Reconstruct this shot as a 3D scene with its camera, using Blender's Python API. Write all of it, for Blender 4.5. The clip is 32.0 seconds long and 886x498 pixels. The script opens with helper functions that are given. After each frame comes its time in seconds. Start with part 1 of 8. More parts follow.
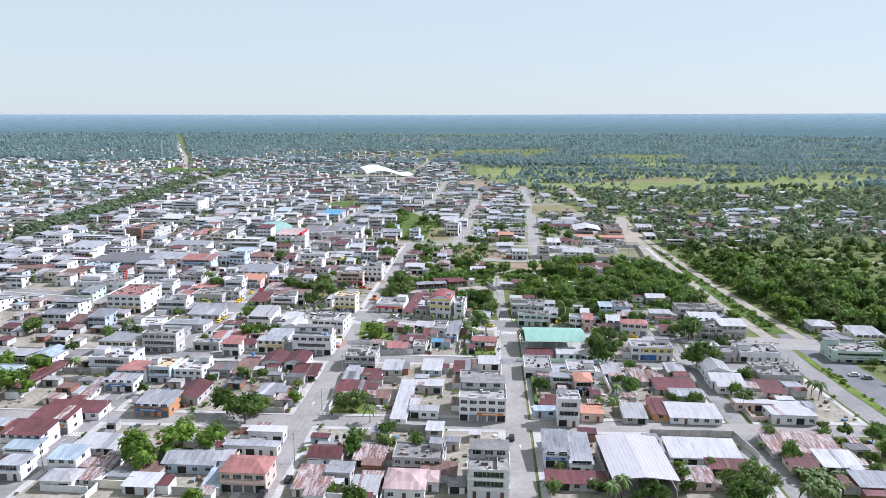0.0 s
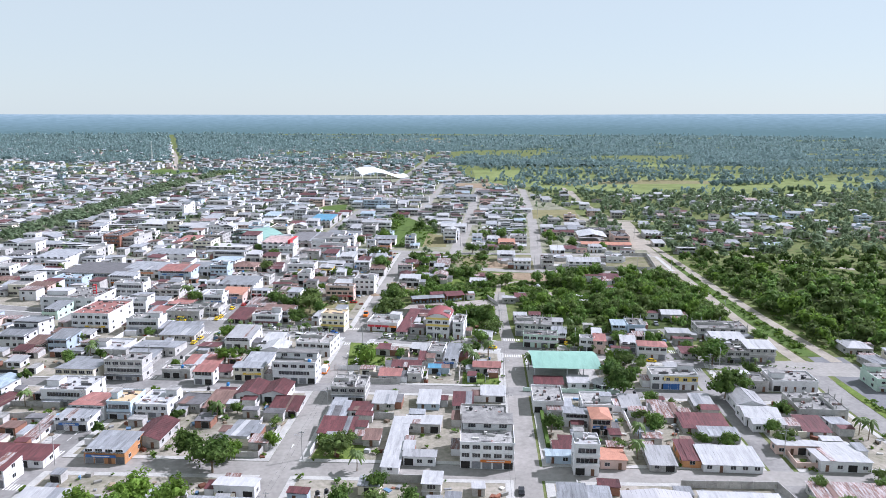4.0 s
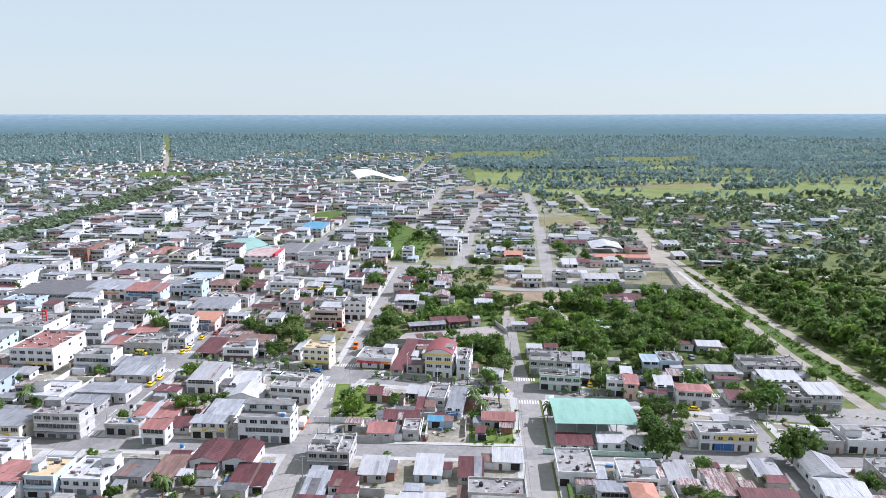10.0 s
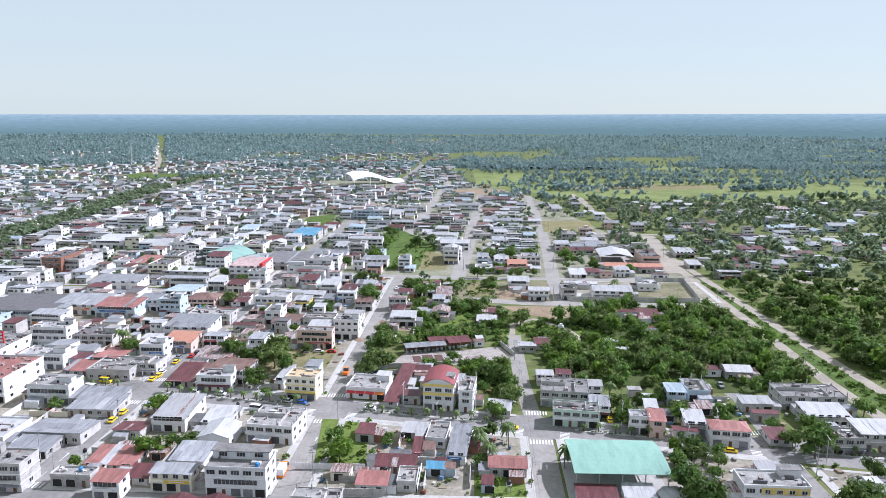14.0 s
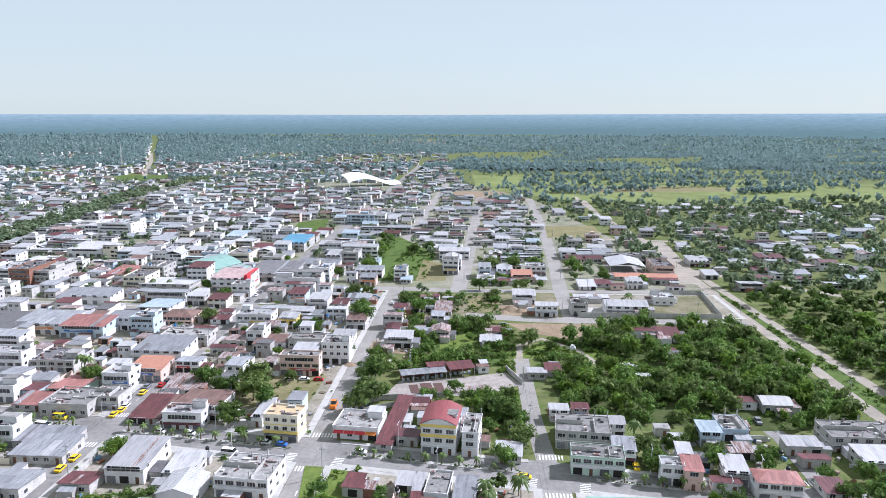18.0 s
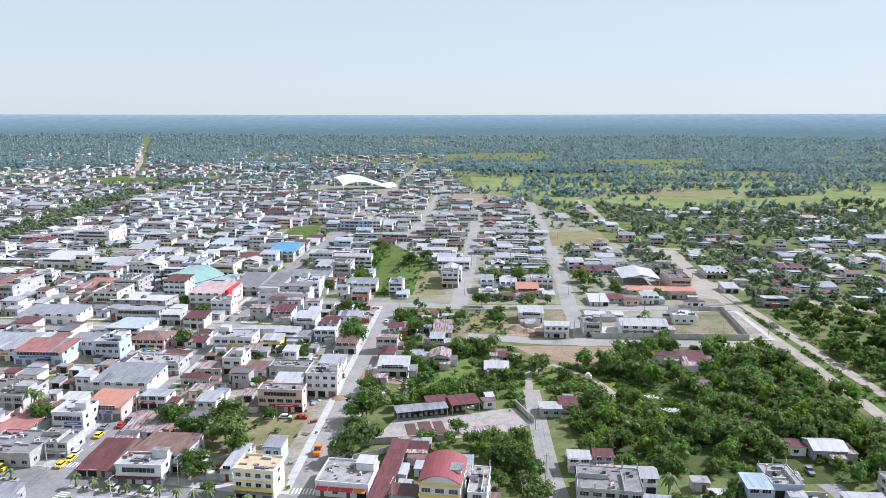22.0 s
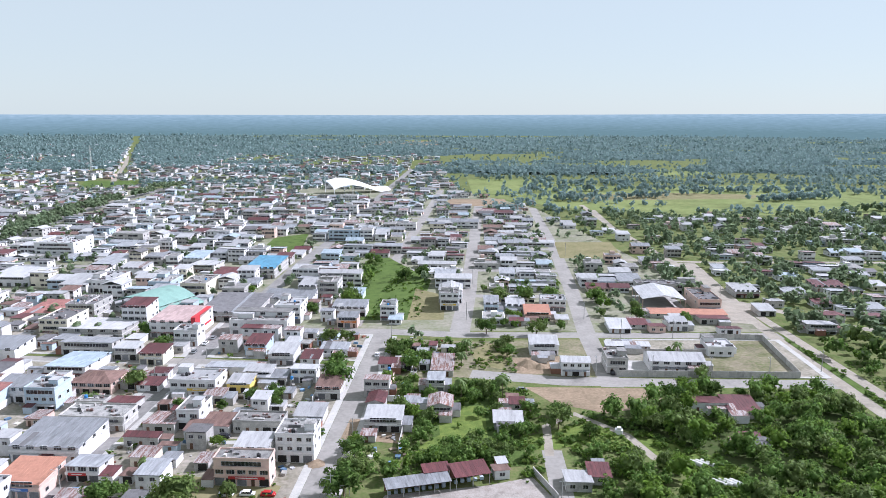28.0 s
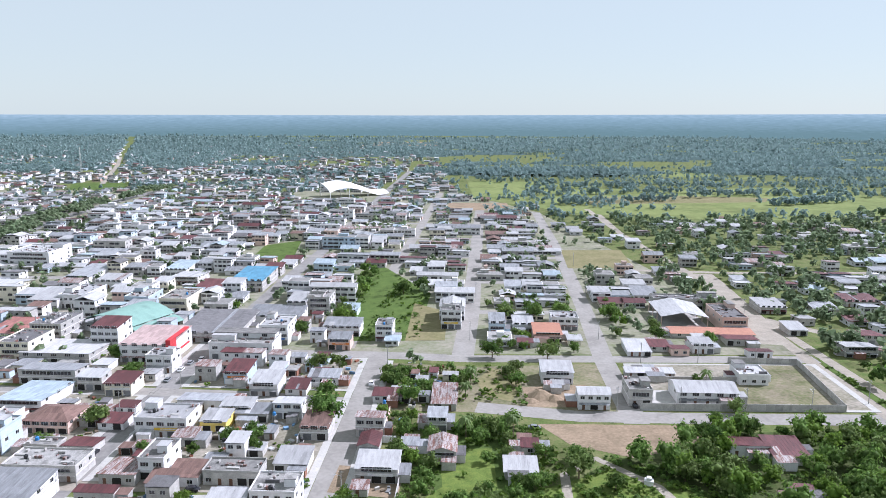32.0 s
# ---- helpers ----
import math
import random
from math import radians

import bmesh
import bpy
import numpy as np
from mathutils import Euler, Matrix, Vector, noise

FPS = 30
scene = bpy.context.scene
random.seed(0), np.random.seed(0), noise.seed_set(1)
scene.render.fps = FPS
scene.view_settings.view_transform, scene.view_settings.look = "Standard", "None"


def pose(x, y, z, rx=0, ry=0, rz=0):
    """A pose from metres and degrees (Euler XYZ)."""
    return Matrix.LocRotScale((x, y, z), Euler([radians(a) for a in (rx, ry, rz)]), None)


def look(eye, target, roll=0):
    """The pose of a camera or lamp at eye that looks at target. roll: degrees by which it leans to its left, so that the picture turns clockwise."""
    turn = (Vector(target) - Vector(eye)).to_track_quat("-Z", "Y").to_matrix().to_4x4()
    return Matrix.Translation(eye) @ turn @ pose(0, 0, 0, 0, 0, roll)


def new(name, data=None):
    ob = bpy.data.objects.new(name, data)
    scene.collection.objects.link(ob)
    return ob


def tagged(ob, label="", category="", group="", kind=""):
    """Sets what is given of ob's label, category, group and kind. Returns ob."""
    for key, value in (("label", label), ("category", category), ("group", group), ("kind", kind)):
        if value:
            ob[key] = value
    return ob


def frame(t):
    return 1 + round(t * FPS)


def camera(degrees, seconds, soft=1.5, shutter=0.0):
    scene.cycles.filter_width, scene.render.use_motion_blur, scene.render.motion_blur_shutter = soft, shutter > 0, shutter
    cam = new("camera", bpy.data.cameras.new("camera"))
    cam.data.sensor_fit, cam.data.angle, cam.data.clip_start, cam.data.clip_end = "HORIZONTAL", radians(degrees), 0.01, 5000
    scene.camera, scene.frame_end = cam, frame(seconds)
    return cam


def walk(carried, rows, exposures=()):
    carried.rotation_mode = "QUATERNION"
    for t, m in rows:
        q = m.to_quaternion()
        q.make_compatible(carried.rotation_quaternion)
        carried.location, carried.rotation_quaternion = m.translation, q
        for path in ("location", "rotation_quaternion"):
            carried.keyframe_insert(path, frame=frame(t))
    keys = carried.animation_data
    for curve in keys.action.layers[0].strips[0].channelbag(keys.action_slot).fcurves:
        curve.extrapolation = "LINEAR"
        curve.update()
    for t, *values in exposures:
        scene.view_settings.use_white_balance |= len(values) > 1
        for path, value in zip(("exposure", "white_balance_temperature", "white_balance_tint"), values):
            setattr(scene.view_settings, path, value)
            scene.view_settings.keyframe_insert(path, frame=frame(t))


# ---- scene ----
cam = camera(63.52, 32.0, soft=0.8)
PATH = [
    (0.0, pose(-0.00, -0.00, 105.89, 79.241, -0.368, -1.037)),
    (2.0, pose(-0.06, 16.98, 106.00, 79.251, -0.395, -1.182)),
    (3.5, pose(-0.02, 29.67, 106.00, 79.249, -0.401, -1.288)),
    (5.5, pose(0.23, 46.54, 105.97, 79.242, -0.402, -1.394)),
    (7.0, pose(0.28, 59.48, 106.02, 79.250, -0.402, -1.401)),
    (9.0, pose(0.18, 76.85, 106.08, 79.254, -0.402, -1.383)),
    (11.0, pose(0.08, 93.99, 106.06, 79.250, -0.400, -1.416)),
    (13.0, pose(0.10, 110.72, 105.99, 79.244, -0.399, -1.503)),
    (14.5, pose(0.13, 123.28, 105.92, 79.237, -0.398, -1.578)),
    (16.5, pose(0.20, 140.31, 105.86, 79.226, -0.396, -1.677)),
    (18.0, pose(0.06, 153.36, 105.86, 79.229, -0.394, -1.761)),
    (20.0, pose(-0.14, 171.16, 105.90, 79.238, -0.393, -1.892)),
    (22.0, pose(-0.22, 189.01, 105.95, 79.248, -0.397, -2.033)),
    (24.0, pose(-0.22, 206.36, 105.97, 79.248, -0.399, -2.199)),
    (25.5, pose(-0.22, 219.24, 106.00, 79.252, -0.401, -2.304)),
    (27.5, pose(-0.20, 236.16, 106.00, 79.249, -0.401, -2.409)),
    (29.0, pose(-0.13, 248.65, 106.04, 79.248, -0.402, -2.462)),
    (30.0, pose(-0.04, 256.87, 106.11, 79.247, -0.406, -2.501)),
    (31.0, pose(0.04, 265.10, 106.23, 79.250, -0.414, -2.530)),
    (32.0, pose(0.00, 273.48, 106.40, 79.257, -0.428, -2.524)),
]
walk(cam, PATH, exposures=[(0.0, 0.55, 5640, 19), (32.0, 0.55, 5640, 19)])

# ---- sky and sun ----
SUN_TURN, SUN_UP = radians(68), radians(41)
world = bpy.data.worlds.new("sky")
scene.world = world
world.use_nodes = True
_n = world.node_tree.nodes
_sky = _n.new("ShaderNodeTexSky")
_sky.sky_type, _sky.sun_disc = "NISHITA", False
_sky.sun_elevation, _sky.sun_rotation = SUN_UP, SUN_TURN
_sky.altitude, _sky.air_density, _sky.dust_density, _sky.ozone_density = 100, 1.0, 0.4, 3.0
_n["Background"].inputs["Strength"].default_value = 0.079
# tropical haze whitens the whole sky evenly
_haze = _n.new("ShaderNodeMix")
_haze.data_type = "RGBA"
_haze.inputs[0].default_value = 0.82
_haze.inputs[7].default_value = (6.45, 7.05, 6.35, 1)
world.node_tree.links.new(_sky.outputs[0], _haze.inputs[6])
world.node_tree.links.new(_haze.outputs[2], _n["Background"].inputs["Color"])

sun = new("sun", bpy.data.lights.new("sun", "SUN"))
sun.data.energy, sun.data.angle, sun.data.color = 5.0, radians(0.6), (1.0, 0.965, 0.945)
_to = Vector((math.sin(SUN_TURN) * math.cos(SUN_UP), math.cos(SUN_TURN) * math.cos(SUN_UP), math.sin(SUN_UP)))
sun.matrix_world = look(_to * 100, (0, 0, 0))


# ---- materials ----
def mat(name, c1, c2=None, size=1.0, rough=0.85, bump=0.0, metal=0.0, vary=0.0, island=0.0, stain=0.0, stretch=(1, 1, 1), contrast=0.5, coord="Object", leaf=0.0, sheets=0.0):
    """Two colours mixed by noise at two scales; vary: brightness by object, island: by loose piece, stain: dark blotches."""
    m = bpy.data.materials.new(name)
    m.use_nodes = True
    nt = m.node_tree
    N, L = nt.nodes, nt.links
    b = N["Principled BSDF"]
    b.inputs["Roughness"].default_value, b.inputs["Metallic"].default_value = rough, metal
    b.inputs["Specular IOR Level"].default_value = 0.3
    tc, mp = N.new("ShaderNodeTexCoord"), N.new("ShaderNodeMapping")
    mp.inputs["Scale"].default_value = stretch
    if coord == "World":
        geo = N.new("ShaderNodeNewGeometry")
        L.new(geo.outputs["Position"], mp.inputs[0])
    else:
        L.new(tc.outputs["Object"], mp.inputs[0])
        info0 = N.new("ShaderNodeObjectInfo")
        sh = N.new("ShaderNodeVectorMath")
        sh.operation = "SCALE"
        sh.inputs[0].default_value = (37, 53, 11)
        L.new(info0.outputs["Random"], sh.inputs["Scale"])
        L.new(sh.outputs[0], mp.inputs["Location"])
    n1, n2 = N.new("ShaderNodeTexNoise"), N.new("ShaderNodeTexNoise")
    n1.inputs["Scale"].default_value, n1.inputs["Detail"].default_value = 1 / size, 4
    n2.inputs["Scale"].default_value, n2.inputs["Detail"].default_value = 6 / size, 6
    L.new(mp.outputs[0], n1.inputs[0]), L.new(mp.outputs[0], n2.inputs[0])
    mx = N.new("ShaderNodeMath")
    mx.operation = "ADD"
    L.new(n1.outputs[0], mx.inputs[0]), L.new(n2.outputs[0], mx.inputs[1])
    rng = N.new("ShaderNodeMapRange")
    rng.inputs[1].default_value, rng.inputs[2].default_value = 1 - contrast * 0.5, 1 + contrast * 0.5
    L.new(mx.outputs[0], rng.inputs[0])
    mix = N.new("ShaderNodeMix")
    mix.data_type = "RGBA"
    c2 = c2 or tuple(v * 0.8 for v in c1)
    mix.inputs[6].default_value, mix.inputs[7].default_value = (*c1, 1), (*c2, 1)
    L.new(rng.outputs[0], mix.inputs[0])
    out = mix.outputs[2]
    if stain:
        n3 = N.new("ShaderNodeTexNoise")
        n3.inputs["Scale"].default_value, n3.inputs["Detail"].default_value, n3.inputs["Roughness"].default_value = 0.45 / size, 8, 0.7
        L.new(mp.outputs[0], n3.inputs[0])
        r3 = N.new("ShaderNodeMapRange")
        r3.inputs[1].default_value, r3.inputs[2].default_value, r3.inputs[3].default_value, r3.inputs[4].default_value = 0.5, 0.68, 1.0, 1 - stain
        L.new(n3.outputs[0], r3.inputs[0])
        sc = N.new("ShaderNodeVectorMath")
        sc.operation = "SCALE"
        L.new(out, sc.inputs[0]), L.new(r3.outputs[0], sc.inputs["Scale"])
        out = sc.outputs[0]
    if sheets:
        br, sc = N.new("ShaderNodeTexBrick"), N.new("ShaderNodeVectorMath")
        br.inputs["Color1"].default_value, br.inputs["Color2"].default_value, br.inputs["Mortar"].default_value = (*[1 - sheets] * 3, 1), (*[1 + sheets * 0.5] * 3, 1), (*[1 - sheets] * 3, 1)
        br.inputs["Scale"].default_value, br.inputs["Brick Width"].default_value, br.inputs["Row Height"].default_value, br.inputs["Mortar Size"].default_value = 1.0, 1.1, 3.1, 0.03
        sc.operation = "MULTIPLY"
        L.new(tc.outputs["Object"], br.inputs["Vector"]), L.new(out, sc.inputs[0]), L.new(br.outputs["Color"], sc.inputs[1])
        out = sc.outputs[0]
    for amount, src in ((vary, "Object"), (island, "Island")):
        if amount:
            q = N.new("ShaderNodeObjectInfo") if src == "Object" else N.new("ShaderNodeNewGeometry")
            r4 = N.new("ShaderNodeMapRange")
            r4.inputs[3].default_value, r4.inputs[4].default_value = 1 - amount, 1 + amount
            L.new(q.outputs["Random" if src == "Object" else "Random Per Island"], r4.inputs[0])
            sc = N.new("ShaderNodeVectorMath")
            sc.operation = "SCALE"
            L.new(out, sc.inputs[0]), L.new(r4.outputs[0], sc.inputs["Scale"])
            out = sc.outputs[0]
    L.new(out, b.inputs["Base Color"])
    if leaf:
        tr, ms = N.new("ShaderNodeBsdfTranslucent"), N.new("ShaderNodeMixShader")
        ms.inputs[0].default_value = leaf
        L.new(out, tr.inputs["Color"]), L.new(b.outputs[0], ms.inputs[1]), L.new(tr.outputs[0], ms.inputs[2])
        L.new(ms.outputs[0], N["Material Output"].inputs["Surface"])
    if bump:
        bp = N.new("ShaderNodeBump")
        bp.inputs["Strength"].default_value, bp.inputs["Distance"].default_value = bump, 0.05
        L.new(n2.outputs[0], bp.inputs["Height"]), L.new(bp.outputs[0], b.inputs["Normal"])
    return m


def dull(m, level):
    m.node_tree.nodes["Principled BSDF"].inputs["Specular IOR Level"].default_value = level
    return m


ROOF = {
    "w": mat("white_metal_roof", (0.42, 0.415, 0.42), (0.33, 0.325, 0.325), 2.5, 0.5, vary=0.2, stain=0.3, sheets=0.07, stretch=(3, 0.5, 1)),
    "z": mat("zinc_roof", (0.31, 0.32, 0.335), (0.22, 0.22, 0.23), 2.0, 0.5, vary=0.25, stain=0.4, sheets=0.16, stretch=(3, 0.4, 1)),
    "r": mat("maroon_metal_roof", (0.145, 0.048, 0.05), (0.085, 0.034, 0.036), 2.0, 0.55, sheets=0.22, vary=0.2, stain=0.3, stretch=(3, 0.4, 1)),
    "u": mat("rusted_zinc_roof", (0.38, 0.35, 0.345), (0.18, 0.085, 0.065), 1.6, 0.7, sheets=0.22, vary=0.15, stain=0.35, stretch=(2.5, 0.3, 1), contrast=0.18),
    "o": mat("orange_tile_roof", (0.42, 0.205, 0.14), (0.33, 0.16, 0.11), 1.2, 0.75, vary=0.1, stain=0.2),
    "p": mat("salmon_red_roof", (0.33, 0.15, 0.13), (0.26, 0.115, 0.10), 2.0, 0.6, sheets=0.22, vary=0.1, stain=0.2, stretch=(3, 0.4, 1)),
    "b": mat("blue_metal_roof", (0.10, 0.27, 0.39), (0.08, 0.22, 0.33), 2.0, 0.5, sheets=0.22, vary=0.1, stain=0.2, stretch=(3, 0.4, 1)),
    "g": mat("green_metal_roof", (0.23, 0.385, 0.315), (0.19, 0.33, 0.27), 4.0, 0.75, stain=0.2, stretch=(2, 0.4, 1)),
    "k": mat("dark_grey_roof", (0.17, 0.165, 0.17), (0.11, 0.105, 0.105), 2.0, 0.8, vary=0.2, stain=0.3),
    "c": mat("weathered_concrete_slab", (0.30, 0.29, 0.275), (0.17, 0.165, 0.16), 2.2, 0.9, bump=0.3, vary=0.3, stain=0.5),
    "n": mat("brown_roof", (0.20, 0.125, 0.105), (0.14, 0.085, 0.07), 2.0, 0.75, sheets=0.22, vary=0.15, stain=0.3, stretch=(3, 0.4, 1)),
    "t": mat("tan_slab", (0.52, 0.40, 0.24), (0.44, 0.34, 0.21), 2.0, 0.85, stain=0.2),
    "e": mat("faded_pink_roof", (0.46, 0.34, 0.32), (0.40, 0.29, 0.275), 2.0, 0.6, sheets=0.2, stain=0.2, stretch=(3, 0.4, 1)),
    "l": mat("pale_blue_roof", (0.34, 0.40, 0.44), (0.28, 0.34, 0.38), 2.0, 0.5, sheets=0.22, vary=0.1, stain=0.15, stretch=(3, 0.4, 1)),
}
WALL = {
    "w": mat("white_render", (0.71, 0.70, 0.70), (0.61, 0.60, 0.60), 2.0, 0.9, vary=0.08, stain=0.2),
    "c": mat("cream_render", (0.71, 0.66, 0.54), (0.62, 0.57, 0.46), 2.0, 0.9, vary=0.1, stain=0.14),
    "n": mat("bare_cement", (0.50, 0.48, 0.455), (0.36, 0.35, 0.33), 1.6, 0.95, bump=0.2, vary=0.15, stain=0.3),
    "y": mat("yellow_render", (0.72, 0.56, 0.16), (0.64, 0.49, 0.14), 2.0, 0.9, stain=0.12),
    "p": mat("salmon_render", (0.66, 0.49, 0.42), (0.58, 0.43, 0.37), 2.0, 0.9, vary=0.1, stain=0.14),
    "b": mat("light_blue_render", (0.47, 0.55, 0.62), (0.40, 0.47, 0.54), 2.0, 0.9, vary=0.1, stain=0.14),
    "m": mat("mint_render", (0.52, 0.64, 0.54), (0.44, 0.55, 0.47), 2.0, 0.9, vary=0.1, stain=0.14),
    "o": mat("orange_render", (0.52, 0.26, 0.12), (0.44, 0.22, 0.10), 2.0, 0.9, vary=0.1, stain=0.14),
    "r": mat("red_render", (0.52, 0.05, 0.06), (0.45, 0.045, 0.05), 2.0, 0.8, stain=0.1),
    "k": mat("brick_brown_wall", (0.30, 0.15, 0.10), (0.22, 0.11, 0.08), 1.0, 0.95, bump=0.2, stain=0.2),
}
SIGNS = [mat(n + "_sign_board", c, None, 1.0, 0.5, stain=0.1) for n, c in (("red", (0.48, 0.05, 0.05)), ("orange", (0.62, 0.20, 0.04)), ("blue", (0.06, 0.16, 0.42)), ("yellow", (0.68, 0.46, 0.04)), ("white", (0.7, 0.7, 0.7)))]
FRAME = mat("pale_window_frame", (0.62, 0.62, 0.60), rough=0.5)
GLASS = mat("dark_window_glass", (0.022, 0.026, 0.034), (0.014, 0.016, 0.02), 1.0, 0.15)
GLASS.node_tree.nodes["Principled BSDF"].inputs["Specular IOR Level"].default_value = 0.76
SHUTTER = mat("grey_roller_shutter", (0.20, 0.205, 0.215), (0.13, 0.13, 0.14), 0.8, 0.6, vary=0.4)
# interior shade painted as near-black panels; no room lies behind
DARK = mat("painted_dark_interior", (0.035, 0.032, 0.03), (0.02, 0.02, 0.02), 1.0, 0.95)
WOODDOOR = mat("brown_painted_door", (0.16, 0.09, 0.06), (0.11, 0.06, 0.04), 0.5, 0.7, vary=0.3)
PLASTIC_K = mat("black_plastic_tank", (0.03, 0.03, 0.032), rough=0.5)
PLASTIC_B = mat("blue_plastic_tank", (0.05, 0.22, 0.50), rough=0.5)
CONC_ROAD = mat("concrete_road", (0.295, 0.278, 0.255), (0.225, 0.21, 0.192), 9.0, 0.9, bump=0.15, stain=0.22, coord="World")
ASPHALT = mat("worn_asphalt", (0.255, 0.243, 0.23), (0.18, 0.172, 0.163), 9.0, 0.9, bump=0.2, stain=0.25, coord="World")
DIRTROAD = mat("gravel_road", (0.33, 0.295, 0.245), (0.245, 0.215, 0.175), 6.0, 0.95, bump=0.3, stain=0.25, coord="World")
PAVE = mat("pale_concrete_pavement", (0.44, 0.425, 0.395), (0.34, 0.33, 0.31), 3.0, 0.9, stain=0.2, coord="World")
YARD_SLAB = mat("stained_yard_slab", (0.36, 0.33, 0.30), (0.25, 0.215, 0.19), 2.5, 0.9, bump=0.2, stain=0.35, coord="World")
PAINT = mat("worn_white_road_paint", (0.72, 0.72, 0.70), (0.48, 0.47, 0.45), 0.8, 0.8, coord="World")
SOIL = mat("dusty_yard_soil", (0.34, 0.305, 0.26), (0.19, 0.18, 0.13), 9.0, 0.95, bump=0.3, stain=0.3, coord="World")
GROUND = mat("scrub_ground", (0.085, 0.125, 0.035), (0.165, 0.165, 0.075), 6.0, 0.95, bump=0.4, stain=0.45, coord="World")
GRASS = mat("green_grass", (0.105, 0.15, 0.042), (0.068, 0.105, 0.03), 5.0, 0.95, bump=0.4, stain=0.45, coord="World")
LIME_GRASS = mat("lush_lime_grass", (0.16, 0.20, 0.05), (0.09, 0.135, 0.034), 3.0, 0.95, bump=0.4, stain=0.3, coord="World")
DARK_ASPHALT = mat("dark_asphalt", (0.165, 0.165, 0.17), (0.12, 0.12, 0.125), 9.0, 0.85, bump=0.2, stain=0.25, coord="World")
PASTURE = mat("pasture_grass", (0.205, 0.23, 0.09), (0.14, 0.175, 0.062), 45.0, 0.95, stain=0.45, coord="World")
DRYGRASS = mat("dry_yellow_grass", (0.235, 0.205, 0.115), (0.155, 0.15, 0.072), 12.0, 0.95, bump=0.3, stain=0.2, coord="World")
BARE = mat("bare_earth", (0.31, 0.235, 0.165), (0.20, 0.155, 0.105), 7.0, 0.95, bump=0.4, stain=0.25, coord="World")
LEAF = mat("tree_leaves", (0.08, 0.15, 0.034), (0.145, 0.215, 0.052), 1.5, 0.7, vary=0.3, island=0.45, leaf=0.45)
# mid-distance haze painted into a paler, greyer leaf colour
LEAF_M = mat("hazed_mid_leaves", (0.155, 0.215, 0.12), (0.225, 0.28, 0.16), 30.0, 0.75, coord="World", island=0.4, leaf=0.5)
LEAF_Y = mat("olive_leaves", (0.15, 0.20, 0.055), (0.11, 0.165, 0.05), 1.5, 0.7, vary=0.2, island=0.4, leaf=0.4)
LEAF_B = mat("bright_leaves", (0.165, 0.25, 0.04), (0.115, 0.195, 0.035), 1.5, 0.7, vary=0.2, island=0.4, leaf=0.5)
LEAF_F = mat("hazed_forest_leaves", (0.21, 0.29, 0.28), (0.25, 0.335, 0.315), 60.0, 0.85, coord="World", leaf=0.5, stain=0.1, island=0.15)
# distance haze put into the colour: pale bluish leaves with a bluish grazing sheen
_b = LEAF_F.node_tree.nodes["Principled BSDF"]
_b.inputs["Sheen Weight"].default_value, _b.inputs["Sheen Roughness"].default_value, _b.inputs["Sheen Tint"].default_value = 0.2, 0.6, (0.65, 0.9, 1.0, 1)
for _m in (GROUND, GRASS, LIME_GRASS, PASTURE, DRYGRASS, SOIL, BARE):
    dull(_m, 0.05)
for _m in (LEAF, LEAF_M, LEAF_Y, LEAF_B, LEAF_F):
    dull(_m, 0.15)
# blue-green cast of the far haze is mixed into this colour
UNDER = dull(mat("hazed_understorey", (0.075, 0.112, 0.112), (0.10, 0.14, 0.132), 40.0, 0.9, coord="World", stain=0.3), 0.0)
YARDS = dull(mat("weedy_yard_ground", (0.29, 0.265, 0.22), (0.155, 0.175, 0.095), 14.0, 0.95, bump=0.3, stain=0.25, coord="World", contrast=0.6), 0.05)
ROUGH = dull(mat("trodden_weedy_ground", (0.25, 0.215, 0.155), (0.13, 0.14, 0.065), 9.0, 0.95, bump=0.3, stain=0.3, coord="World"), 0.05)
BARK = mat("grey_brown_bark", (0.20, 0.15, 0.10), (0.13, 0.10, 0.07), 0.6, 0.95, bump=0.4)
FROND = mat("palm_fronds", (0.11, 0.17, 0.05), (0.15, 0.21, 0.06), 1.0, 0.6, vary=0.15, leaf=0.35)
POLE = mat("grey_concrete_pole", (0.40, 0.39, 0.37), (0.32, 0.31, 0.30), 1.0, 0.9)
WIRE = mat("black_cable", (0.03, 0.03, 0.03), rough=0.6)
STEEL = mat("galvanised_steel", (0.45, 0.46, 0.47), (0.36, 0.37, 0.38), 0.7, 0.45, metal=0.6)
RUBBER = mat("black_rubber", (0.02, 0.02, 0.02), rough=0.8)
LAMPGLASS = mat("clear_lamp_lens", (0.6, 0.6, 0.58), rough=0.2)
CARPAINT = {k: mat(k + "_car_paint", c, tuple(v * 0.93 for v in c), 1.0, 0.25) for k, c in
            dict(yellow=(0.75, 0.50, 0.02), white=(0.75, 0.75, 0.75), blue=(0.04, 0.14, 0.45), red=(0.42, 0.03, 0.03), grey=(0.22, 0.23, 0.24), black=(0.03, 0.03, 0.035), orange=(0.75, 0.20, 0.03)).items()}


# ---- helpers of this scene ----
def part(name, data, material=None, parent=None, label="", m=None):
    """data (a mesh, or a bmesh) as ONE mesh object under a thing or a part."""
    if isinstance(data, bmesh.types.BMesh):
        me = bpy.data.meshes.new(name)
        data.to_mesh(me)
        data.free()
        data = me
    if material is not None and not data.materials:
        for q in (material if isinstance(material, (list, tuple)) else (material,)):
            data.materials.append(q)
    ob = new(name, data)
    ob.parent = parent
    if m is not None:
        ob.matrix_basis = m
    return tagged(ob, label)


def thing(name, m, label, category, group="", kind=""):
    ob = new(name)
    ob.empty_display_size = 0.5
    ob.matrix_basis = m
    return tagged(ob, label, category, group, kind)


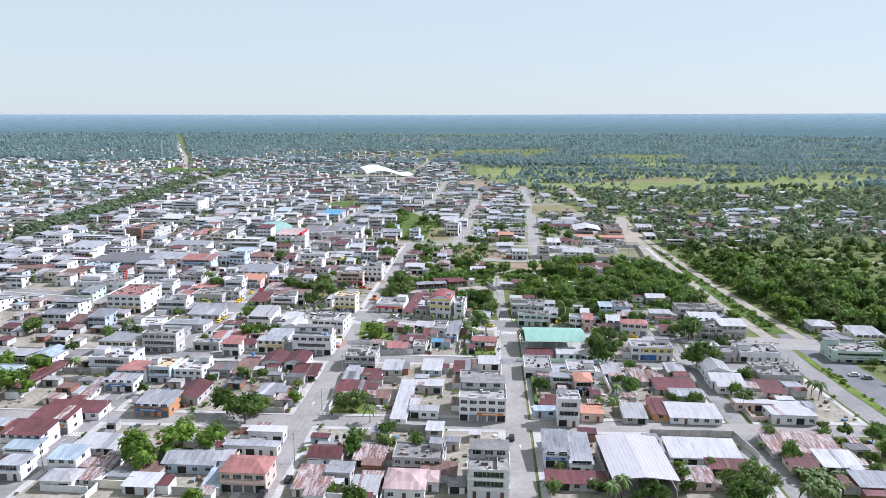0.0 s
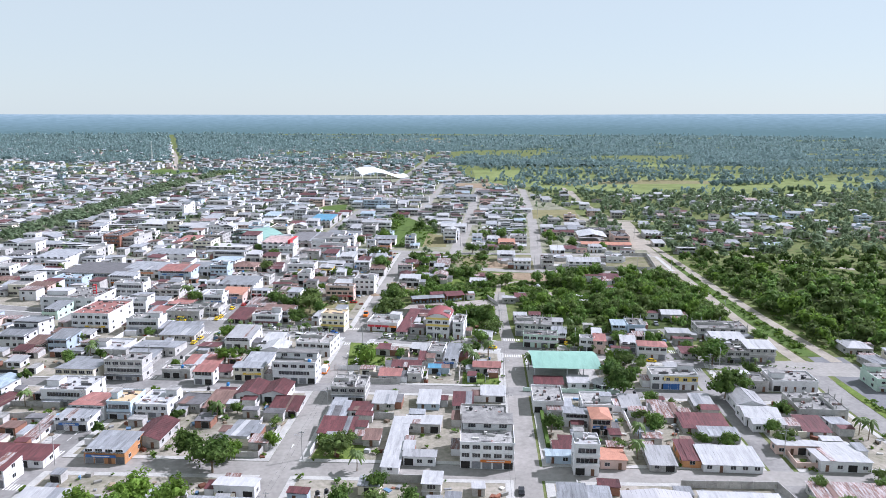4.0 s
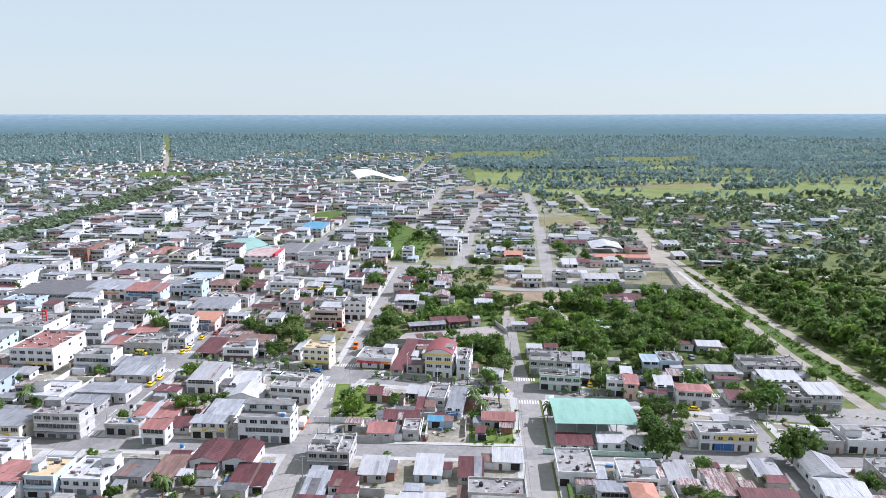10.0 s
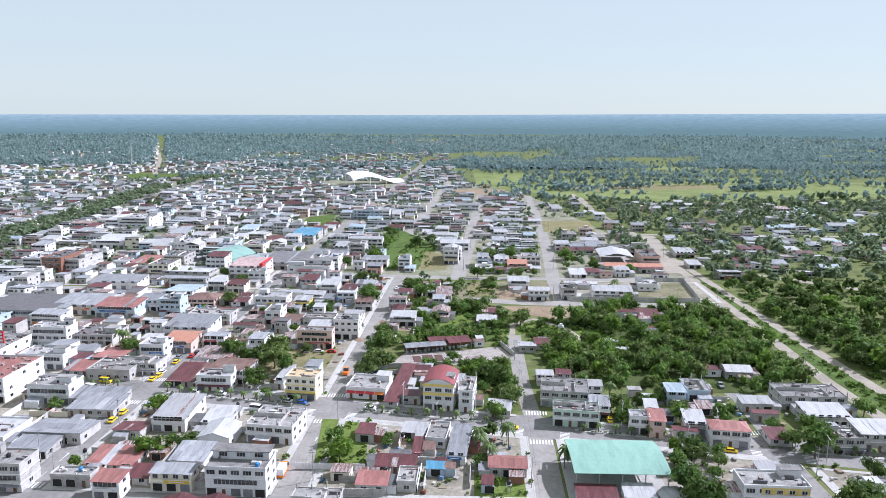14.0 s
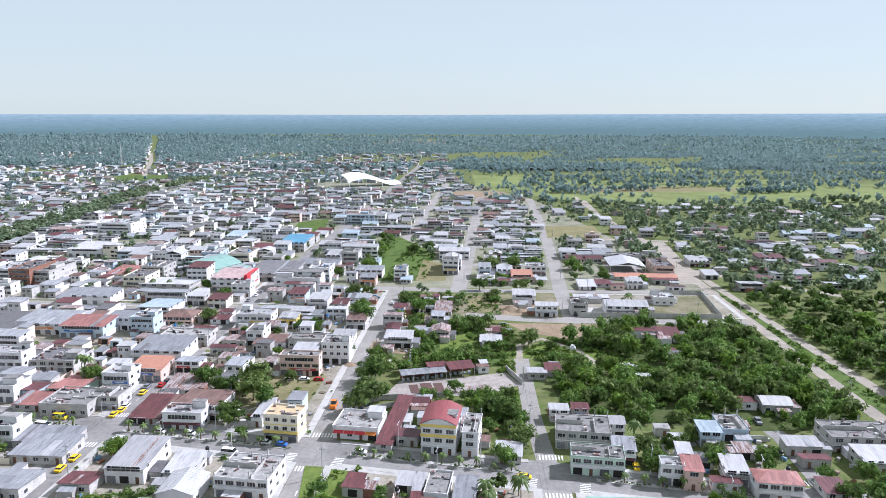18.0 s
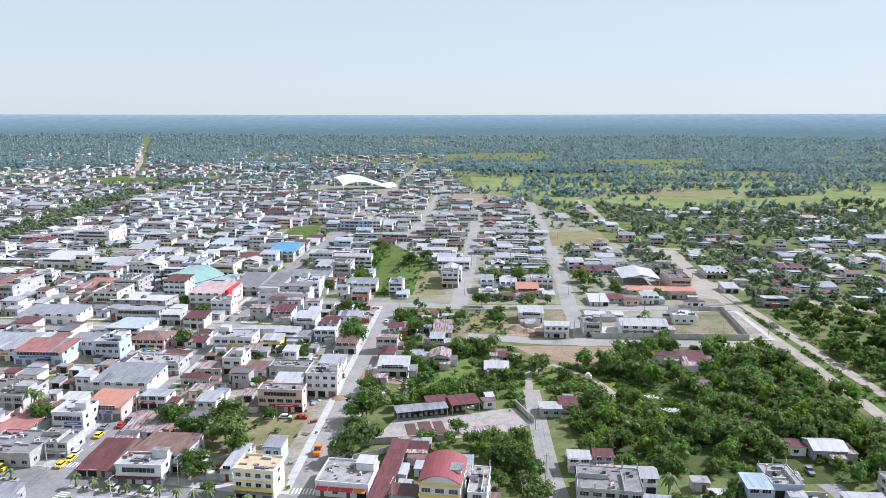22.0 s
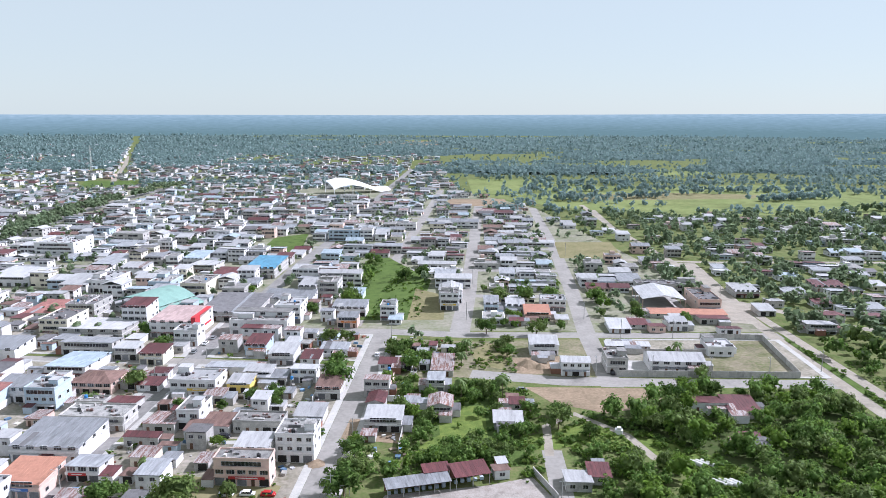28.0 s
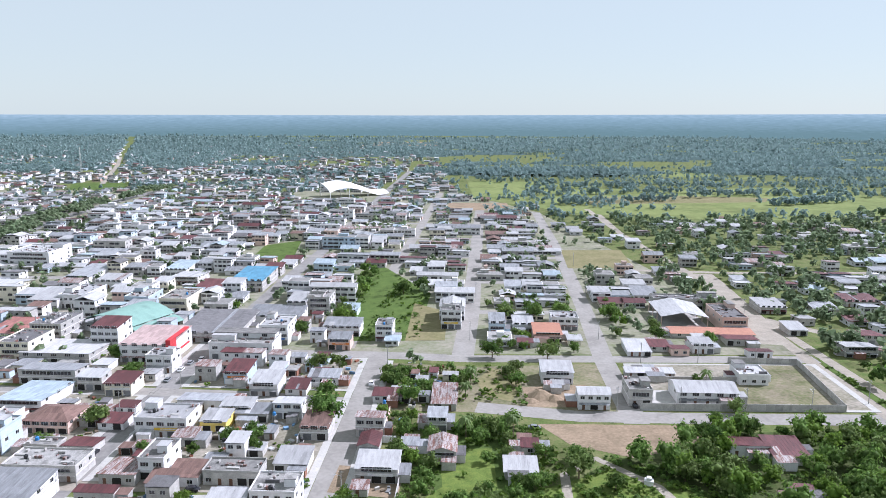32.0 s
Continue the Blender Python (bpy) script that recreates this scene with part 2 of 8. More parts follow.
class Geo:
    """Collects vertices and faces with a material slot each; gives a mesh."""

    def __init__(self):
        self.v, self.f, self.s = [], [], []

    def face(self, pts, slot=0):
        k = len(self.v)
        self.v += [tuple(p) for p in pts]
        self.f.append(tuple(range(k, k + len(pts))))
        self.s.append(slot)

    def box(self, x0, y0, z0, x1, y1, z1, slot=0, top=None, bottom=True):
        k = len(self.v)
        self.v += [(x0, y0, z0), (x1, y0, z0), (x1, y1, z0), (x0, y1, z0), (x0, y0, z1), (x1, y0, z1), (x1, y1, z1), (x0, y1, z1)]
        fs = [(0, 1, 5, 4), (1, 2, 6, 5), (2, 3, 7, 6), (3, 0, 4, 7), (4, 5, 6, 7)] + ([(3, 2, 1, 0)] if bottom else [])
        self.f += [tuple(k + i for i in q) for q in fs]
        self.s += [slot] * 4 + [slot if top is None else top] + ([slot] if bottom else [])

    def prism(self, bottom, top, slot=0):
        """Two rings of as many points, closed at both ends."""
        n, k = len(bottom), len(self.v)
        self.v += [tuple(p) for p in bottom] + [tuple(p) for p in top]
        self.f += [(k + i, k + (i + 1) % n, k + n + (i + 1) % n, k + n + i) for i in range(n)]
        self.f += [tuple(k + n + i for i in range(n)), tuple(k + i for i in reversed(range(n)))]
        self.s += [slot] * (n + 2)

    def tube(self, cx, cy, z0, z1, r0, r1, n=8, slot=0):
        ring = [(math.cos(2 * math.pi * i / n), math.sin(2 * math.pi * i / n)) for i in range(n)]
        self.prism([(cx + r0 * a, cy + r0 * b, z0) for a, b in ring], [(cx + r1 * a, cy + r1 * b, z1) for a, b in ring], slot)

    def mesh(self, name, materials, smooth=False):
        me = bpy.data.meshes.new(name)
        me.from_pydata(self.v, [], self.f)
        for q in materials:
            me.materials.append(q)
        me.polygons.foreach_set("material_index", self.s)
        if smooth:
            me.polygons.foreach_set("use_smooth", [True] * len(self.f))
        me.update()
        return me


def weld(me):
    """Joins vertices that coincide, so that the mesh is one piece."""
    bm = bmesh.new()
    bm.from_mesh(me)
    bmesh.ops.remove_doubles(bm, verts=bm.verts, dist=0.002)
    bm.to_mesh(me)
    bm.free()
    return me


def slope(p, q, t):
    return tuple(a + (b - a) * t for a, b in zip(p, q))


# ---- ground, distance and streets ----
def line_at(pts, s):
    """x (or y) at s along a broken line of (s, value)."""
    for (a, u), (b, v) in zip(pts, pts[1:]):
        if s <= b:
            break
    return u + (v - u) * (s - a) / (b - a)


def x_l(y): return -121 + 0.075 * (y - 199)
def x_a(y): return -44 + 0.087 * (y - 236)
def x_b(y): return 28 + 0.08 * (y - 195)
def x_r(y): return 106 + 0.06 * (y - 195)
def y_1(x): return 233 - 0.05 * x
def y_2(x): return 298 - 0.06 * x
def y_3(x): return 358 - 0.235 * x


def flat(name, pts, z, material, label, category, kind="structure"):
    g = Geo()
    g.face([(x, y, z) for x, y in pts])
    ob = new(name, g.mesh(name, [material]))
    return tagged(ob, label, category, kind=kind)


def strip(g, pts, half, z, slot=0, shift=0.0):
    """A band along a broken line, with mitred joints."""
    n = len(pts)
    left, right = [], []
    for i, p in enumerate(pts):
        a, b = Vector(pts[max(i - 1, 0)]), Vector(pts[min(i + 1, n - 1)])
        d = (b - a).normalized()
        w = Vector((-d.y, d.x))
        c = Vector(p) + w * shift
        left.append(c + w * half)
        right.append(c - w * half)
    for i in range(n - 1):
        g.face([(*right[i], z), (*right[i + 1], z), (*left[i + 1], z), (*left[i], z)], slot)


def road(name, pts, width, material, label, z=0.03):
    g = Geo()
    strip(g, pts, width / 2, z)
    return tagged(new(name, g.mesh(name, [material])), label, "road", kind="structure")


# one sheet, finer near the town, that rises gently towards the far forest
_g = Geo()
_xs = sorted({s * v for v in (0, 60, 120, 200, 300, 420, 600, 850, 1200, 1700, 2400, 3300, 4200) for s in (-1, 1)})
_ys = [-300, 0, 100, 200, 300, 420, 560, 700, 900, 1200, 1600, 2100, 2700, 3400, 4200, 4600]


def ground_z(x, y):
    d = math.hypot(x, y - 137)
    if d < 1500:
        return 0.0
    s = (d - 1500) / 3100
    return 30 * s * s + 0.005 * x * s


for i in range(len(_xs) - 1):
    for j in range(len(_ys) - 1):
        q = [(_xs[i], _ys[j]), (_xs[i + 1], _ys[j]), (_xs[i + 1], _ys[j + 1]), (_xs[i], _ys[j + 1])]
        _g.face([(a, b, ground_z(a, b)) for a, b in q])
tagged(new("ground", _g.mesh("ground", [GROUND], True)), "flat green scrubby lowland reaching to the horizon", "ground", kind="structure")

# the distance: hazy forest far behind everything, haze painted as a glowing height ramp
DISTANCE = bpy.data.materials.new("hazy_distance")
DISTANCE.use_nodes = True
_nt = DISTANCE.node_tree
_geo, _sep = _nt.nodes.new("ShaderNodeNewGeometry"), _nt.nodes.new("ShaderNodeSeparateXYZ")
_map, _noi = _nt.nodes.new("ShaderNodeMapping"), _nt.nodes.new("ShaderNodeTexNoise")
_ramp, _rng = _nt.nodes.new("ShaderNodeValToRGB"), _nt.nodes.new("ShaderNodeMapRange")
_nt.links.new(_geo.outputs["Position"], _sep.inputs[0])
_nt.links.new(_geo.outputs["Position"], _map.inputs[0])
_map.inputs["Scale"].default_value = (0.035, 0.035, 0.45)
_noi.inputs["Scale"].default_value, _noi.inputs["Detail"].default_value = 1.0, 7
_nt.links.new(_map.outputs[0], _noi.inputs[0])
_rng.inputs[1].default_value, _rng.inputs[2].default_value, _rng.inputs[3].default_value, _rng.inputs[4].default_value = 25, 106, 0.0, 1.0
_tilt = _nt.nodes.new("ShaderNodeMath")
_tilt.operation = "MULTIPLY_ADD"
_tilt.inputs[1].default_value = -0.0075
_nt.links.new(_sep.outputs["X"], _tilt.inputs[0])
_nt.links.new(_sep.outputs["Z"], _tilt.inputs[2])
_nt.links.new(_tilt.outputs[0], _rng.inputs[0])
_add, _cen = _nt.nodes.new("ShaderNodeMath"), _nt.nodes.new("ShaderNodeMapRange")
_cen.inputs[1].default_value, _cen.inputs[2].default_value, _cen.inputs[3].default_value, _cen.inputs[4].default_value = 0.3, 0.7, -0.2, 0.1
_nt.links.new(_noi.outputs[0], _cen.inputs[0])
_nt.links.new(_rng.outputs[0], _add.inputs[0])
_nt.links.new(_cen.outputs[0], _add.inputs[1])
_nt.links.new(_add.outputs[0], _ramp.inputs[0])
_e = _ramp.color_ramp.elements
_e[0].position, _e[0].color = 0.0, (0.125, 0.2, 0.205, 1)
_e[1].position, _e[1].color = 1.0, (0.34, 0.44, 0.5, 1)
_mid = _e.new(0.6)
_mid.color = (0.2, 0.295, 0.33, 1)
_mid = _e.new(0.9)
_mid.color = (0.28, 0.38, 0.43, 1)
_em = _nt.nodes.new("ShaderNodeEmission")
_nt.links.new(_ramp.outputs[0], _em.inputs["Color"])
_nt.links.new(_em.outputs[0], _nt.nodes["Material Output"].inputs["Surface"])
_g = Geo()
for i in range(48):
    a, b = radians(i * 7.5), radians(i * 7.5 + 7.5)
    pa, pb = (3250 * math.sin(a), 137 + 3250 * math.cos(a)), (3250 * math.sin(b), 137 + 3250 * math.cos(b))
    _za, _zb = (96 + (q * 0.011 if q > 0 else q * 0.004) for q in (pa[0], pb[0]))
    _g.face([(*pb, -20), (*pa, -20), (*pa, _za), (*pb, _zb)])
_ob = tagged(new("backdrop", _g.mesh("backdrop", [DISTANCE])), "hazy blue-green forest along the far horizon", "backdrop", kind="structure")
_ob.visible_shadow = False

# streets
STREETS = []


def street(name, pts, width, material, label, z=0.03):
    STREETS.append((pts, width))
    return road(name, pts, width, material, label, z)


street("road_left", [(x_l(y), y) for y in (120, 199, 300, 420, 560)] + [(-80, 728), (-64, 869), (-37, 1216), (23, 1885)], 9.5, ASPHALT, "long grey street between shop houses, worn asphalt")
street("road_main", [(x_a(y), y) for y in (120, 236, 332, 488, 577)], 9.0, CONC_ROAD, "pale grey concrete street running into the town", 0.034)
street("road_middle", [(x_b(y) - 0.6, y) for y in (120, 195, 294, 352)], 8.6, CONC_ROAD, "pale grey concrete street down to the avenue", 0.034)
street("road_middle", [(39.0, 345), (39.8, 389), (41.7, 417), (43.9, 445), (44.4, 452)], 6.4, CONC_ROAD, "narrow pale concrete street ending in a dirt path", 0.0365)
street("road_side", [(x_r(y), y) for y in (120, 229, 289, 325)] + [(118, 345), (121, 372), (117, 398), (110, 415)], 7.0, ASPHALT, "narrow grey side street")
street("road_cross", [(x, y_1(x)) for x in (-260, -100, 0, 100, 158)], 8.5, CONC_ROAD, "grey cross street between low houses", 0.038)
street("road_cross", [(x, y_2(x)) for x in (-260, -100, 0, 100, 160)], 8.5, ASPHALT, "grey cross street between low houses", 0.038)
street("avenue", [(x, y_3(x)) for x in (-330, -110, 0, 110, 166)], 17.0, ASPHALT, "two-lane avenue with a planted palm median", 0.042)
street("road_cross", [(-330, 560), (-159, 543), (-107, 540), (-64, 535), (-26, 528)], 7.5, CONC_ROAD, "grey cross street between low houses", 0.038)
street("road_cross", [(-110, 469), (-38, 465)], 6.0, DIRTROAD, "narrow dusty lane between houses", 0.038)
street("road_north", [(-150, 590), (-14, 580), (24, 574), (92, 572), (180, 569)], 9.0, CONC_ROAD, "pale new concrete street across the town", 0.038)
street("road_bank", [(24, 521), (60, 512), (100, 509), (178, 505)], 9.5, CONC_ROAD, "pale new concrete street above an earth bank", 0.038)
street("road_white", [(22, 570), (34, 663), (49, 805), (75, 1047), (84, 1130)], 10.0, CONC_ROAD, "pale concrete street between house rows", 0.034)
street("road_east", [(79, 505), (85, 572), (96, 654), (114, 804), (137, 1048)], 9.0, CONC_ROAD, "pale concrete street between house rows", 0.034)
street("road_inner", [(-30, 590), (-14, 737), (10, 956), (40, 1237)], 8.0, CONC_ROAD, "pale street towards the far town", 0.034)
street("highway", [(159, 120), (158.9, 235), (160, 290), (163.5, 330)], 9.0, ASPHALT, "grey asphalt lane beside a grassy median", 0.046)
street("highway", [(175.6, 120), (175.6, 260), (177, 310), (178.5, 335)], 15.4, DARK_ASPHALT, "grey asphalt lanes beside a grassy median", 0.05)
street("highway_crossing", [(150, 322), (186, 318)], 17.0, CONC_ROAD, "worn pale crossing of avenue and highway", 0.062)
street("highway", [(164, 328), (164, 390), (170, 470), (175, 560), (184, 644), (190, 749), (190, 901), (200, 1075)], 6.0, DIRTROAD, "dusty grey highway lane beside a grassy strip", 0.072)
street("highway", [(180, 328), (179.5, 400), (181, 480), (184, 560), (187, 632)], 5.5, DIRTROAD, "grey highway lane beside a grassy strip", 0.077)
street("highway", [(172, 590), (180, 623), (186.5, 665), (195, 717), (198, 742)], 14.0, DIRTROAD, "wide dusty stretch of highway by the suburb", 0.083)
street("track", [(190, 749), (188, 880), (205, 1050), (150, 1100), (96, 1160)], 4.5, DIRTROAD, "pale farm track across the pasture", 0.054)
street("road_suburb", [(187, 632), (223, 585), (300, 520), (420, 470)], 7.0, DIRTROAD, "dusty road through the wooded suburb", 0.054)
street("road_suburb", [(147, 755), (219, 744), (328, 743), (600, 720)], 6.0, DIRTROAD, "dusty road through the wooded suburb", 0.054)
street("track", [(300, 1020), (496, 1102), (611, 1164), (900, 1230)], 5.0, DIRTROAD, "pale farm track across the pasture", 0.054)
for _y in (650, 720, 800, 880, 965):
    street("road_cross", [(-330, _y + 22), (-120, _y + 8), (112 + (_y - 804) * 0.1, _y - 4)], 7.0, CONC_ROAD, "grey cross street in the far town", 0.058)
street("boulevard", [(-335, 560), (-342, 885), (-351, 1007), (-351, 1174), (-322, 1400)], 14.0, ASPHALT, "wide boulevard lined with trees", 0.062)
street("far_road", [(-455, 1350), (-582, 1728), (-670, 1966), (-858, 2511), (-1120, 3240)], 8.0, DIRTROAD, "straight pale road cut through the far forest", 0.3)


# town blocks: raised pavement ring with real kerbs, dusty yards inside
def block(corners, inner=SOIL, border=2.2, label="dusty town block with yards between houses"):
    c = [Vector(p) for p in corners]
    mid = sum(c, Vector((0, 0))) / len(c)
    ins = [p + (mid - p).normalized() * border * 1.45 for p in c]
    g = Geo()
    n = len(c)
    for i in range(n):
        j = (i + 1) % n
        g.face([(*c[i], 0.16), (*c[j], 0.16), (*ins[j], 0.16), (*ins[i], 0.16)])
        g.face([(*c[i], 0.0), (*c[j], 0.0), (*c[j], 0.16), (*c[i], 0.16)])
        g.face([(*ins[j], 0.1), (*ins[i], 0.1), (*ins[i], 0.16), (*ins[j], 0.16)])
    tagged(new("pavement", g.mesh("pavement", [PAVE])), "pale raised concrete pavement with kerb", "pavement", kind="structure")
    g = Geo()
    g.face([(*p, 0.12) for p in ins])
    tagged(new("yard_ground", g.mesh("yard_ground", [inner])), label, "ground", kind="structure")


def grid_block(xw, xe, ys, yn, inner=SOIL, hw=4.6, he=4.6, hs=4.4, hn=4.4):
    """The block between two long and two cross streets, given as functions."""
    def meet(fx, fy, dx, dy):
        x, y = 0.0, 300.0
        for _ in range(20):
            y = fy(x) + dy
            x = fx(y) + dx
        return x, y
    block([meet(xw, ys, hw, hs), meet(xe, ys, -he, hs), meet(xe, yn, -he, -hn), meet(xw, yn, hw, -hn)], inner)


def y_0(x): return 172 - 0.03 * x
def y_4(x): return 466.0
def y_5(x): return 531 - 0.09 * x
def y_6(x): return 579 - 0.05 * x
def x_lll(y): return -330 + 0.075 * (y - 199)


for _xw, _xe in ((x_lll, x_l), (x_l, x_a), (x_a, x_b), (x_b, x_r)):
    grid_block(_xw, _xe, y_0, y_1)
    grid_block(_xw, _xe, y_1, y_2)
    grid_block(_xw, _xe, y_2, y_3, hn=8.7)
for _xw, _xe in ((x_lll, x_l),):
    grid_block(_xw, _xe, y_3, y_4, hs=8.7)
    grid_block(_xw, _xe, y_4, y_5)
    grid_block(_xw, _xe, y_5, lambda x: 650 + 8 - 0.06 * (x + 120))
grid_block(x_l, x_a, y_3, y_4, hs=8.7)
grid_block(x_l, x_a, y_4, y_5)
grid_block(x_l, x_a, y_5, y_6)
block([(x_r(230) + 5, 231), (153, 230), (154, 284), (x_r(290) + 5, 286)])
block([(x_r(300) + 5, 297), (154, 293), (157, 311), (x_r(322) + 5, 319)])
block([(84, 516), (172, 512), (176, 563), (92, 566)], SOIL)
flat("rough_ground", [(-19, 520), (24, 516.5), (80, 514), (80, 566), (26, 563.5), (-17, 571)], 0.03, ROUGH, "rough trodden ground with weeds and rubble", "ground")
flat("brown_hollow", [(26, 547), (29, 531), (37.5, 526), (44, 540), (43, 556), (34, 562)], 0.05, DRYGRASS, "hollow of brown dry grass", "grass")
flat("bare_plot", [(43, 521), (56, 520), (72, 522), (70, 542), (56, 541), (44, 540)], 0.045, BARE, "bare pale earth with dumped sand", "ground")

flat("town_ground", [(-720, 300), (-335, 300), (-335, 592), (182, 575), (165, 780), (140, 1050), (60, 1262), (-720, 1262)], 0.02, YARDS, "dusty weedy ground under the far town", "ground")

# grass, bare earth and fields
flat("grass_strip", [(163.6, 110), (167.6, 110), (167.7, 245), (168.8, 300), (167.2, 307), (165.4, 303), (163.7, 262)], 0.14, LIME_GRASS, "grassy median between highway lanes", "grass")
flat("grass_strip", [(168, 336), (176, 336), (176.5, 400), (178, 480), (181, 560), (182, 572), (178.5, 560), (173.5, 480), (167.5, 400)], 0.09, GRASS, "overgrown grassy strip between highway lanes", "grass")
flat("bare_bank", [(44, 506), (100, 503), (96, 488), (70, 480), (52, 490)], 0.05, BARE, "brown cut earth bank below the new street", "ground")
flat("clearing", [(60, 420), (86, 420), (90, 450), (70, 468), (50, 462)], 0.05, GROUND, "bright green grassy clearing in the woods", "grass")
flat("clearing", [(8, 440), (36, 442), (34, 505), (4, 502)], 0.06, GRASS, "green grassy plot among trees", "grass")
flat("vacant_lot", [(-30, 600), (2, 600), (12, 690), (-18, 765), (-34, 752), (-36, 690)], 0.06, GRASS, "green overgrown vacant lot", "grass")
flat("vacant_lot", [(-3, 600), (16, 600), (20, 650), (2, 668)], 0.08, DRYGRASS, "dry grass plot beside the pale street", "grass")
flat("sports_field", [(110, 760), (158, 760), (167, 828), (119, 828)], 0.06, DRYGRASS, "yellowing sports field by low houses", "grass")
flat("vacant_lot", [(-118, 778), (-86, 778), (-92, 872), (-118, 850)], 0.07, GRASS, "green vacant lot in the far town", "grass")
flat("sports_court", [(39, 1060), (112, 1069), (116, 1133), (46, 1132)], 0.07, BARE, "brown earth sports ground at the edge of town", "ground")
flat("pasture", [(80, 1180), (176, 1048), (260, 1000), (520, 985), (760, 1120), (740, 1300), (560, 1330), (330, 1270), (200, 1400), (90, 1420)], 0.07, PASTURE, "wide pale green pasture with scattered trees", "pasture")
flat("pasture", [(215, 1120), (443, 1145), (470, 1190), (342, 1214), (219, 1185)], 0.1, DRYGRASS, "dry yellow stretch of pasture", "pasture")
flat("pasture", [(560, 1480), (900, 1440), (1150, 1600), (820, 1720)], 0.08, PASTURE, "far green pasture between woods", "pasture")
flat("pasture", [(250, 1560), (520, 1500), (640, 1700), (330, 1760)], 0.08, PASTURE, "far green pasture between woods", "pasture")
flat("pasture", [(700, 880), (1000, 850), (1100, 1000), (800, 1010)], 0.08, PASTURE, "green pasture between woods", "pasture")
flat("pasture", [(-501, 1359), (-424, 1363), (-392, 1279), (-467, 1265)], 0.08, GRASS, "small bright green field by the far town", "pasture")
flat("pasture", [(-160, 2500), (110, 2560), (110, 2850), (-100, 2800)], 6.0, BARE, "far pale cleared field", "pasture")

for _s in (-1, 1):
    _g = Geo()
    _q = [(x_a(y) + _s * 5.9, y) for y in (384, 430, 480, 530, 572)]
    strip(_g, _q, 1.3, 0.2)
    tagged(new("pavement", _g.mesh("pavement", [mat("new_pale_pavement", (0.46, 0.44, 0.41), (0.36, 0.35, 0.33), 3.0, 0.9, stain=0.15, coord="World")])), "new pale concrete pavement along the street", "pavement", kind="structure")
flat("clearing", [(9, 487), (26, 488), (25, 462), (10, 454), (0, 454), (9, 464)], 0.09, LIME_GRASS, "bright mown grass between the trees", "grass")
flat("clearing", [(87, 456), (92, 450), (100.5, 438), (99, 421), (85, 420), (84, 440)], 0.09, LIME_GRASS, "bright grass round stored drain pipes", "grass")
flat("bare_plot", [(-24, 462), (-4, 458), (-2, 474), (-22, 478)], 0.08, BARE, "bare trodden earth in front of a house", "ground")


# ---- houses ----
ROOF_WORD = dict(e="faded pink", w="white metal", z="grey zinc", r="maroon metal", u="rust-streaked zinc", o="orange tile", p="salmon red", b="blue metal", g="green metal", k="dark grey", c="bare concrete", n="brown", l="pale blue metal", t="tan")
WALL_WORD = dict(w="white", c="cream", n="bare cement", y="yellow", p="salmon", b="light blue", m="mint green", o="orange", r="red", k="brick brown")
LOTS = []  # footprints taken: x, y, half width, half depth
rnd = random.Random(7)
HOUSES = []


def in_poly(x, y, poly):
    hit = False
    for (xa, ya), (xb, yb) in zip(poly, poly[1:] + poly[:1]):
        if (ya > y) != (yb > y) and x < (xb - xa) * (y - ya) / (yb - ya) + xa:
            hit = not hit
    return hit


def on_street(x, y, room):
    for pts, w in STREETS:
        h = w / 2
        for (xa, ya), (xb, yb) in zip(pts, pts[1:]):
            if min(xa, xb) - h - room > x or max(xa, xb) + h + room < x or min(ya, yb) - h - room > y or max(ya, yb) + h + room < y:
                continue
            dx, dy = xb - xa, yb - ya
            s = max(0, min(1, ((x - xa) * dx + (y - ya) * dy) / (dx * dx + dy * dy)))
            if math.hypot(x - xa - s * dx, y - ya - s * dy) < h + room:
                return True
    return False


def taken(x, y, hw, hd, lots):
    return any(abs(x - a) < hw + c and abs(y - b) < hd + d for a, b, c, d in lots)



def opening_mesh(name, w, h, frame, fill, bars=1, depth=0.07):
    """A frame with mullions round a recessed pane or leaf; faces -y, origin at the middle of its foot."""
    g = Geo()
    t = 0.055
    xs = [-w / 2]
    for i in range(bars + 1):
        x = -w / 2 + (w - t) * i / (bars + 1)
        xs += [x + t, -w / 2 + (w - t) * (i + 1) / (bars + 1)]
    xs = sorted(set(round(v, 4) for v in xs + [w / 2]))
    zs = [0, t, h - t, h]
    for i in range(len(xs) - 1):
        for j in range(3):
            x0, x1, z0, z1 = xs[i], xs[i + 1], zs[j], zs[j + 1]
            if i % 2 and j == 1:
                g.face([(x0, -0.015, z0), (x1, -0.015, z0), (x1, -0.015, z1), (x0, -0.015, z1)], 1)
                for p, q in (((x0, z0), (x1, z0)), ((x1, z0), (x1, z1)), ((x1, z1), (x0, z1)), ((x0, z1), (x0, z0))):
                    g.face([(p[0], -depth, p[1]), (q[0], -depth, q[1]), (q[0], -0.015, q[1]), (p[0], -0.015, p[1])])
            else:
                g.face([(x0, -depth, z0), (x1, -depth, z0), (x1, -depth, z1), (x0, -depth, z1)])
    for p, q in (((-w / 2, 0), (w / 2, 0)), ((w / 2, 0), (w / 2, h)), ((w / 2, h), (-w / 2, h)), ((-w / 2, h), (-w / 2, 0))):
        g.face([(q[0], -depth, q[1]), (p[0], -depth, p[1]), (p[0], 0.02, p[1]), (q[0], 0.02, q[1])])
    return weld(g.mesh(name, [frame, fill]))


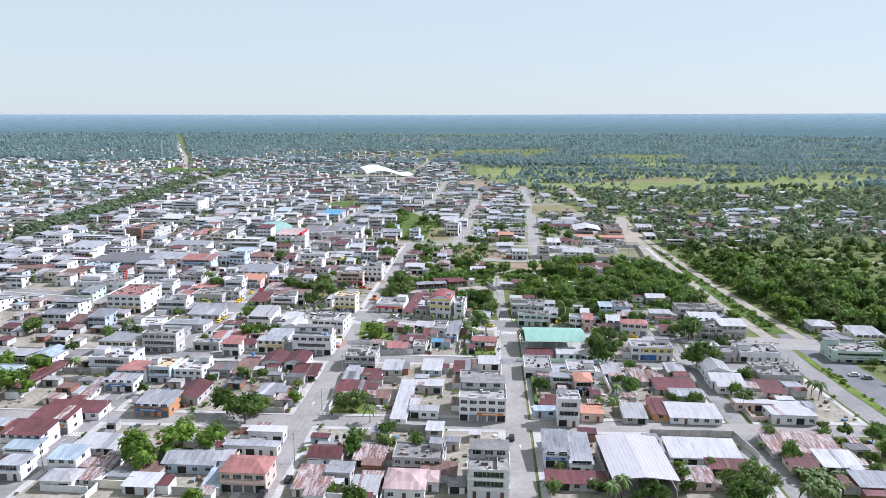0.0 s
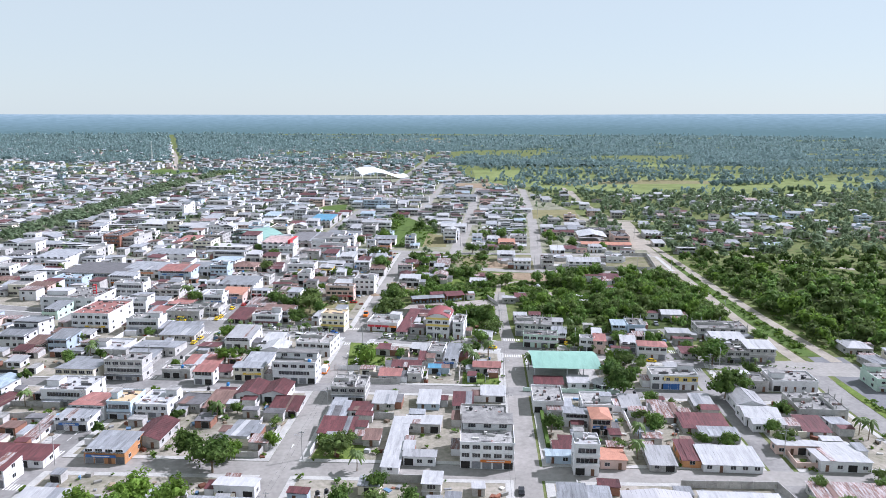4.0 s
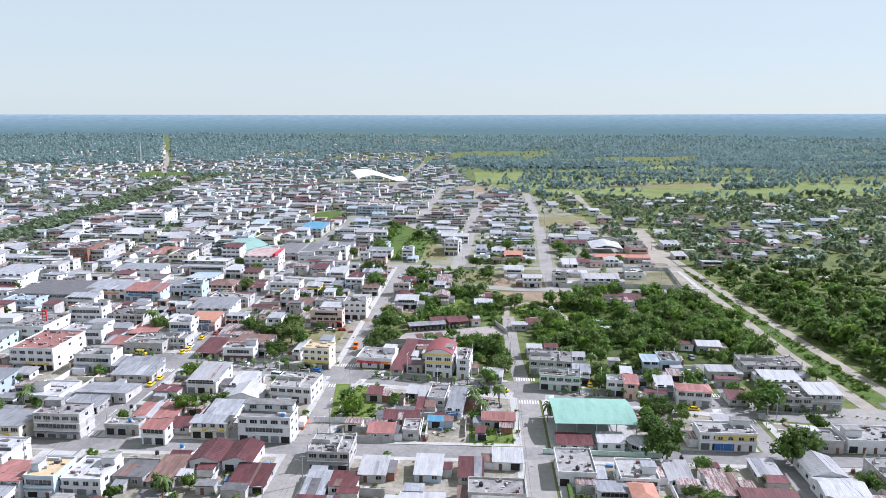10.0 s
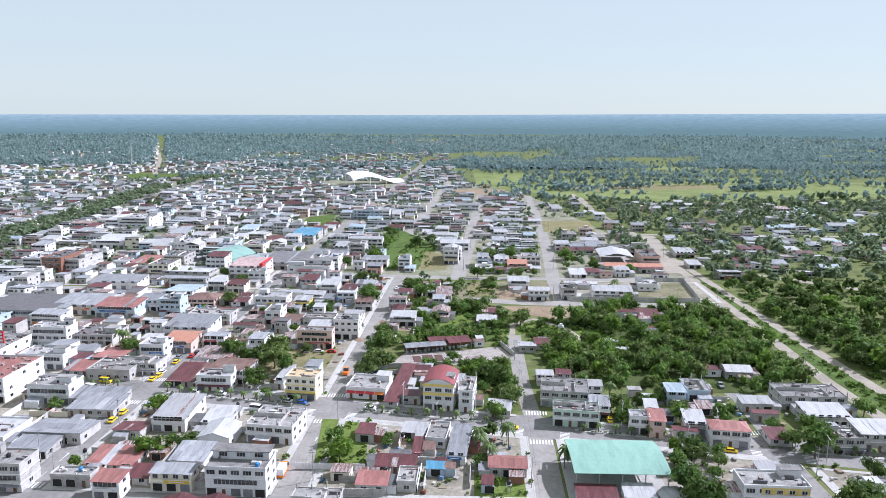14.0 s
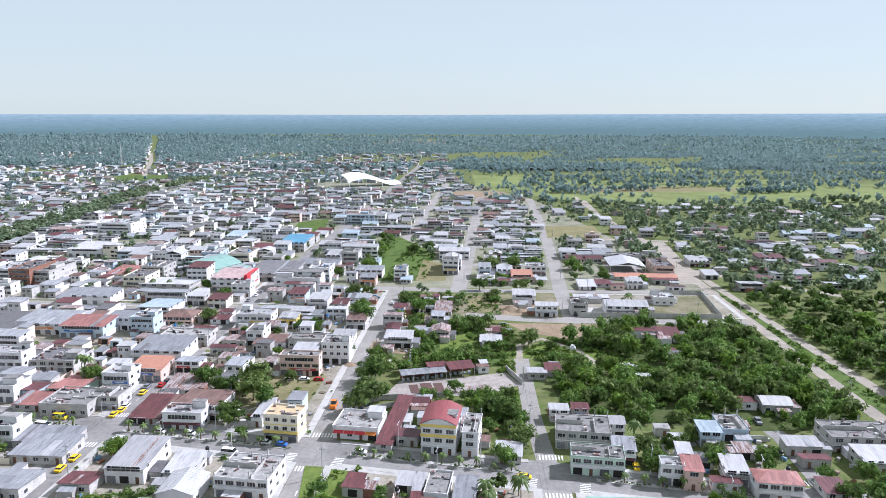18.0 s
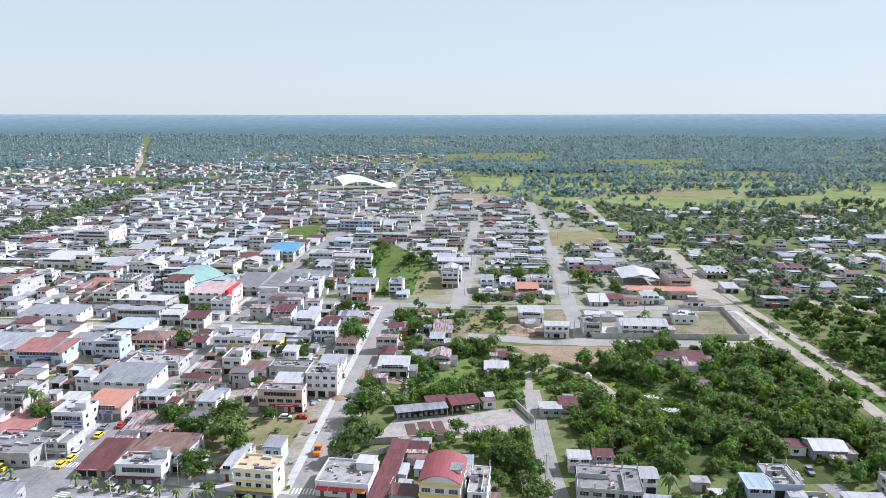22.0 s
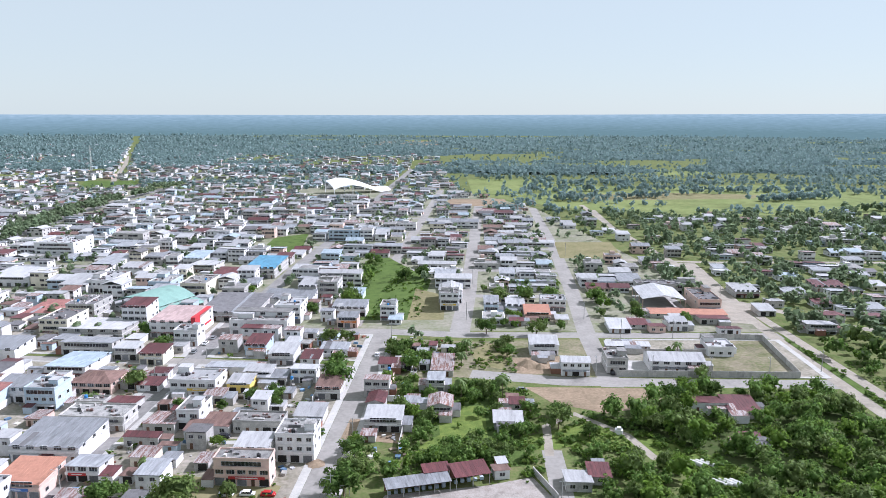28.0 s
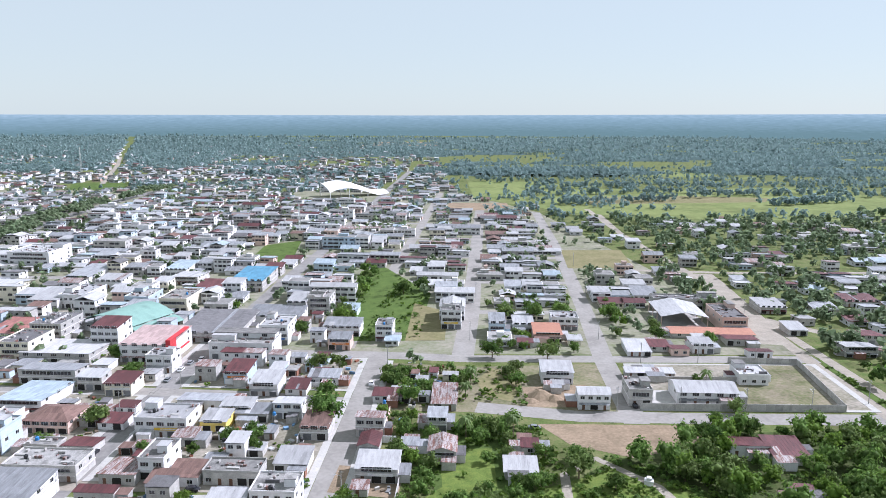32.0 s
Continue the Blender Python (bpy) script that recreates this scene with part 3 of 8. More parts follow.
def ribbed(g, p, t, pitch=1.1, rib=0.03):
    """A ribbed sheet over the four corners p (front edge first), of thickness t."""
    A, B, C, D = (Vector(q) for q in p)
    n = max(2, int((B - A).length / pitch))
    u = (B - A).normalized()
    L = (B - A).length
    cut = [(0.0, t)]
    for i in range(n):
        s = L * (i + 0.5) / n
        cut += [(s - 0.06, t), (s - 0.04, t + rib), (s + 0.04, t + rib), (s + 0.06, t)]
    cut.append((L, t))
    k = (C - D).length / L

    def at(s, z):
        return (*(A + u * s + Vector((0, 0, z))),), (*(D + (C - D) * (s / L) + Vector((0, 0, z))),)
    for (s0, z0), (s1, z1) in zip(cut, cut[1:]):
        a0, d0 = at(s0, z0)
        a1, d1 = at(s1, z1)
        g.face([a0, a1, d1, d0])
    g.face([tuple(D), tuple(C), tuple(B), tuple(A)])
    for p0, p1 in ((A, B), (B, C), (C, D), (D, A)):
        g.face([tuple(p0), tuple(p1), (*(p1 + Vector((0, 0, t))),), (*(p0 + Vector((0, 0, t))),)])


OPEN = {
    "window": opening_mesh("window", 1.6, 1.25, FRAME, GLASS),
    "wide_window": opening_mesh("window", 2.4, 1.35, FRAME, GLASS, 2),
    "door": opening_mesh("door", 1.0, 2.1, WOODDOOR, WOODDOOR, 0),
    "shutter": opening_mesh("shop_shutter", 2.8, 2.4, FRAME, SHUTTER, 0),
    "dark": opening_mesh("dark_porch_panel", 2.8, 2.4, FRAME, DARK, 0),
}
TANKS = []
for _m in (PLASTIC_K, PLASTIC_B):
    _g = Geo()
    _g.tube(0, 0, 0, 1.0, 0.62, 0.62, 10)
    _g.tube(0, 0, 1.0, 1.25, 0.62, 0.2, 10)
    _g.tube(0, 0, 1.25, 1.32, 0.24, 0.24, 8)
    TANKS.append(_g.mesh("water_tank", [_m]))


def roof_mesh(kind, w, d, h, material, r):
    """The roof over a body w by d; gives its mesh, and the wall heights at front and back."""
    g = Geo()
    o, t = 0.4, 0.07
    X, Y = w / 2 + o, d / 2 + o
    if kind == "m":
        fall = min(0.09 * d, 1.3) * r.choice((1, 1, -1))
        zf, zb = h - max(fall, 0), h - max(-fall, 0)
        k = (zb - zf) / d
        f, b = zf - k * o, zb + k * o
        ribbed(g, [(-X, -Y, f), (X, -Y, f), (X, Y, b), (-X, Y, b)], t)
        return weld(g.mesh("roof", [material])), zf, zb
    if kind in "gh":
        rise = min(w, d) * 0.16
        e = h - 0.16 * o * 2
        hip = min(w, d) / 2 * (0.9 if kind == "h" else -0.0)
        if w >= d:
            a, c = (-X + hip, 0, h + rise), (X - hip, 0, h + rise)
            q = [[(-X, -Y, e), (X, -Y, e), c, a], [(X, Y, e), (-X, Y, e), a, c]]
            ends = [[(X, -Y, e), (X, Y, e), c], [(-X, Y, e), (-X, -Y, e), a]]
        else:
            a, c = (0, -Y + hip, h + rise), (0, Y - hip, h + rise)
            q = [[(X, -Y, e), (X, Y, e), c, a], [(-X, Y, e), (-X, -Y, e), a, c]]
            ends = [[(-X, -Y, e), (X, -Y, e), a], [(X, Y, e), (-X, Y, e), c]]
        for p in q:
            if kind == "g":
                ribbed(g, p, t)
            else:
                g.prism(p, [(x, y, z + t) for x, y, z in p])
        for p in ends if kind == "h" else []:
            g.prism(p, [(x, y, z + t) for x, y, z in p])
        return weld(g.mesh("roof", [material])), h, h
    # flat slab with a low parapet; unfinished ones keep bare column stubs
    p = 0.75 if kind == "f" else 0.45
    ring = [[(sx * (w / 2 + e), sy * (d / 2 + e), z) for sx, sy in ((-1, -1), (1, -1), (1, 1), (-1, 1))] for e, z in ((0.15, h), (0.15, h + p), (0.0, h + p), (0.0, h + 0.2))]
    for k in range(3):
        for i in range(4):
            j = (i + 1) % 4
            g.face([ring[k][i], ring[k][j], ring[k + 1][j], ring[k + 1][i]], 1)
    g.face(ring[3], 0)
    g.face(ring[0][::-1], 1)
    return g, h, h


def wall_mesh(kind, w, d, zf, zb, h):
    g = Geo()
    a, b = w / 2, d / 2
    ring = [(-a, -b), (a, -b), (a, b), (-a, b)]
    tops = [zf, zf, zb, zb]
    for i in range(4):
        j = (i + 1) % 4
        g.face([(*ring[i], 0), (*ring[j], 0), (*ring[j], tops[j]), (*ring[i], tops[i])])
    if kind == "g":
        rise = min(w, d) * 0.16
        if w >= d:
            for s in (-1, 1):
                g.face([(s * a, -b, h), (s * a, b, h), (s * a, 0, h + rise)][::s])
        else:
            for s in (-1, 1):
                g.face([(a, s * b, h), (-a, s * b, h), (0, s * b, h + rise)][::s])
    else:
        g.face([(*ring[i], tops[i] - 0.01) for i in range(4)])
    return g


def house(x, y, w, d, turn, h, roof="m", rc="z", wc="n", front="", accent="", name="", z0=0.12, light=False, label="", extra=""):
    LOTS.append((x, y, w / 2, d / 2))
    r = random.Random(int(x * 131 + y * 17))
    floors = max(1, round(h / 2.85))
    name = name or ("apartment_building" if floors >= 3 else "house")
    kind_word = dict(m="sheet roof", g="gabled roof", h="hipped roof", f="flat roof", u="unfinished rooftop")[roof]
    size = ("small" if w * d < 70 else "broad" if w * d > 220 else "single-storey") if floors == 1 else {2: "two-storey", 3: "three-storey", 4: "four-storey"}.get(floors, "tall")
    top = thing(name, pose(x, y, z0, 0, 0, turn), label or f"{size} {WALL_WORD[wc]} building with {ROOF_WORD[rc]} {kind_word}", "building" if floors > 2 else "house", "town houses")
    HOUSES.append((top, x, y, w, d, turn, h, wc))
    made, zf, zb = roof_mesh(roof, w, d, h, ROOF[rc], r)
    if isinstance(made, Geo):
        made = weld(made.mesh("roof", [ROOF[rc], WALL[wc]]))
    part("roof", made, None, top, f"{ROOF_WORD[rc]} {kind_word}")
    part("wall", wall_mesh(roof, w, d, zf, zb, h).mesh("wall", [WALL[wc]]), None, top)
    fh = h / floors
    a, b = w / 2, d / 2
    for k in range(1, floors):
        g = Geo()
        o = r.choice((0.12, 0.12, 0.5))
        g.box(-a - 0.12, -b - o, k * fh - 0.1, a + 0.12, b + 0.1, k * fh + 0.12)
        part("floor_band", g.mesh("floor_band", [WALL[accent] if accent else WALL["w" if wc == "n" else wc]]), None, top)
        if o > 0.4:
            g = Geo()
            g.box(-a - 0.1, -b - o, k * fh + 0.12, a + 0.1, -b - o + 0.08, k * fh + 0.85)
            part("balcony_wall", g.mesh("balcony_wall", [WALL[accent or wc]]), None, top)
    for k in range(floors):
        z = k * fh
        n = max(1, min(5, int(w / (3.2 if k == 0 else 2.8))))
        if k > 0 and w > 6 and r.random() < 0.42:
            band = opening_mesh("window_band", round(w * r.choice((0.72, 0.86)), 2), min(1.6, fh - 1.2), FRAME, GLASS, max(3, int(w / 1.7)), 0.1)
            part("window_band", band, None, top, "long strip of dark windows", pose(0, -b, z + 0.85))
            n = 0
        for i in range(n):
            px = -a + w * (i + 0.5) / n
            if k == 0:
                o = r.choice(("shutter", "dark", "dark", "shutter", "door")) if floors > 1 else r.choice(("window", "door", "dark", "window"))
            else:
                o = "wide_window" if w / n > 3 else "window"
            zz = z + (0.02 if o in ("door", "shutter", "dark") else min(1.0, fh - 1.55))
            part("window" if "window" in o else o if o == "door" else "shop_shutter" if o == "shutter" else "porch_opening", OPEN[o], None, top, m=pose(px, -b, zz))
        for s in (-1, 1):
            if (s > 0) == (x > 30) and abs(x - 30) > 14:
                continue
            if y > 440 and k == 0:
                continue
            n = max(1, min(3, int(d / 4.6)))
            for i in range(n):
                if r.random() < 0.8:
                    part("window", OPEN["window"], None, top, m=pose(s * a, -b + d * (i + 0.5) / n, z + min(1.0, fh - 1.45), 0, 0, 90 * s))
    if extra == "penthouse":
        g = Geo()
        g.box(-a * 0.94, b * 0.1, h + 0.2, a * 0.94, b * 0.92, h + 2.7, 0)
        part("top_storey", g.mesh("top_storey", [WALL[wc]]), None, top)
        g = Geo()
        g.box(-a, -b * 0.02, h + 2.7, a, b, h + 2.9)
        part("top_slab", g.mesh("top_slab", [ROOF["c"]]), None, top)
        for i in range(3):
            part("window", OPEN["wide_window"], None, top, m=pose(-a * 0.6 + a * 0.6 * i, b * 0.1, h + 1.0))
    if floors > 1 and x < 60 and r.random() < 0.32:
        g = Geo()
        sw, zz = w * r.uniform(0.25, 0.46), fh - 0.25
        sx = r.uniform(-1, 1) * (a - sw)
        g.box(sx - sw, -b - 0.62, zz, sx + sw, -b - 0.52, zz + 0.85)
        for e in (-0.8, 0.8):
            g.box(sx + sw * e - 0.04, -b - 0.52, zz + 0.3, sx + sw * e + 0.04, -b - 0.02, zz + 0.4)
        sign = part("shop_sign", g.mesh("shop_sign", [SIGNS[r.randrange(5)]]), None, top, "painted shop sign board over the front")
        g = Geo()
        g.box(sx - sw * 0.6, -b - 0.64, zz + 0.3, sx + sw * 0.6, -b - 0.62, zz + 0.58)
        part("sign_bar", g.mesh("sign_bar", [PAINT]), None, sign, "pale bar of lettering")
    elif floors > 1 and r.random() < 0.45:
        g = Geo()
        zz = fh - 0.35
        g.prism([(-a * 0.95, -b - 1.1, zz - 0.35), (a * 0.95, -b - 1.1, zz - 0.35), (a * 0.95, -b - 0.02, zz), (-a * 0.95, -b - 0.02, zz)], [(-a * 0.95, -b - 1.1, zz - 0.3), (a * 0.95, -b - 1.1, zz - 0.3), (a * 0.95, -b - 0.02, zz + 0.05), (-a * 0.95, -b - 0.02, zz + 0.05)])
        part("awning", g.mesh("awning", [ROOF[r.choice("wzru")]]), None, top, "sheet awning over the shop front")
    if roof in "fu" and not light:
        if r.random() < 0.6:
            part("water_tank", TANKS[r.random() < 0.25], None, top, "rooftop water tank", pose(r.uniform(-a, a) * 0.7, r.uniform(-b, b) * 0.7, h + 0.2))
        if roof == "f" and w > 7 and d > 7 and r.random() < 0.65:
            g = Geo()
            sx, sy = w * r.uniform(0.25, 0.4), d * r.uniform(0.25, 0.4)
            ox, oy = r.choice((-1, 1)) * (a - sx / 2 - 0.3), r.choice((-0.2, 1)) * (b - sy / 2 - 0.3)
            g.box(ox - sx / 2, oy - sy / 2, h + 0.2, ox + sx / 2, oy + sy / 2, h + 2.5, 0)
            g.box(ox - sx / 2 - 0.25, oy - sy / 2 - 0.25, h + 2.5, ox + sx / 2 + 0.25, oy + sy / 2 + 0.25, h + 2.62, 1)
            part("stair_house", g.mesh("stair_house", [WALL[wc], ROOF[r.choice("wzcc")]]), None, top)
        if roof == "u":
            nx, ny = max(2, int(w / 4) + 1), max(2, int(d / 4.5) + 1)
            for i in range(nx):
                for j in range(ny):
                    if r.random() < 0.75:
                        hh = r.uniform(0.8, 2.4)
                        g = Geo()
                        px, py = -a + 0.2 + (w - 0.4) * i / (nx - 1), -b + 0.2 + (d - 0.4) * j / (ny - 1)
                        g.box(px - 0.15, py - 0.15, h + 0.2, px + 0.15, py + 0.15, h + 0.2 + hh)
                        for dx in (-0.08, 0.08):
                            g.box(px + dx - 0.015, py - 0.015, h + 0.2 + hh, px + dx + 0.015, py + 0.015, h + 0.9 + hh)
                        part("column", g.mesh("column", [WALL["n"]]), None, top)
            g = Geo()
            g.box(-a, -b * 0.1, h + 0.2, a * r.uniform(-0.2, 0.4), -b * 0.1 + 0.15, h + 1.6)
            g.box(a * 0.4, -b, h + 0.2, a * 0.4 + 0.15, b * 0.5, h + 1.3)
            part("block_wall", g.mesh("block_wall", [WALL["n"]]), None, top)
        g = Geo()
        for _ in range(int(w * d / 14) + 3):
            px, py = r.uniform(-a + 0.7, a - 0.7), r.uniform(-b + 0.7, b - 0.7)
            sx, sy = r.uniform(0.15, 0.6), r.uniform(0.15, 0.6)
            if r.random() < 0.25:
                sx = min(r.uniform(0.8, 2.0), a - abs(px))
            g.box(px - sx, py - sy, h + 0.2, px + sx, py + sy, h + 0.2 + r.uniform(0.15, 0.9), r.randrange(3))
        tagged(part("roof_clutter", g.mesh("roof_clutter", [WALL["n"], ROOF["k"], ROOF["u"]]), None, top), "blocks, crates and scrap left on the rooftop", kind="stuff")
    elif roof == "m" and rc not in "blgot" and not light and r.random() < 0.5 and w * d > 60:
        g = Geo()
        zc = (zf + zb) / 2 + 0.12
        sl = (zb - zf) / d
        x0 = a * r.uniform(-0.95, 0.5)
        x1, y0, y1 = min(x0 + r.choice((0.9, 1.8, 2.7)), a * 0.95), -b - 0.3, b * r.choice((-0.1, 0.4)) if r.random() < 0.5 else b + 0.3
        g.prism([(x0, y0, zc + sl * y0), (x1, y0, zc + sl * y0), (x1, y1, zc + sl * y1), (x0, y1, zc + sl * y1)], [(x0, y0, zc + sl * y0 + 0.05), (x1, y0, zc + sl * y0 + 0.05), (x1, y1, zc + sl * y1 + 0.05), (x0, y1, zc + sl * y1 + 0.05)])
        part("roof_patch", g.mesh("roof_patch", [ROOF[r.choice(dict(w="zzwu", z="wwuzk", r="rrnuz", u="rznu", n="nru", k="kzn").get(rc, "zw"))]]), None, top, "odd sheets patched onto the roof")
    return top


# ---- plants ----
def lumps(r, n, squash=0.75, bosses=6):
    """Middles of leaf clumps on an uneven crown of radius about 1."""
    out = []
    boss = [Vector((r.uniform(-0.55, 0.55), r.uniform(-0.55, 0.55), r.uniform(-0.25, 0.45))) for _ in range(bosses)]
    for _ in range(n):
        c = r.choice(boss)
        v = Vector((r.gauss(0, 1), r.gauss(0, 1), r.gauss(0.25, 1))).normalized()
        p = c + v * r.uniform(0.3, 0.6)
        out.append((Vector((p.x, p.y, p.z * squash)), v))
    return out, boss


def crown_arrays(seed, clumps, leaves, size, bosses=6, body=True):
    """Leaf faces of a crown of radius 1 round the origin, and a rough inner body."""
    r = random.Random(seed)
    V, F = [], []
    spots, boss = lumps(r, clumps, 0.75, bosses)
    for p, v in spots:
        for _ in range(leaves):
            c = p + Vector((r.gauss(0, 1), r.gauss(0, 1), r.gauss(0, 1))) * 0.09
            n = (v + Vector((r.uniform(-1, 1), r.uniform(-1, 1), r.uniform(-0.3, 1.0)))).normalized()
            t = n.orthogonal().normalized()
            t.rotate(Matrix.Rotation(r.uniform(0, 6.28), 3, n))
            u = n.cross(t)
            s = size * r.uniform(0.6, 1.3)
            k = len(V)
            V += [tuple(c - t * s), tuple(c - u * s * 0.6 + n * s * 0.15), tuple(c + t * s), tuple(c + u * s * 0.6 + n * s * 0.15)]
            F.append((k, k + 1, k + 2, k + 3))
    for c in boss if body else ():
        bm = bmesh.new()
        bmesh.ops.create_icosphere(bm, subdivisions=1, radius=0.36)
        k = len(V)
        for q in bm.verts:
            k2 = r.uniform(0.55, 1.2)
            V.append((c.x + q.co.x * k2, c.y + q.co.y * k2, (c.z + q.co.z * k2) * 0.75))
        F += [tuple(k + q.index for q in f.verts) for f in bm.faces]
        bm.free()
    return V, F


def mesh_of(name, V, F, materials):
    me = bpy.data.meshes.new(name)
    me.from_pydata(V, [], F)
    for q in materials:
        me.materials.append(q)
    me.update()
    return me


CROWNS = [crown_arrays(11 + i, 84, 15, 0.092, 8) for i in range(5)]
CROWN_MESH = {(i, m.name): mesh_of("crown", *CROWNS[i], [m]) for i in range(5) for m in (LEAF, LEAF_B, LEAF_Y)}


def trunk_mesh(seed):
    r = random.Random(seed)
    g = Geo()
    g.tube(0, 0, -0.1, 0.55, 0.055, 0.04, 7)
    for i in range(4):
        a = i * 1.57 + r.uniform(-0.4, 0.4)
        q = Vector((math.cos(a) * 0.34, math.sin(a) * 0.34, r.uniform(0.75, 0.95)))
        s = Vector((math.cos(a) * 0.02, math.sin(a) * 0.02, 0.45))
        for n, (A, B, ra, rb) in enumerate(((s, q, 0.03, 0.012),)):
            u = Vector((-math.sin(a), math.cos(a), 0))
            w = Vector((0, 0, 1))
            g.prism([tuple(A + u * ra), tuple(A + w * ra), tuple(A - u * ra), tuple(A - w * ra)], [tuple(B + u * rb), tuple(B + w * rb), tuple(B - u * rb), tuple(B - w * rb)])
    return g.mesh("trunk", [BARK])


TRUNKS = [trunk_mesh(i) for i in range(3)]


def tree(x, y, r, bright=False, tall=1.0, z0=0.1):
    k = rnd.random()
    r *= 0.88
    for step in (0, 1, -1, 2, -2, 3, -3, 4, -4):
        if not on_street(x + step, y, r * 0.5):
            x += step
            break
    leaf = LEAF_B if bright else LEAF_Y if k > 0.72 else LEAF
    hgt = r * 0.92 * tall
    t = thing("tree", pose(x, y, z0, 0, 0, rnd.uniform(0, 360)), "bright green leafy yard tree with rounded crown" if bright else "dark green leafy tree with uneven crown", "tree", "town trees")
    part("trunk", TRUNKS[int(k * 3)], None, t, m=Matrix.Diagonal((r, r, hgt * 1.05, 1)))
    part("crown", CROWN_MESH[int(k * 31) % 5, leaf.name], None, t, m=Matrix.Translation((0, 0, hgt)) @ Matrix.Diagonal((r * 1.02, r * 1.02, r * rnd.uniform(0.95, 1.15), 1)))
    return t


def palm_meshes(seed, height, length, fronds):
    r = random.Random(seed)
    g = Geo()
    n, pts = 6, []
    for i in range(n):
        z = height * i / (n - 1)
        pts.append((0.25 * math.sin(i * 0.5 + seed) * i / n, 0.2 * math.cos(i * 0.4 + seed) * i / n, z))
    for p, q in zip(pts, pts[1:]):
        ra, rb = 0.17 - 0.07 * p[2] / height, 0.17 - 0.07 * q[2] / height
        ring = [(math.cos(j * math.pi / 3), math.sin(j * math.pi / 3)) for j in range(6)]
        g.prism([(p[0] + ra * a, p[1] + ra * b, p[2]) for a, b in ring], [(q[0] + rb * a, q[1] + rb * b, q[2]) for a, b in ring])
    trunk = g.mesh("trunk", [BARK])
    g = Geo()
    top = Vector(pts[-1])
    for i in range(fronds):
        a = 6.283 * i / fronds + r.uniform(-0.2, 0.2)
        lift = r.uniform(-0.1, 0.9)
        d = Vector((math.cos(a), math.sin(a), 0))
        side = Vector((-d.y, d.x, 0))
        prev = None
        for s in range(6):
            f = s / 5
            c = top + d * length * (f - 0.1 * f * f) + Vector((0, 0, length * (lift * f - 1.05 * f * f)))
            wid = length * 0.17 * math.sin(math.pi * min(0.12 + 0.85 * f, 1)) + 0.02
            now = (c + side * wid - Vector((0, 0, wid * 0.55)), c, c - side * wid - Vector((0, 0, wid * 0.55)))
            if prev:
                g.face([prev[0], now[0], now[1], prev[1]])
                g.face([prev[1], now[1], now[2], prev[2]])
            prev = now
    return trunk, g.mesh("fronds", [FROND])


PALMS = [palm_meshes(i, 6.0 + i, 3.2, 15) for i in range(3)]
SMALL_PALMS = [palm_meshes(9 + i, 1.9 + 0.3 * i, 1.3, 11) for i in range(3)]


def palm(x, y, small=False, s=1.0, z0=0.1):
    k = int(rnd.random() * 3)
    t = thing("palm_tree", pose(x, y, z0, 0, 0, rnd.uniform(0, 360)), "small ornamental palm planted in the avenue median" if small else "tall coconut palm with drooping fronds", "palm", "avenue palms" if small else "palms")
    tr, fr = (SMALL_PALMS if small else PALMS)[k]
    part("trunk", tr, None, t, m=Matrix.Scale(s, 4))
    part("fronds", fr, None, t, m=Matrix.Scale(s, 4))
    return t


def banana_mesh(seed):
    """A clump of broad arching leaves on a short soft stem."""
    r = random.Random(seed)
    g = Geo()
    for k in range(3):
        bx, by, h = r.uniform(-0.9, 0.9), r.uniform(-0.9, 0.9), r.uniform(1.4, 2.4)
        g.tube(bx, by, 0, h, 0.16, 0.1, 6, 1)
        for i in range(8):
            a = 6.283 * i / 8 + r.uniform(-0.3, 0.3)
            d, L, lift = Vector((math.cos(a), math.sin(a), 0)), r.uniform(1.5, 2.3), r.uniform(0.4, 1.1)
            side = Vector((-d.y, d.x, 0))
            prev = None
            for s in range(5):
                f = s / 4
                c = Vector((bx, by, h)) + d * L * f + Vector((0, 0, L * (lift * f - 0.95 * f * f)))
                wid = 0.36 * math.sin(math.pi * min(0.1 + 0.86 * f, 1)) + 0.02
                now = (c + side * wid + Vector((0, 0, 0.08)), c, c - side * wid + Vector((0, 0, 0.08)))
                if prev:
                    g.face([prev[0], now[0], now[1], prev[1]])
                    g.face([prev[1], now[1], now[2], prev[2]])
                prev = now
    return g


BANANA = [banana_mesh(i) for i in range(3)]
BANANA = [g.mesh("banana_plant", [FROND, BARK]) for g in BANANA]


def banana(x, y, s=1.0):
    tagged(new("banana_plant", BANANA[int(rnd.random() * 3)]), "clump of banana plants with broad drooping leaves", "banana plant", "banana plants").matrix_basis = pose(x, y, 0.1, 0, 0, rnd.uniform(0, 360)) @ Matrix.Scale(s, 4)


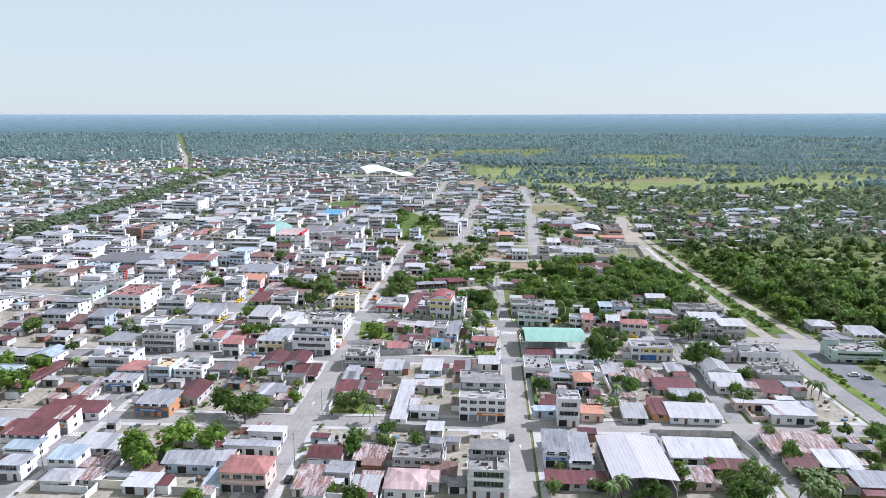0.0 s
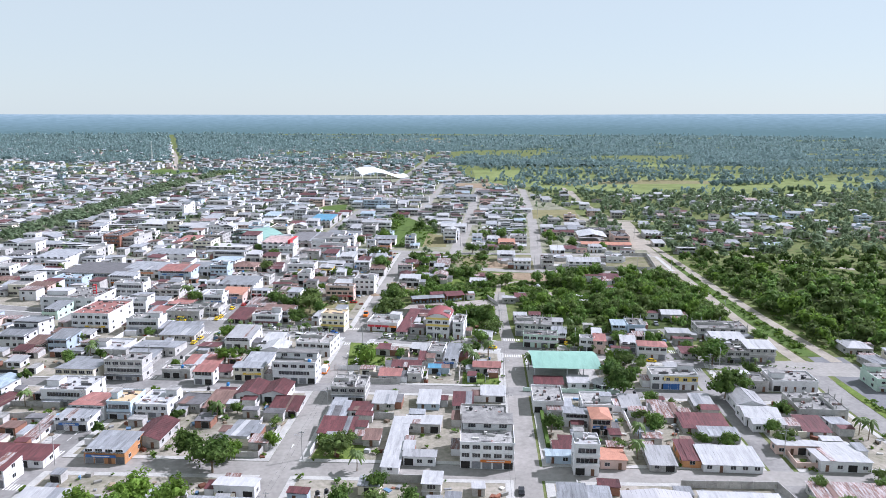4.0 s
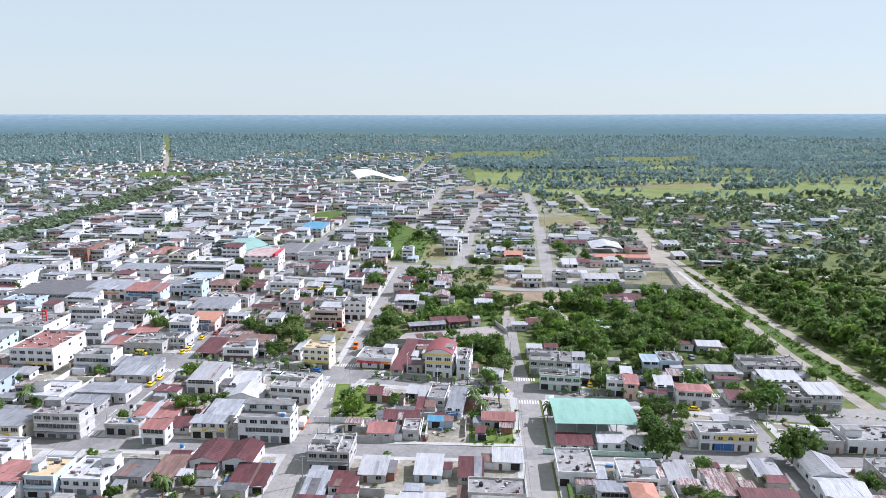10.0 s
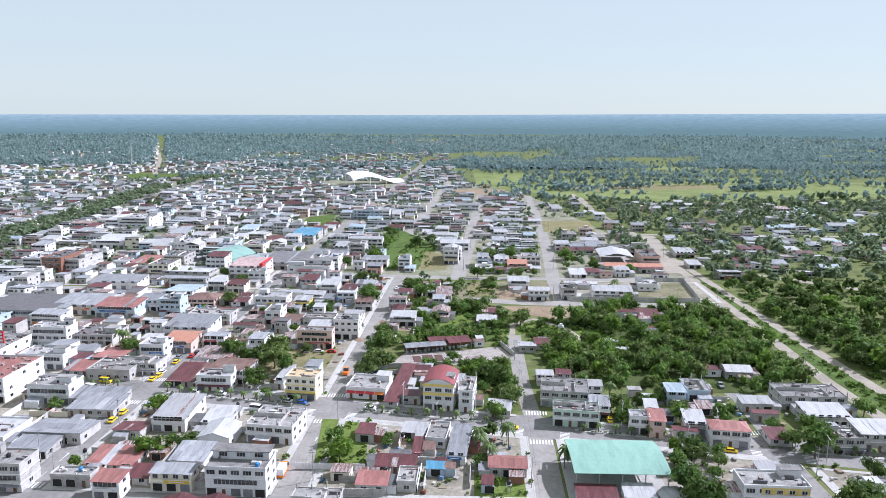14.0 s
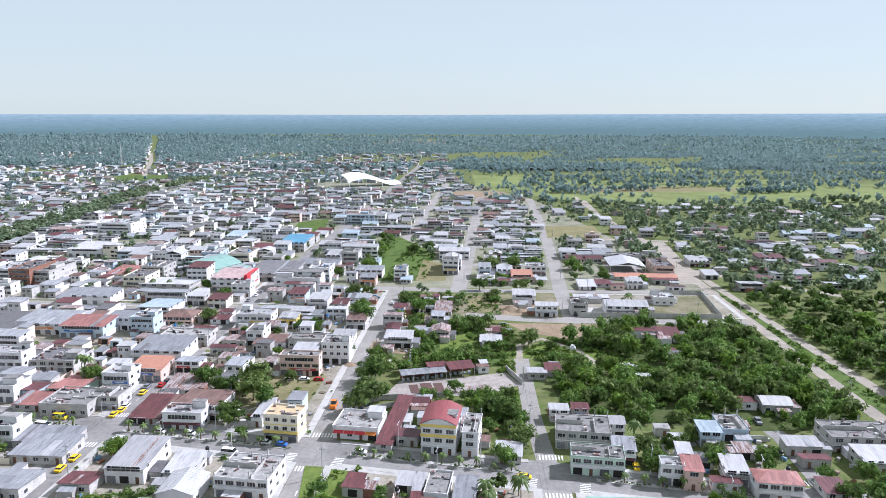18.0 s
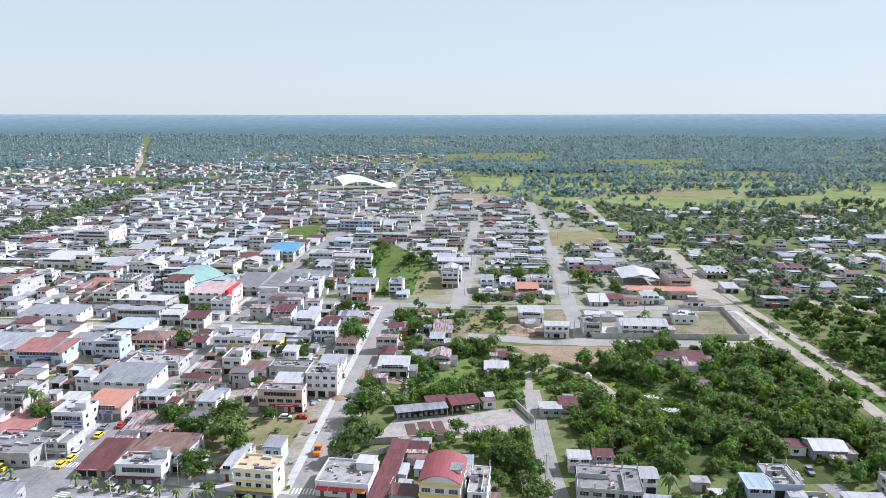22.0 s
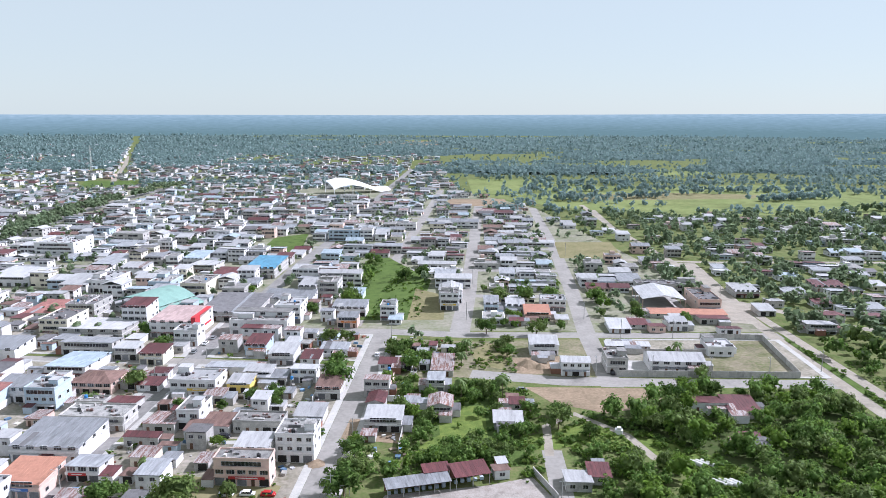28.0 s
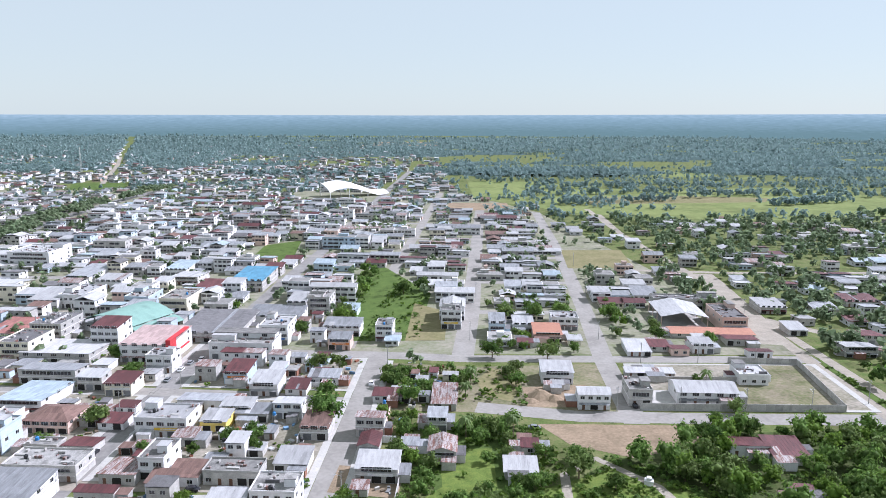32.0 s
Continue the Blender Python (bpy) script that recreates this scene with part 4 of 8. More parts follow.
def scatter(name, arrays, spots, material, label, category="trees", with_trunks=0.0):
    """Many crowns joined in one mesh. spots: x, y, z, radius, height factor, turn, which."""
    packs = [(np.array(v), np.array([list(f) + [-1] * (4 - len(f)) for f in fs])) for v, fs in arrays]
    Vs, faces, k = [], [], 0
    for x, y, z, r, hf, a, w in spots:
        v, f = packs[w % len(packs)]
        c, s = math.cos(a), math.sin(a)
        q = np.empty_like(v)
        q[:, 0], q[:, 1], q[:, 2] = (v[:, 0] * c - v[:, 1] * s) * r + x, (v[:, 0] * s + v[:, 1] * c) * r + y, v[:, 2] * r * hf + z
        Vs.append(q)
        faces.append(np.where(f < 0, -1, f + k))
        k += len(v)
    V, Fc = np.concatenate(Vs), np.concatenate(faces)
    n = np.where(Fc[:, 3] < 0, 3, 4)
    me = bpy.data.meshes.new(name)
    me.vertices.add(len(V))
    me.vertices.foreach_set("co", V.astype(np.float32).ravel())
    loops = Fc.ravel()
    loops = loops[loops >= 0]
    me.loops.add(len(loops))
    me.loops.foreach_set("vertex_index", loops.astype(np.int32))
    me.polygons.add(len(Fc))
    start = np.concatenate(([0], np.cumsum(n)[:-1]))
    me.polygons.foreach_set("loop_start", start.astype(np.int32))
    me.update(calc_edges=True)
    me.materials.append(material)
    return tagged(new(name, me), label, category, kind="stuff")


# ---- houses: x, y, width, depth, turn, height, roof kind, roof, wall ----
house(-121.6, 197.8, 7.5, 7.6, -5, 5.0, "m", "z", "w")
house(-105.1, 191.6, 9.4, 7.0, -5, 3.2, "h", "w", "w")
house(-107.5, 200.6, 8.7, 7.9, -5, 6.0, "m", "l", "w")
house(-104.3, 214.0, 12.8, 8.8, -5, 3.2, "m", "w", "n")
house(-96.2, 199.8, 5.4, 6.4, -5, 3.0, "m", "u", "n")
house(-97.5, 192.9, 4.1, 6.0, -5, 3.0, "m", "u", "n")
house(-88.0, 193.9, 8.0, 6.1, -5, 3.0, "m", "z", "w")
house(-81.2, 189.1, 9.0, 6.6, -5, 3.2, "m", "w", "w")
house(-81.0, 197.2, 5.9, 7.5, -5, 3.0, "m", "n", "n")
house(-70.9, 202.2, 15.9, 9.1, -5, 3.2, "g", "z", "b")
house(-74.7, 212.9, 11.1, 6.1, -5, 4.0, "m", "w", "p")
house(-51.9, 191.7, 13.1, 10.0, -5, 6.3, "h", "p", "p")
house(-60.8, 189.6, 4.8, 8.9, -5, 3.5, "m", "l", "w")
house(-61.1, 201.8, 2.9, 5.4, -5, 4.0, "m", "w", "w")
house(-55.6, 211.1, 17.0, 4.6, -5, 3.5, "m", "z", "w")
house(-52.9, 220.5, 11.6, 5.1, -5, 4.0, "m", "w", "w")
house(-32.6, 190.0, 10.4, 11.8, -5, 3.6, "m", "u", "w")
house(-31.5, 205.8, 9.9, 8.2, -5, 3.2, "g", "r", "n")
house(-25.9, 194.8, 7.0, 7.8, -5, 4.0, "m", "z", "n")
house(-17.9, 205.5, 9.4, 8.7, -5, 3.2, "m", "u", "n")
house(-6.4, 188.2, 11.3, 11.3, -5, 3.5, "h", "e", "w")
house(0.6, 190.2, 5.0, 6.3, -5, 3.2, "h", "e", "w")
house(-17.7, 186.1, 7.2, 8.8, -5, 3.2, "m", "w", "n")
house(-3.0, 202.4, 14.7, 10.0, -5, 4.5, "f", "c", "n")
house(3.0, 194.9, 10.3, 6.7, -5, 3.5, "m", "n", "w")
house(-97.2, 244.6, 12.8, 12.0, -5, 5.0, "m", "z", "o")
house(-88.7, 256.4, 9.3, 15.2, -5, 3.0, "g", "r", "n")
house(-106.3, 276.5, 8.5, 11.1, -5, 6.0, "f", "t", "b")
house(-95.3, 278.5, 11.3, 12.9, -5, 4.5, "f", "w", "w")
house(-84.6, 282.7, 9.2, 12.0, -5, 3.2, "m", "k", "n")
house(-75.1, 282.7, 7.7, 13.8, -5, 3.2, "m", "n", "n")
house(-65.3, 292.1, 9.1, 12.8, -5, 3.2, "g", "r", "w")
house(-55.4, 291.2, 8.9, 12.8, -5, 3.5, "g", "r", "w")
house(-50.0, 278.2, 10.4, 11.7, -5, 3.2, "m", "r", "n")
house(-60.6, 258.1, 7.7, 14.7, -5, 3.2, "m", "z", "w")
house(-117.0, 277.6, 12.0, 14.0, -5, 5.5, "m", "p", "w")
house(-118.4, 268.6, 11.6, 13.9, -5, 5.0, "m", "z", "w")
house(-124.7, 240.8, 20.6, 8.4, -5, 3.5, "m", "r", "w")
house(-128.4, 217.6, 14.0, 9.6, -5, 6.2, "m", "r", "w")
house(-125.8, 229.2, 13.0, 8.6, -5, 6.2, "m", "r", "w")
house(-125.3, 209.4, 9.7, 7.2, -5, 4.5, "m", "l", "w")
house(-127.6, 258.9, 4.6, 16.4, -5, 3.0, "m", "u", "w")
house(-154.8, 274.9, 6.4, 34.3, -5, 3.0, "m", "r", "n")
house(-130.7, 288.9, 17.0, 13.5, -5, 6.0, "f", "w", "w")
house(-29.3, 259.9, 11.4, 11.0, -5, 3.2, "m", "r", "n")
house(-30.6, 272.8, 6.3, 13.4, -5, 3.2, "m", "z", "n")
house(-22.8, 275.9, 7.6, 10.2, -5, 3.0, "m", "r", "w")
house(-14.8, 283.0, 7.8, 9.8, -5, 3.5, "m", "w", "n")
house(1.5, 283.4, 7.8, 10.8, -5, 3.5, "m", "w", "b")
house(-0.6, 263.8, 12.1, 8.9, -5, 3.2, "m", "w", "n")
house(-9.1, 248.2, 5.3, 33.3, -5, 3.4, "m", "w", "w")
house(-17.2, 252.7, 5.2, 6.7, -5, 3.0, "m", "n", "n")
house(-1.6, 238.0, 9.8, 3.6, -5, 3.5, "m", "w", "w")
house(2.1, 221.6, 5.2, 8.7, -5, 4.5, "m", "w", "n")
house(-28.3, 292.1, 12.7, 12.4, -5, 5.5, "u", "c", "n")
house(19.4, 242.7, 16.2, 17.2, -5, 8.0, "f", "c", "w", extra="penthouse")
house(17.2, 189.8, 11.6, 13.7, -5, 8.5, "u", "c", "w", extra="penthouse")
house(13.9, 282.0, 7.0, 10.7, -5, 3.2, "m", "r", "n")
house(25.6, 288.8, 8.9, 7.9, -5, 3.5, "m", "w", "w")
house(20.2, 267.8, 15.6, 8.3, -5, 4.0, "f", "c", "n")
house(41.3, 238.8, 7.7, 3.3, -5, 3.0, "m", "l", "b")
house(43.3, 244.1, 5.5, 5.2, -5, 3.0, "m", "r", "w")
house(48.3, 233.5, 7.4, 7.5, -5, 9.5, "f", "w", "w")
house(57.5, 238.1, 7.7, 9.3, -5, 3.2, "m", "o", "p")
house(59.3, 261.5, 6.6, 9.5, -5, 6.0, "h", "o", "p")
house(61.3, 275.2, 10.6, 12.0, -5, 5.0, "f", "c", "w")
house(52.3, 266.8, 8.5, 6.8, -5, 5.0, "m", "z", "w")
house(74.6, 278.9, 7.0, 10.5, -5, 3.5, "m", "w", "w")
house(44.9, 282.6, 10.8, 15.2, -5, 4.0, "f", "c", "w")
house(72.3, 237.2, 7.9, 10.9, -5, 3.2, "m", "w", "n")
house(82.0, 240.2, 5.7, 11.9, -5, 3.5, "m", "r", "o")
house(93.2, 236.4, 17.5, 10.9, -5, 3.5, "m", "w", "w")
house(85.6, 271.9, 8.4, 10.8, -5, 3.0, "m", "u", "n")
house(95.4, 262.6, 15.4, 10.5, -5, 3.0, "m", "r", "n")
house(97.3, 253.8, 12.2, 5.7, -5, 3.0, "m", "z", "n")
house(101.8, 280.9, 7.1, 9.3, -5, 3.0, "m", "w", "n")
house(118.2, 280.3, 10.2, 12.9, -5, 3.4, "g", "w", "w")
house(117.2, 268.2, 12.0, 9.8, -5, 3.4, "g", "w", "w")
house(116.8, 260.8, 10.5, 4.8, -5, 3.2, "g", "w", "w")
house(118.2, 244.7, 12.9, 4.9, -5, 3.2, "m", "w", "p")
house(127.9, 239.0, 14.9, 16.2, -5, 3.5, "m", "w", "w")
house(141.0, 275.3, 16.8, 15.5, -5, 4.0, "u", "c", "n")
house(131.9, 260.1, 8.8, 11.1, -5, 3.0, "m", "r", "w")
house(141.7, 262.0, 6.0, 7.3, -5, 3.0, "m", "z", "n")
house(39.4, 207.6, 7.4, 13.9, -5, 6.0, "m", "z", "w", light=True)
house(46.3, 205.4, 6.6, 18.5, -5, 5.0, "m", "z", "w", light=True)
house(85.3, 206.6, 21.4, 11.7, -5, 4.0, "m", "w", "w")
house(42.5, 190.0, 17.2, 6.3, -5, 3.0, "m", "r", "n")
house(78.3, 190.5, 8.0, 7.0, -5, 3.4, "m", "u", "p")
house(90.0, 197.5, 12.4, 5.6, -5, 3.0, "m", "r", "n")
house(119.4, 212.1, 22.0, 14.2, -5, 3.0, "m", "u", "n")
house(113.0, 199.8, 7.6, 7.7, -5, 3.2, "m", "r", "p")
house(124.3, 200.2, 11.0, 9.6, -5, 3.5, "m", "w", "w")
house(127.5, 186.6, 11.2, 8.0, -5, 4.0, "m", "z", "n")
house(135.6, 208.7, 5.9, 5.1, -5, 3.0, "m", "k", "n")
house(188.2, 300.3, 22.3, 13.1, -5, 4.5, "f", "c", "m")
house(206.4, 323.0, 13.3, 12.7, -5, 6.0, "m", "z", "c")
house(195.5, 342.2, 10.7, 10.6, -5, 3.5, "h", "w", "n")
house(193.0, 321.9, 8.2, 15.3, -5, 4.0, "m", "z", "n")
house(-51.6, 309.2, 17.2, 9.9, -5, 8.3, "f", "c", "w", extra="penthouse")
house(-70.7, 309.9, 11.9, 5.2, -5, 6.0, "m", "z", "c")
house(-87.1, 306.1, 7.8, 6.0, -5, 6.0, "m", "p", "w")
house(-100.2, 312.6, 11.7, 4.8, -5, 3.3, "f", "c", "n")
house(-82.0, 314.5, 6.7, 7.0, -5, 3.0, "m", "r", "n")
house(-93.2, 324.8, 14.6, 10.6, -5, 3.0, "m", "p", "n")
house(-70.2, 325.2, 10.5, 10.8, -5, 4.0, "m", "z", "w")
house(-120.1, 312.7, 15.5, 9.0, -5, 8.0, "f", "c", "n")
house(-137.7, 312.6, 15.6, 15.1, -5, 6.0, "m", "z", "c")
house(-139.0, 342.1, 13.9, 14.9, -5, 3.5, "f", "w", "w")
house(-121.7, 335.9, 12.9, 16.5, -5, 4.0, "m", "z", "n")
house(-119.0, 343.8, 19.3, 12.3, -5, 4.0, "m", "z", "n")
house(-116.1, 364.6, 16.8, 12.2, -5, 4.0, "m", "z", "n")
house(-84.4, 355.4, 11.5, 18.4, -5, 6.0, "m", "w", "w")
house(-69.4, 351.7, 8.5, 11.7, -5, 4.5, "m", "w", "n")
house(-66.0, 339.2, 10.3, 12.0, -5, 4.0, "g", "w", "w")
house(-96.5, 344.6, 9.1, 8.0, -5, 3.3, "m", "r", "n")
house(-48.4, 344.1, 15.7, 14.2, -10, 6.0, "u", "c", "w")
house(-14.1, 308.4, 8.6, 6.7, -5, 3.5, "m", "p", "w")
house(-4.1, 310.0, 5.4, 8.5, -5, 3.0, "f", "c", "n")
house(-7.8, 319.7, 11.9, 6.6, -5, 3.0, "m", "r", "n")
house(4.1, 316.4, 5.3, 3.6, -5, 3.0, "m", "b", "b")
house(-2.5, 342.4, 7.6, 6.6, -10, 3.2, "m", "w", "n")
house(-18.4, 340.4, 6.1, 5.7, -10, 3.0, "m", "r", "n")
house(-1.1, 330.2, 2.9, 9.2, -5, 3.0, "m", "r", "n")
house(5.3, 339.3, 6.4, 12.6, -10, 3.0, "f", "c", "w")
house(48.4, 300.1, 11.0, 6.9, -5, 3.2, "m", "r", "n")
house(60.2, 300.4, 8.2, 6.6, -5, 3.5, "m", "w", "w")
shop = house(97.8, 301.4, 17.8, 8.9, -5, 5.5, "f", "c", "w", label="two-storey shop house with yellow upper front and blue doors")
for _x0, _x1, _z0, _z1, _m in ((-4.2, 8.85, 2.95, 5.6, "y"), (-4.2, 2.0, 0.05, 2.6, "b")):
    _g = Geo()
    _g.box(_x0, -4.49, _z0, _x1, -4.44, _z1)
    part("painted_front", _g.mesh("painted_front", [SIGNS[2] if _m == "b" else WALL[_m]]), None, shop)
for _i in range(4):
    part("window", OPEN["window"], None, shop, m=pose(-2.6 + 3.3 * _i, -4.5, 3.6))
house(100.5, 308.3, 6.8, 5.9, -5, 6.0, "m", "w", "n")
house(128.6, 299.7, 10.9, 9.6, -5, 3.8, "f", "c", "n")
house(144.4, 299.9, 17.1, 11.3, -5, 4.0, "f", "c", "w")
house(25.6, 317.6, 11.1, 7.3, -5, 3.2, "g", "p", "n")
house(12.0, 331.4, 5.7, 19.5, -10, 4.5, "m", "z", "w")
house(146.8, 333.2, 12.0, 9.9, -5, 7.0, "m", "w", "n")
house(136.0, 330.8, 9.7, 7.4, -5, 5.0, "f", "c", "n")
house(140.7, 351.7, 14.4, 10.1, -5, 5.0, "m", "w", "n")
house(-44.7, 377.2, 11.5, 8.6, -10, 8.5, "f", "t", "c", accent="y")
house(-54.3, 390.4, 3.6, 14.0, -10, 5.0, "m", "w", "w")
house(-76.9, 397.7, 15.9, 16.4, -5, 6.0, "m", "n", "w")
house(-80.0, 386.0, 13.4, 7.5, -5, 5.5, "f", "w", "w")
house(-93.1, 395.5, 12.9, 18.0, -5, 3.5, "m", "r", "n")
house(-90.5, 417.9, 12.0, 13.4, -5, 4.0, "m", "u", "n")
house(-124.6, 401.4, 17.4, 15.6, -5, 4.0, "f", "c", "n")
house(-113.5, 404.8, 10.7, 10.1, -5, 4.5, "u", "c", "n")
house(-139.7, 403.1, 10.6, 10.3, -5, 3.5, "m", "p", "n")
house(-131.9, 415.5, 11.8, 14.5, -5, 4.5, "m", "p", "m")
house(-116.4, 422.4, 10.6, 10.2, -5, 6.5, "f", "w", "w")
house(-109.0, 433.4, 13.4, 13.2, -5, 6.0, "m", "o", "p")
house(-111.6, 457.3, 21.6, 18.3, -5, 6.5, "m", "z", "w")
house(-95.2, 440.1, 9.8, 8.5, -5, 5.0, "m", "z", "w")
house(-48.9, 435.3, 16.1, 6.2, -5, 8.0, "f", "c", "p")
house(-48.0, 445.3, 10.0, 9.2, -5, 8.4, "m", "w", "n")
house(-35.8, 451.1, 11.8, 10.3, -5, 9.0, "f", "c", "w")
house(-159.4, 490.6, 21.4, 15.4, -5, 7.0, "m", "p", "b")
house(-168.6, 439.0, 16.7, 9.4, -5, 9.0, "f", "w", "w")
house(-150.4, 445.3, 18.5, 15.7, -5, 4.5, "f", "k", "n")
house(-185.6, 468.6, 15.8, 8.6, -5, 7.5, "m", "z", "w")
house(-156.3, 422.1, 8.3, 10.8, -5, 7.0, "m", "z", "w")
house(-157.6, 411.6, 18.8, 10.7, -5, 6.0, "f", "w", "w")
house(-148.2, 423.5, 11.5, 6.1, -5, 4.0, "m", "z", "n")
house(-136.2, 374.6, 15.8, 9.8, -5, 7.0, "f", "c", "w")
house(-118.9, 372.2, 18.8, 9.6, -5, 4.0, "m", "z", "n")
shops = house(-20.1, 380.1, 15.1, 13.5, -10, 4.0, "f", "c", "w", label="white single-storey shop row with red awnings and flat roof")
for _i in range(4):
    _g = Geo()
    _x0, _x1 = -7.2 + 3.6 * _i, -3.8 + 3.6 * _i
    _lo = [(_x0, -8.2, 2.55), (_x1, -8.2, 2.55), (_x1, -6.9, 3.1), (_x0, -6.9, 3.1)]
    _g.prism(_lo, [(x, y, z + 0.08) for x, y, z in _lo])
    part("awning", _g.mesh("awning", [WALL["r"] if _i < 3 else SIGNS[1]]), None, shops, "sloping awning over a shop front")
house(-8.4, 383.8, 5.0, 37.3, -10, 3.5, "m", "r", "n")
house(-0.6, 397.9, 7.2, 7.0, -5, 3.2, "m", "r", "n")
house(-3.7, 371.9, 7.0, 7.2, -10, 3.5, "m", "r", "n")
house(16.7, 367.8, 5.0, 14.3, -10, 8.0, "u", "c", "w")
house(-9.7, 471.6, 12.4, 10.0, -5, 5.5, "m", "w", "n")
house(53.4, 352.1, 15.6, 8.3, -10, 5.8, "u", "c", "m", accent="w")
house(53.1, 371.1, 17.3, 12.9, -10, 6.0, "u", "c", "n")
house(63.3, 359.0, 6.7, 8.3, -10, 5.5, "m", "z", "w")
house(48.6, 388.1, 6.3, 4.8, -5, 5.0, "m", "w", "w")
house(56.2, 389.0, 5.6, 4.4, -5, 5.0, "m", "r", "n")
house(62.8, 376.9, 10.6, 6.7, -5, 5.0, "g", "w", "w")
house(73.4, 344.6, 6.4, 5.2, -10, 6.0, "f", "w", "w")
house(78.7, 343.1, 5.1, 8.3, -10, 7.0, "m", "p", "p")
house(79.2, 351.1, 4.1, 7.1, -10, 7.5, "m", "w", "n")
house(94.2, 369.7, 6.5, 7.3, -5, 6.0, "m", "l", "b")
house(104.3, 375.9, 8.4, 11.6, -5, 4.0, "u", "c", "b")
house(87.7, 339.9, 8.0, 4.2, -10, 3.2, "m", "r", "w")
house(92.7, 346.4, 6.6, 9.8, -10, 5.0, "m", "w", "n")
house(101.7, 360.2, 5.0, 6.0, -5, 3.2, "m", "u", "n")
house(100.3, 336.0, 12.2, 7.7, -10, 6.0, "h", "p", "w")
house(129.0, 396.0, 10.4, 8.8, -5, 3.5, "g", "w", "n")
house(119.8, 398.6, 6.2, 7.0, -5, 3.2, "m", "r", "w")
house(121.5, 362.6, 10.8, 6.2, -5, 4.0, "m", "w", "n")
house(120.8, 353.4, 8.5, 4.0, -5, 3.2, "m", "r", "n")
house(116.9, 336.5, 6.7, 7.6, -5, 3.2, "m", "r", "n")
house(143.4, 367.4, 23.2, 12.6, -5, 5.0, "u", "c", "n")
house(47.6, 430.0, 7.4, 8.0, -5, 3.2, "m", "w", "n")
house(54.6, 433.2, 6.2, 7.4, -5, 3.4, "m", "r", "n")
house(27.7, 360.4, 8.0, 8.0, -10, 3.4, "m", "w", "n")
house(32.8, 471.3, 9.8, 8.6, -5, 3.4, "m", "w", "n")
house(-35.7, 478.2, 10.0, 9.8, -5, 4.0, "m", "w", "w")
house(-31.4, 500.9, 9.3, 11.6, -5, 5.5, "m", "n", "n")
house(-43.1, 515.7, 9.9, 7.3, -5, 6.0, "m", "w", "w")
house(-13.2, 488.3, 6.5, 9.4, -5, 3.5, "g", "r", "n")
house(-13.5, 500.4, 9.4, 6.5, -5, 7.0, "m", "u", "n")
house(-7.1, 528.8, 13.9, 6.8, -5, 3.4, "m", "r", "w")
house(-0.3, 487.1, 5.3, 4.7, -5, 3.4, "m", "z", "n")
house(9.9, 482.4, 8.6, 10.6, -5, 4.5, "g", "u", "n")
house(12.6, 526.6, 9.0, 17.2, -5, 4.0, "m", "u", "n")
house(9.1, 504.0, 6.4, 7.3, -5, 6.0, "m", "z", "n")
house(-82.1, 504.3, 17.4, 12.0, -5, 6.5, "f", "w", "w")
house(-66.4, 507.1, 8.9, 8.9, -5, 4.5, "m", "w", "y")
house(-74.9, 524.5, 18.4, 8.4, -5, 4.0, "m", "z", "w")
house(-55.2, 513.6, 11.5, 7.7, -5, 4.0, "m", "z", "n")
house(-55.5, 539.6, 10.8, 12.5, -5, 6.0, "m", "w", "w")
house(-69.0, 552.3, 9.3, 12.8, -5, 6.0, "m", "r", "b")
house(-43.6, 538.2, 8.0, 9.3, -5, 3.5, "m", "r", "w")
house(-34.4, 548.0, 12.1, 7.9, -5, 4.0, "m", "z", "w")
house(-73.6, 582.3, 28.0, 14.8, -5, 7.0, "f", "c", "w", extra="penthouse")
house(-62.8, 603.2, 13.1, 17.1, -5, 9.0, "f", "w", "w")
house(-69.0, 635.2, 27.5, 16.9, -5, 6.0, "m", "z", "w")
house(-59.8, 651.7, 10.3, 17.4, -5, 9.0, "m", "w", "n")
house(-48.8, 654.9, 12.1, 16.8, -5, 9.0, "u", "c", "n")
house(-103.5, 564.1, 10.9, 9.7, -5, 7.0, "f", "w", "w")
house(-94.2, 617.3, 29.3, 35.8, -5, 6.0, "m", "k", "n")
house(-97.4, 714.0, 19.7, 35.2, -5, 8.0, "m", "b", "n")
house(-33.1, 613.6, 17.6, 12.4, -5, 6.0, "m", "z", "w")
house(-32.3, 591.2, 10.0, 9.1, -5, 6.0, "m", "z", "p")
house(-12.3, 604.3, 8.1, 11.4, -5, 7.5, "f", "c", "w")
house(-32.5, 646.3, 8.9, 12.4, -5, 4.5, "m", "l", "m")
house(-142.9, 552.9, 23.0, 10.4, -5, 6.0, "m", "z", "n")
house(-123.8, 544.9, 9.9, 7.8, -5, 6.0, "m", "w", "n")
house(-110.4, 540.1, 10.3, 10.8, -5, 6.0, "m", "r", "c")
house(-138.7, 530.6, 16.7, 21.9, -5, 5.0, "m", "l", "w")
house(-121.5, 509.6, 15.6, 13.8, -5, 4.5, "h", "n", "p")
house(-101.4, 520.4, 6.7, 5.2, -5, 3.2, "m", "r", "w")
house(-101.4, 508.6, 8.9, 7.2, -5, 3.2, "m", "r", "w")
house(-110.5, 515.2, 9.6, 15.9, -5, 3.0, "m", "u", "n")
house(-104.4, 491.0, 9.9, 7.5, -5, 3.0, "m", "r", "n")
house(-115.8, 489.9, 10.6, 5.4, -5, 3.0, "f", "c", "n")
house(-107.7, 476.1, 21.9, 10.9, -5, 4.5, "f", "c", "n")
house(-84.4, 473.9, 10.7, 12.3, -5, 3.5, "m", "u", "n")
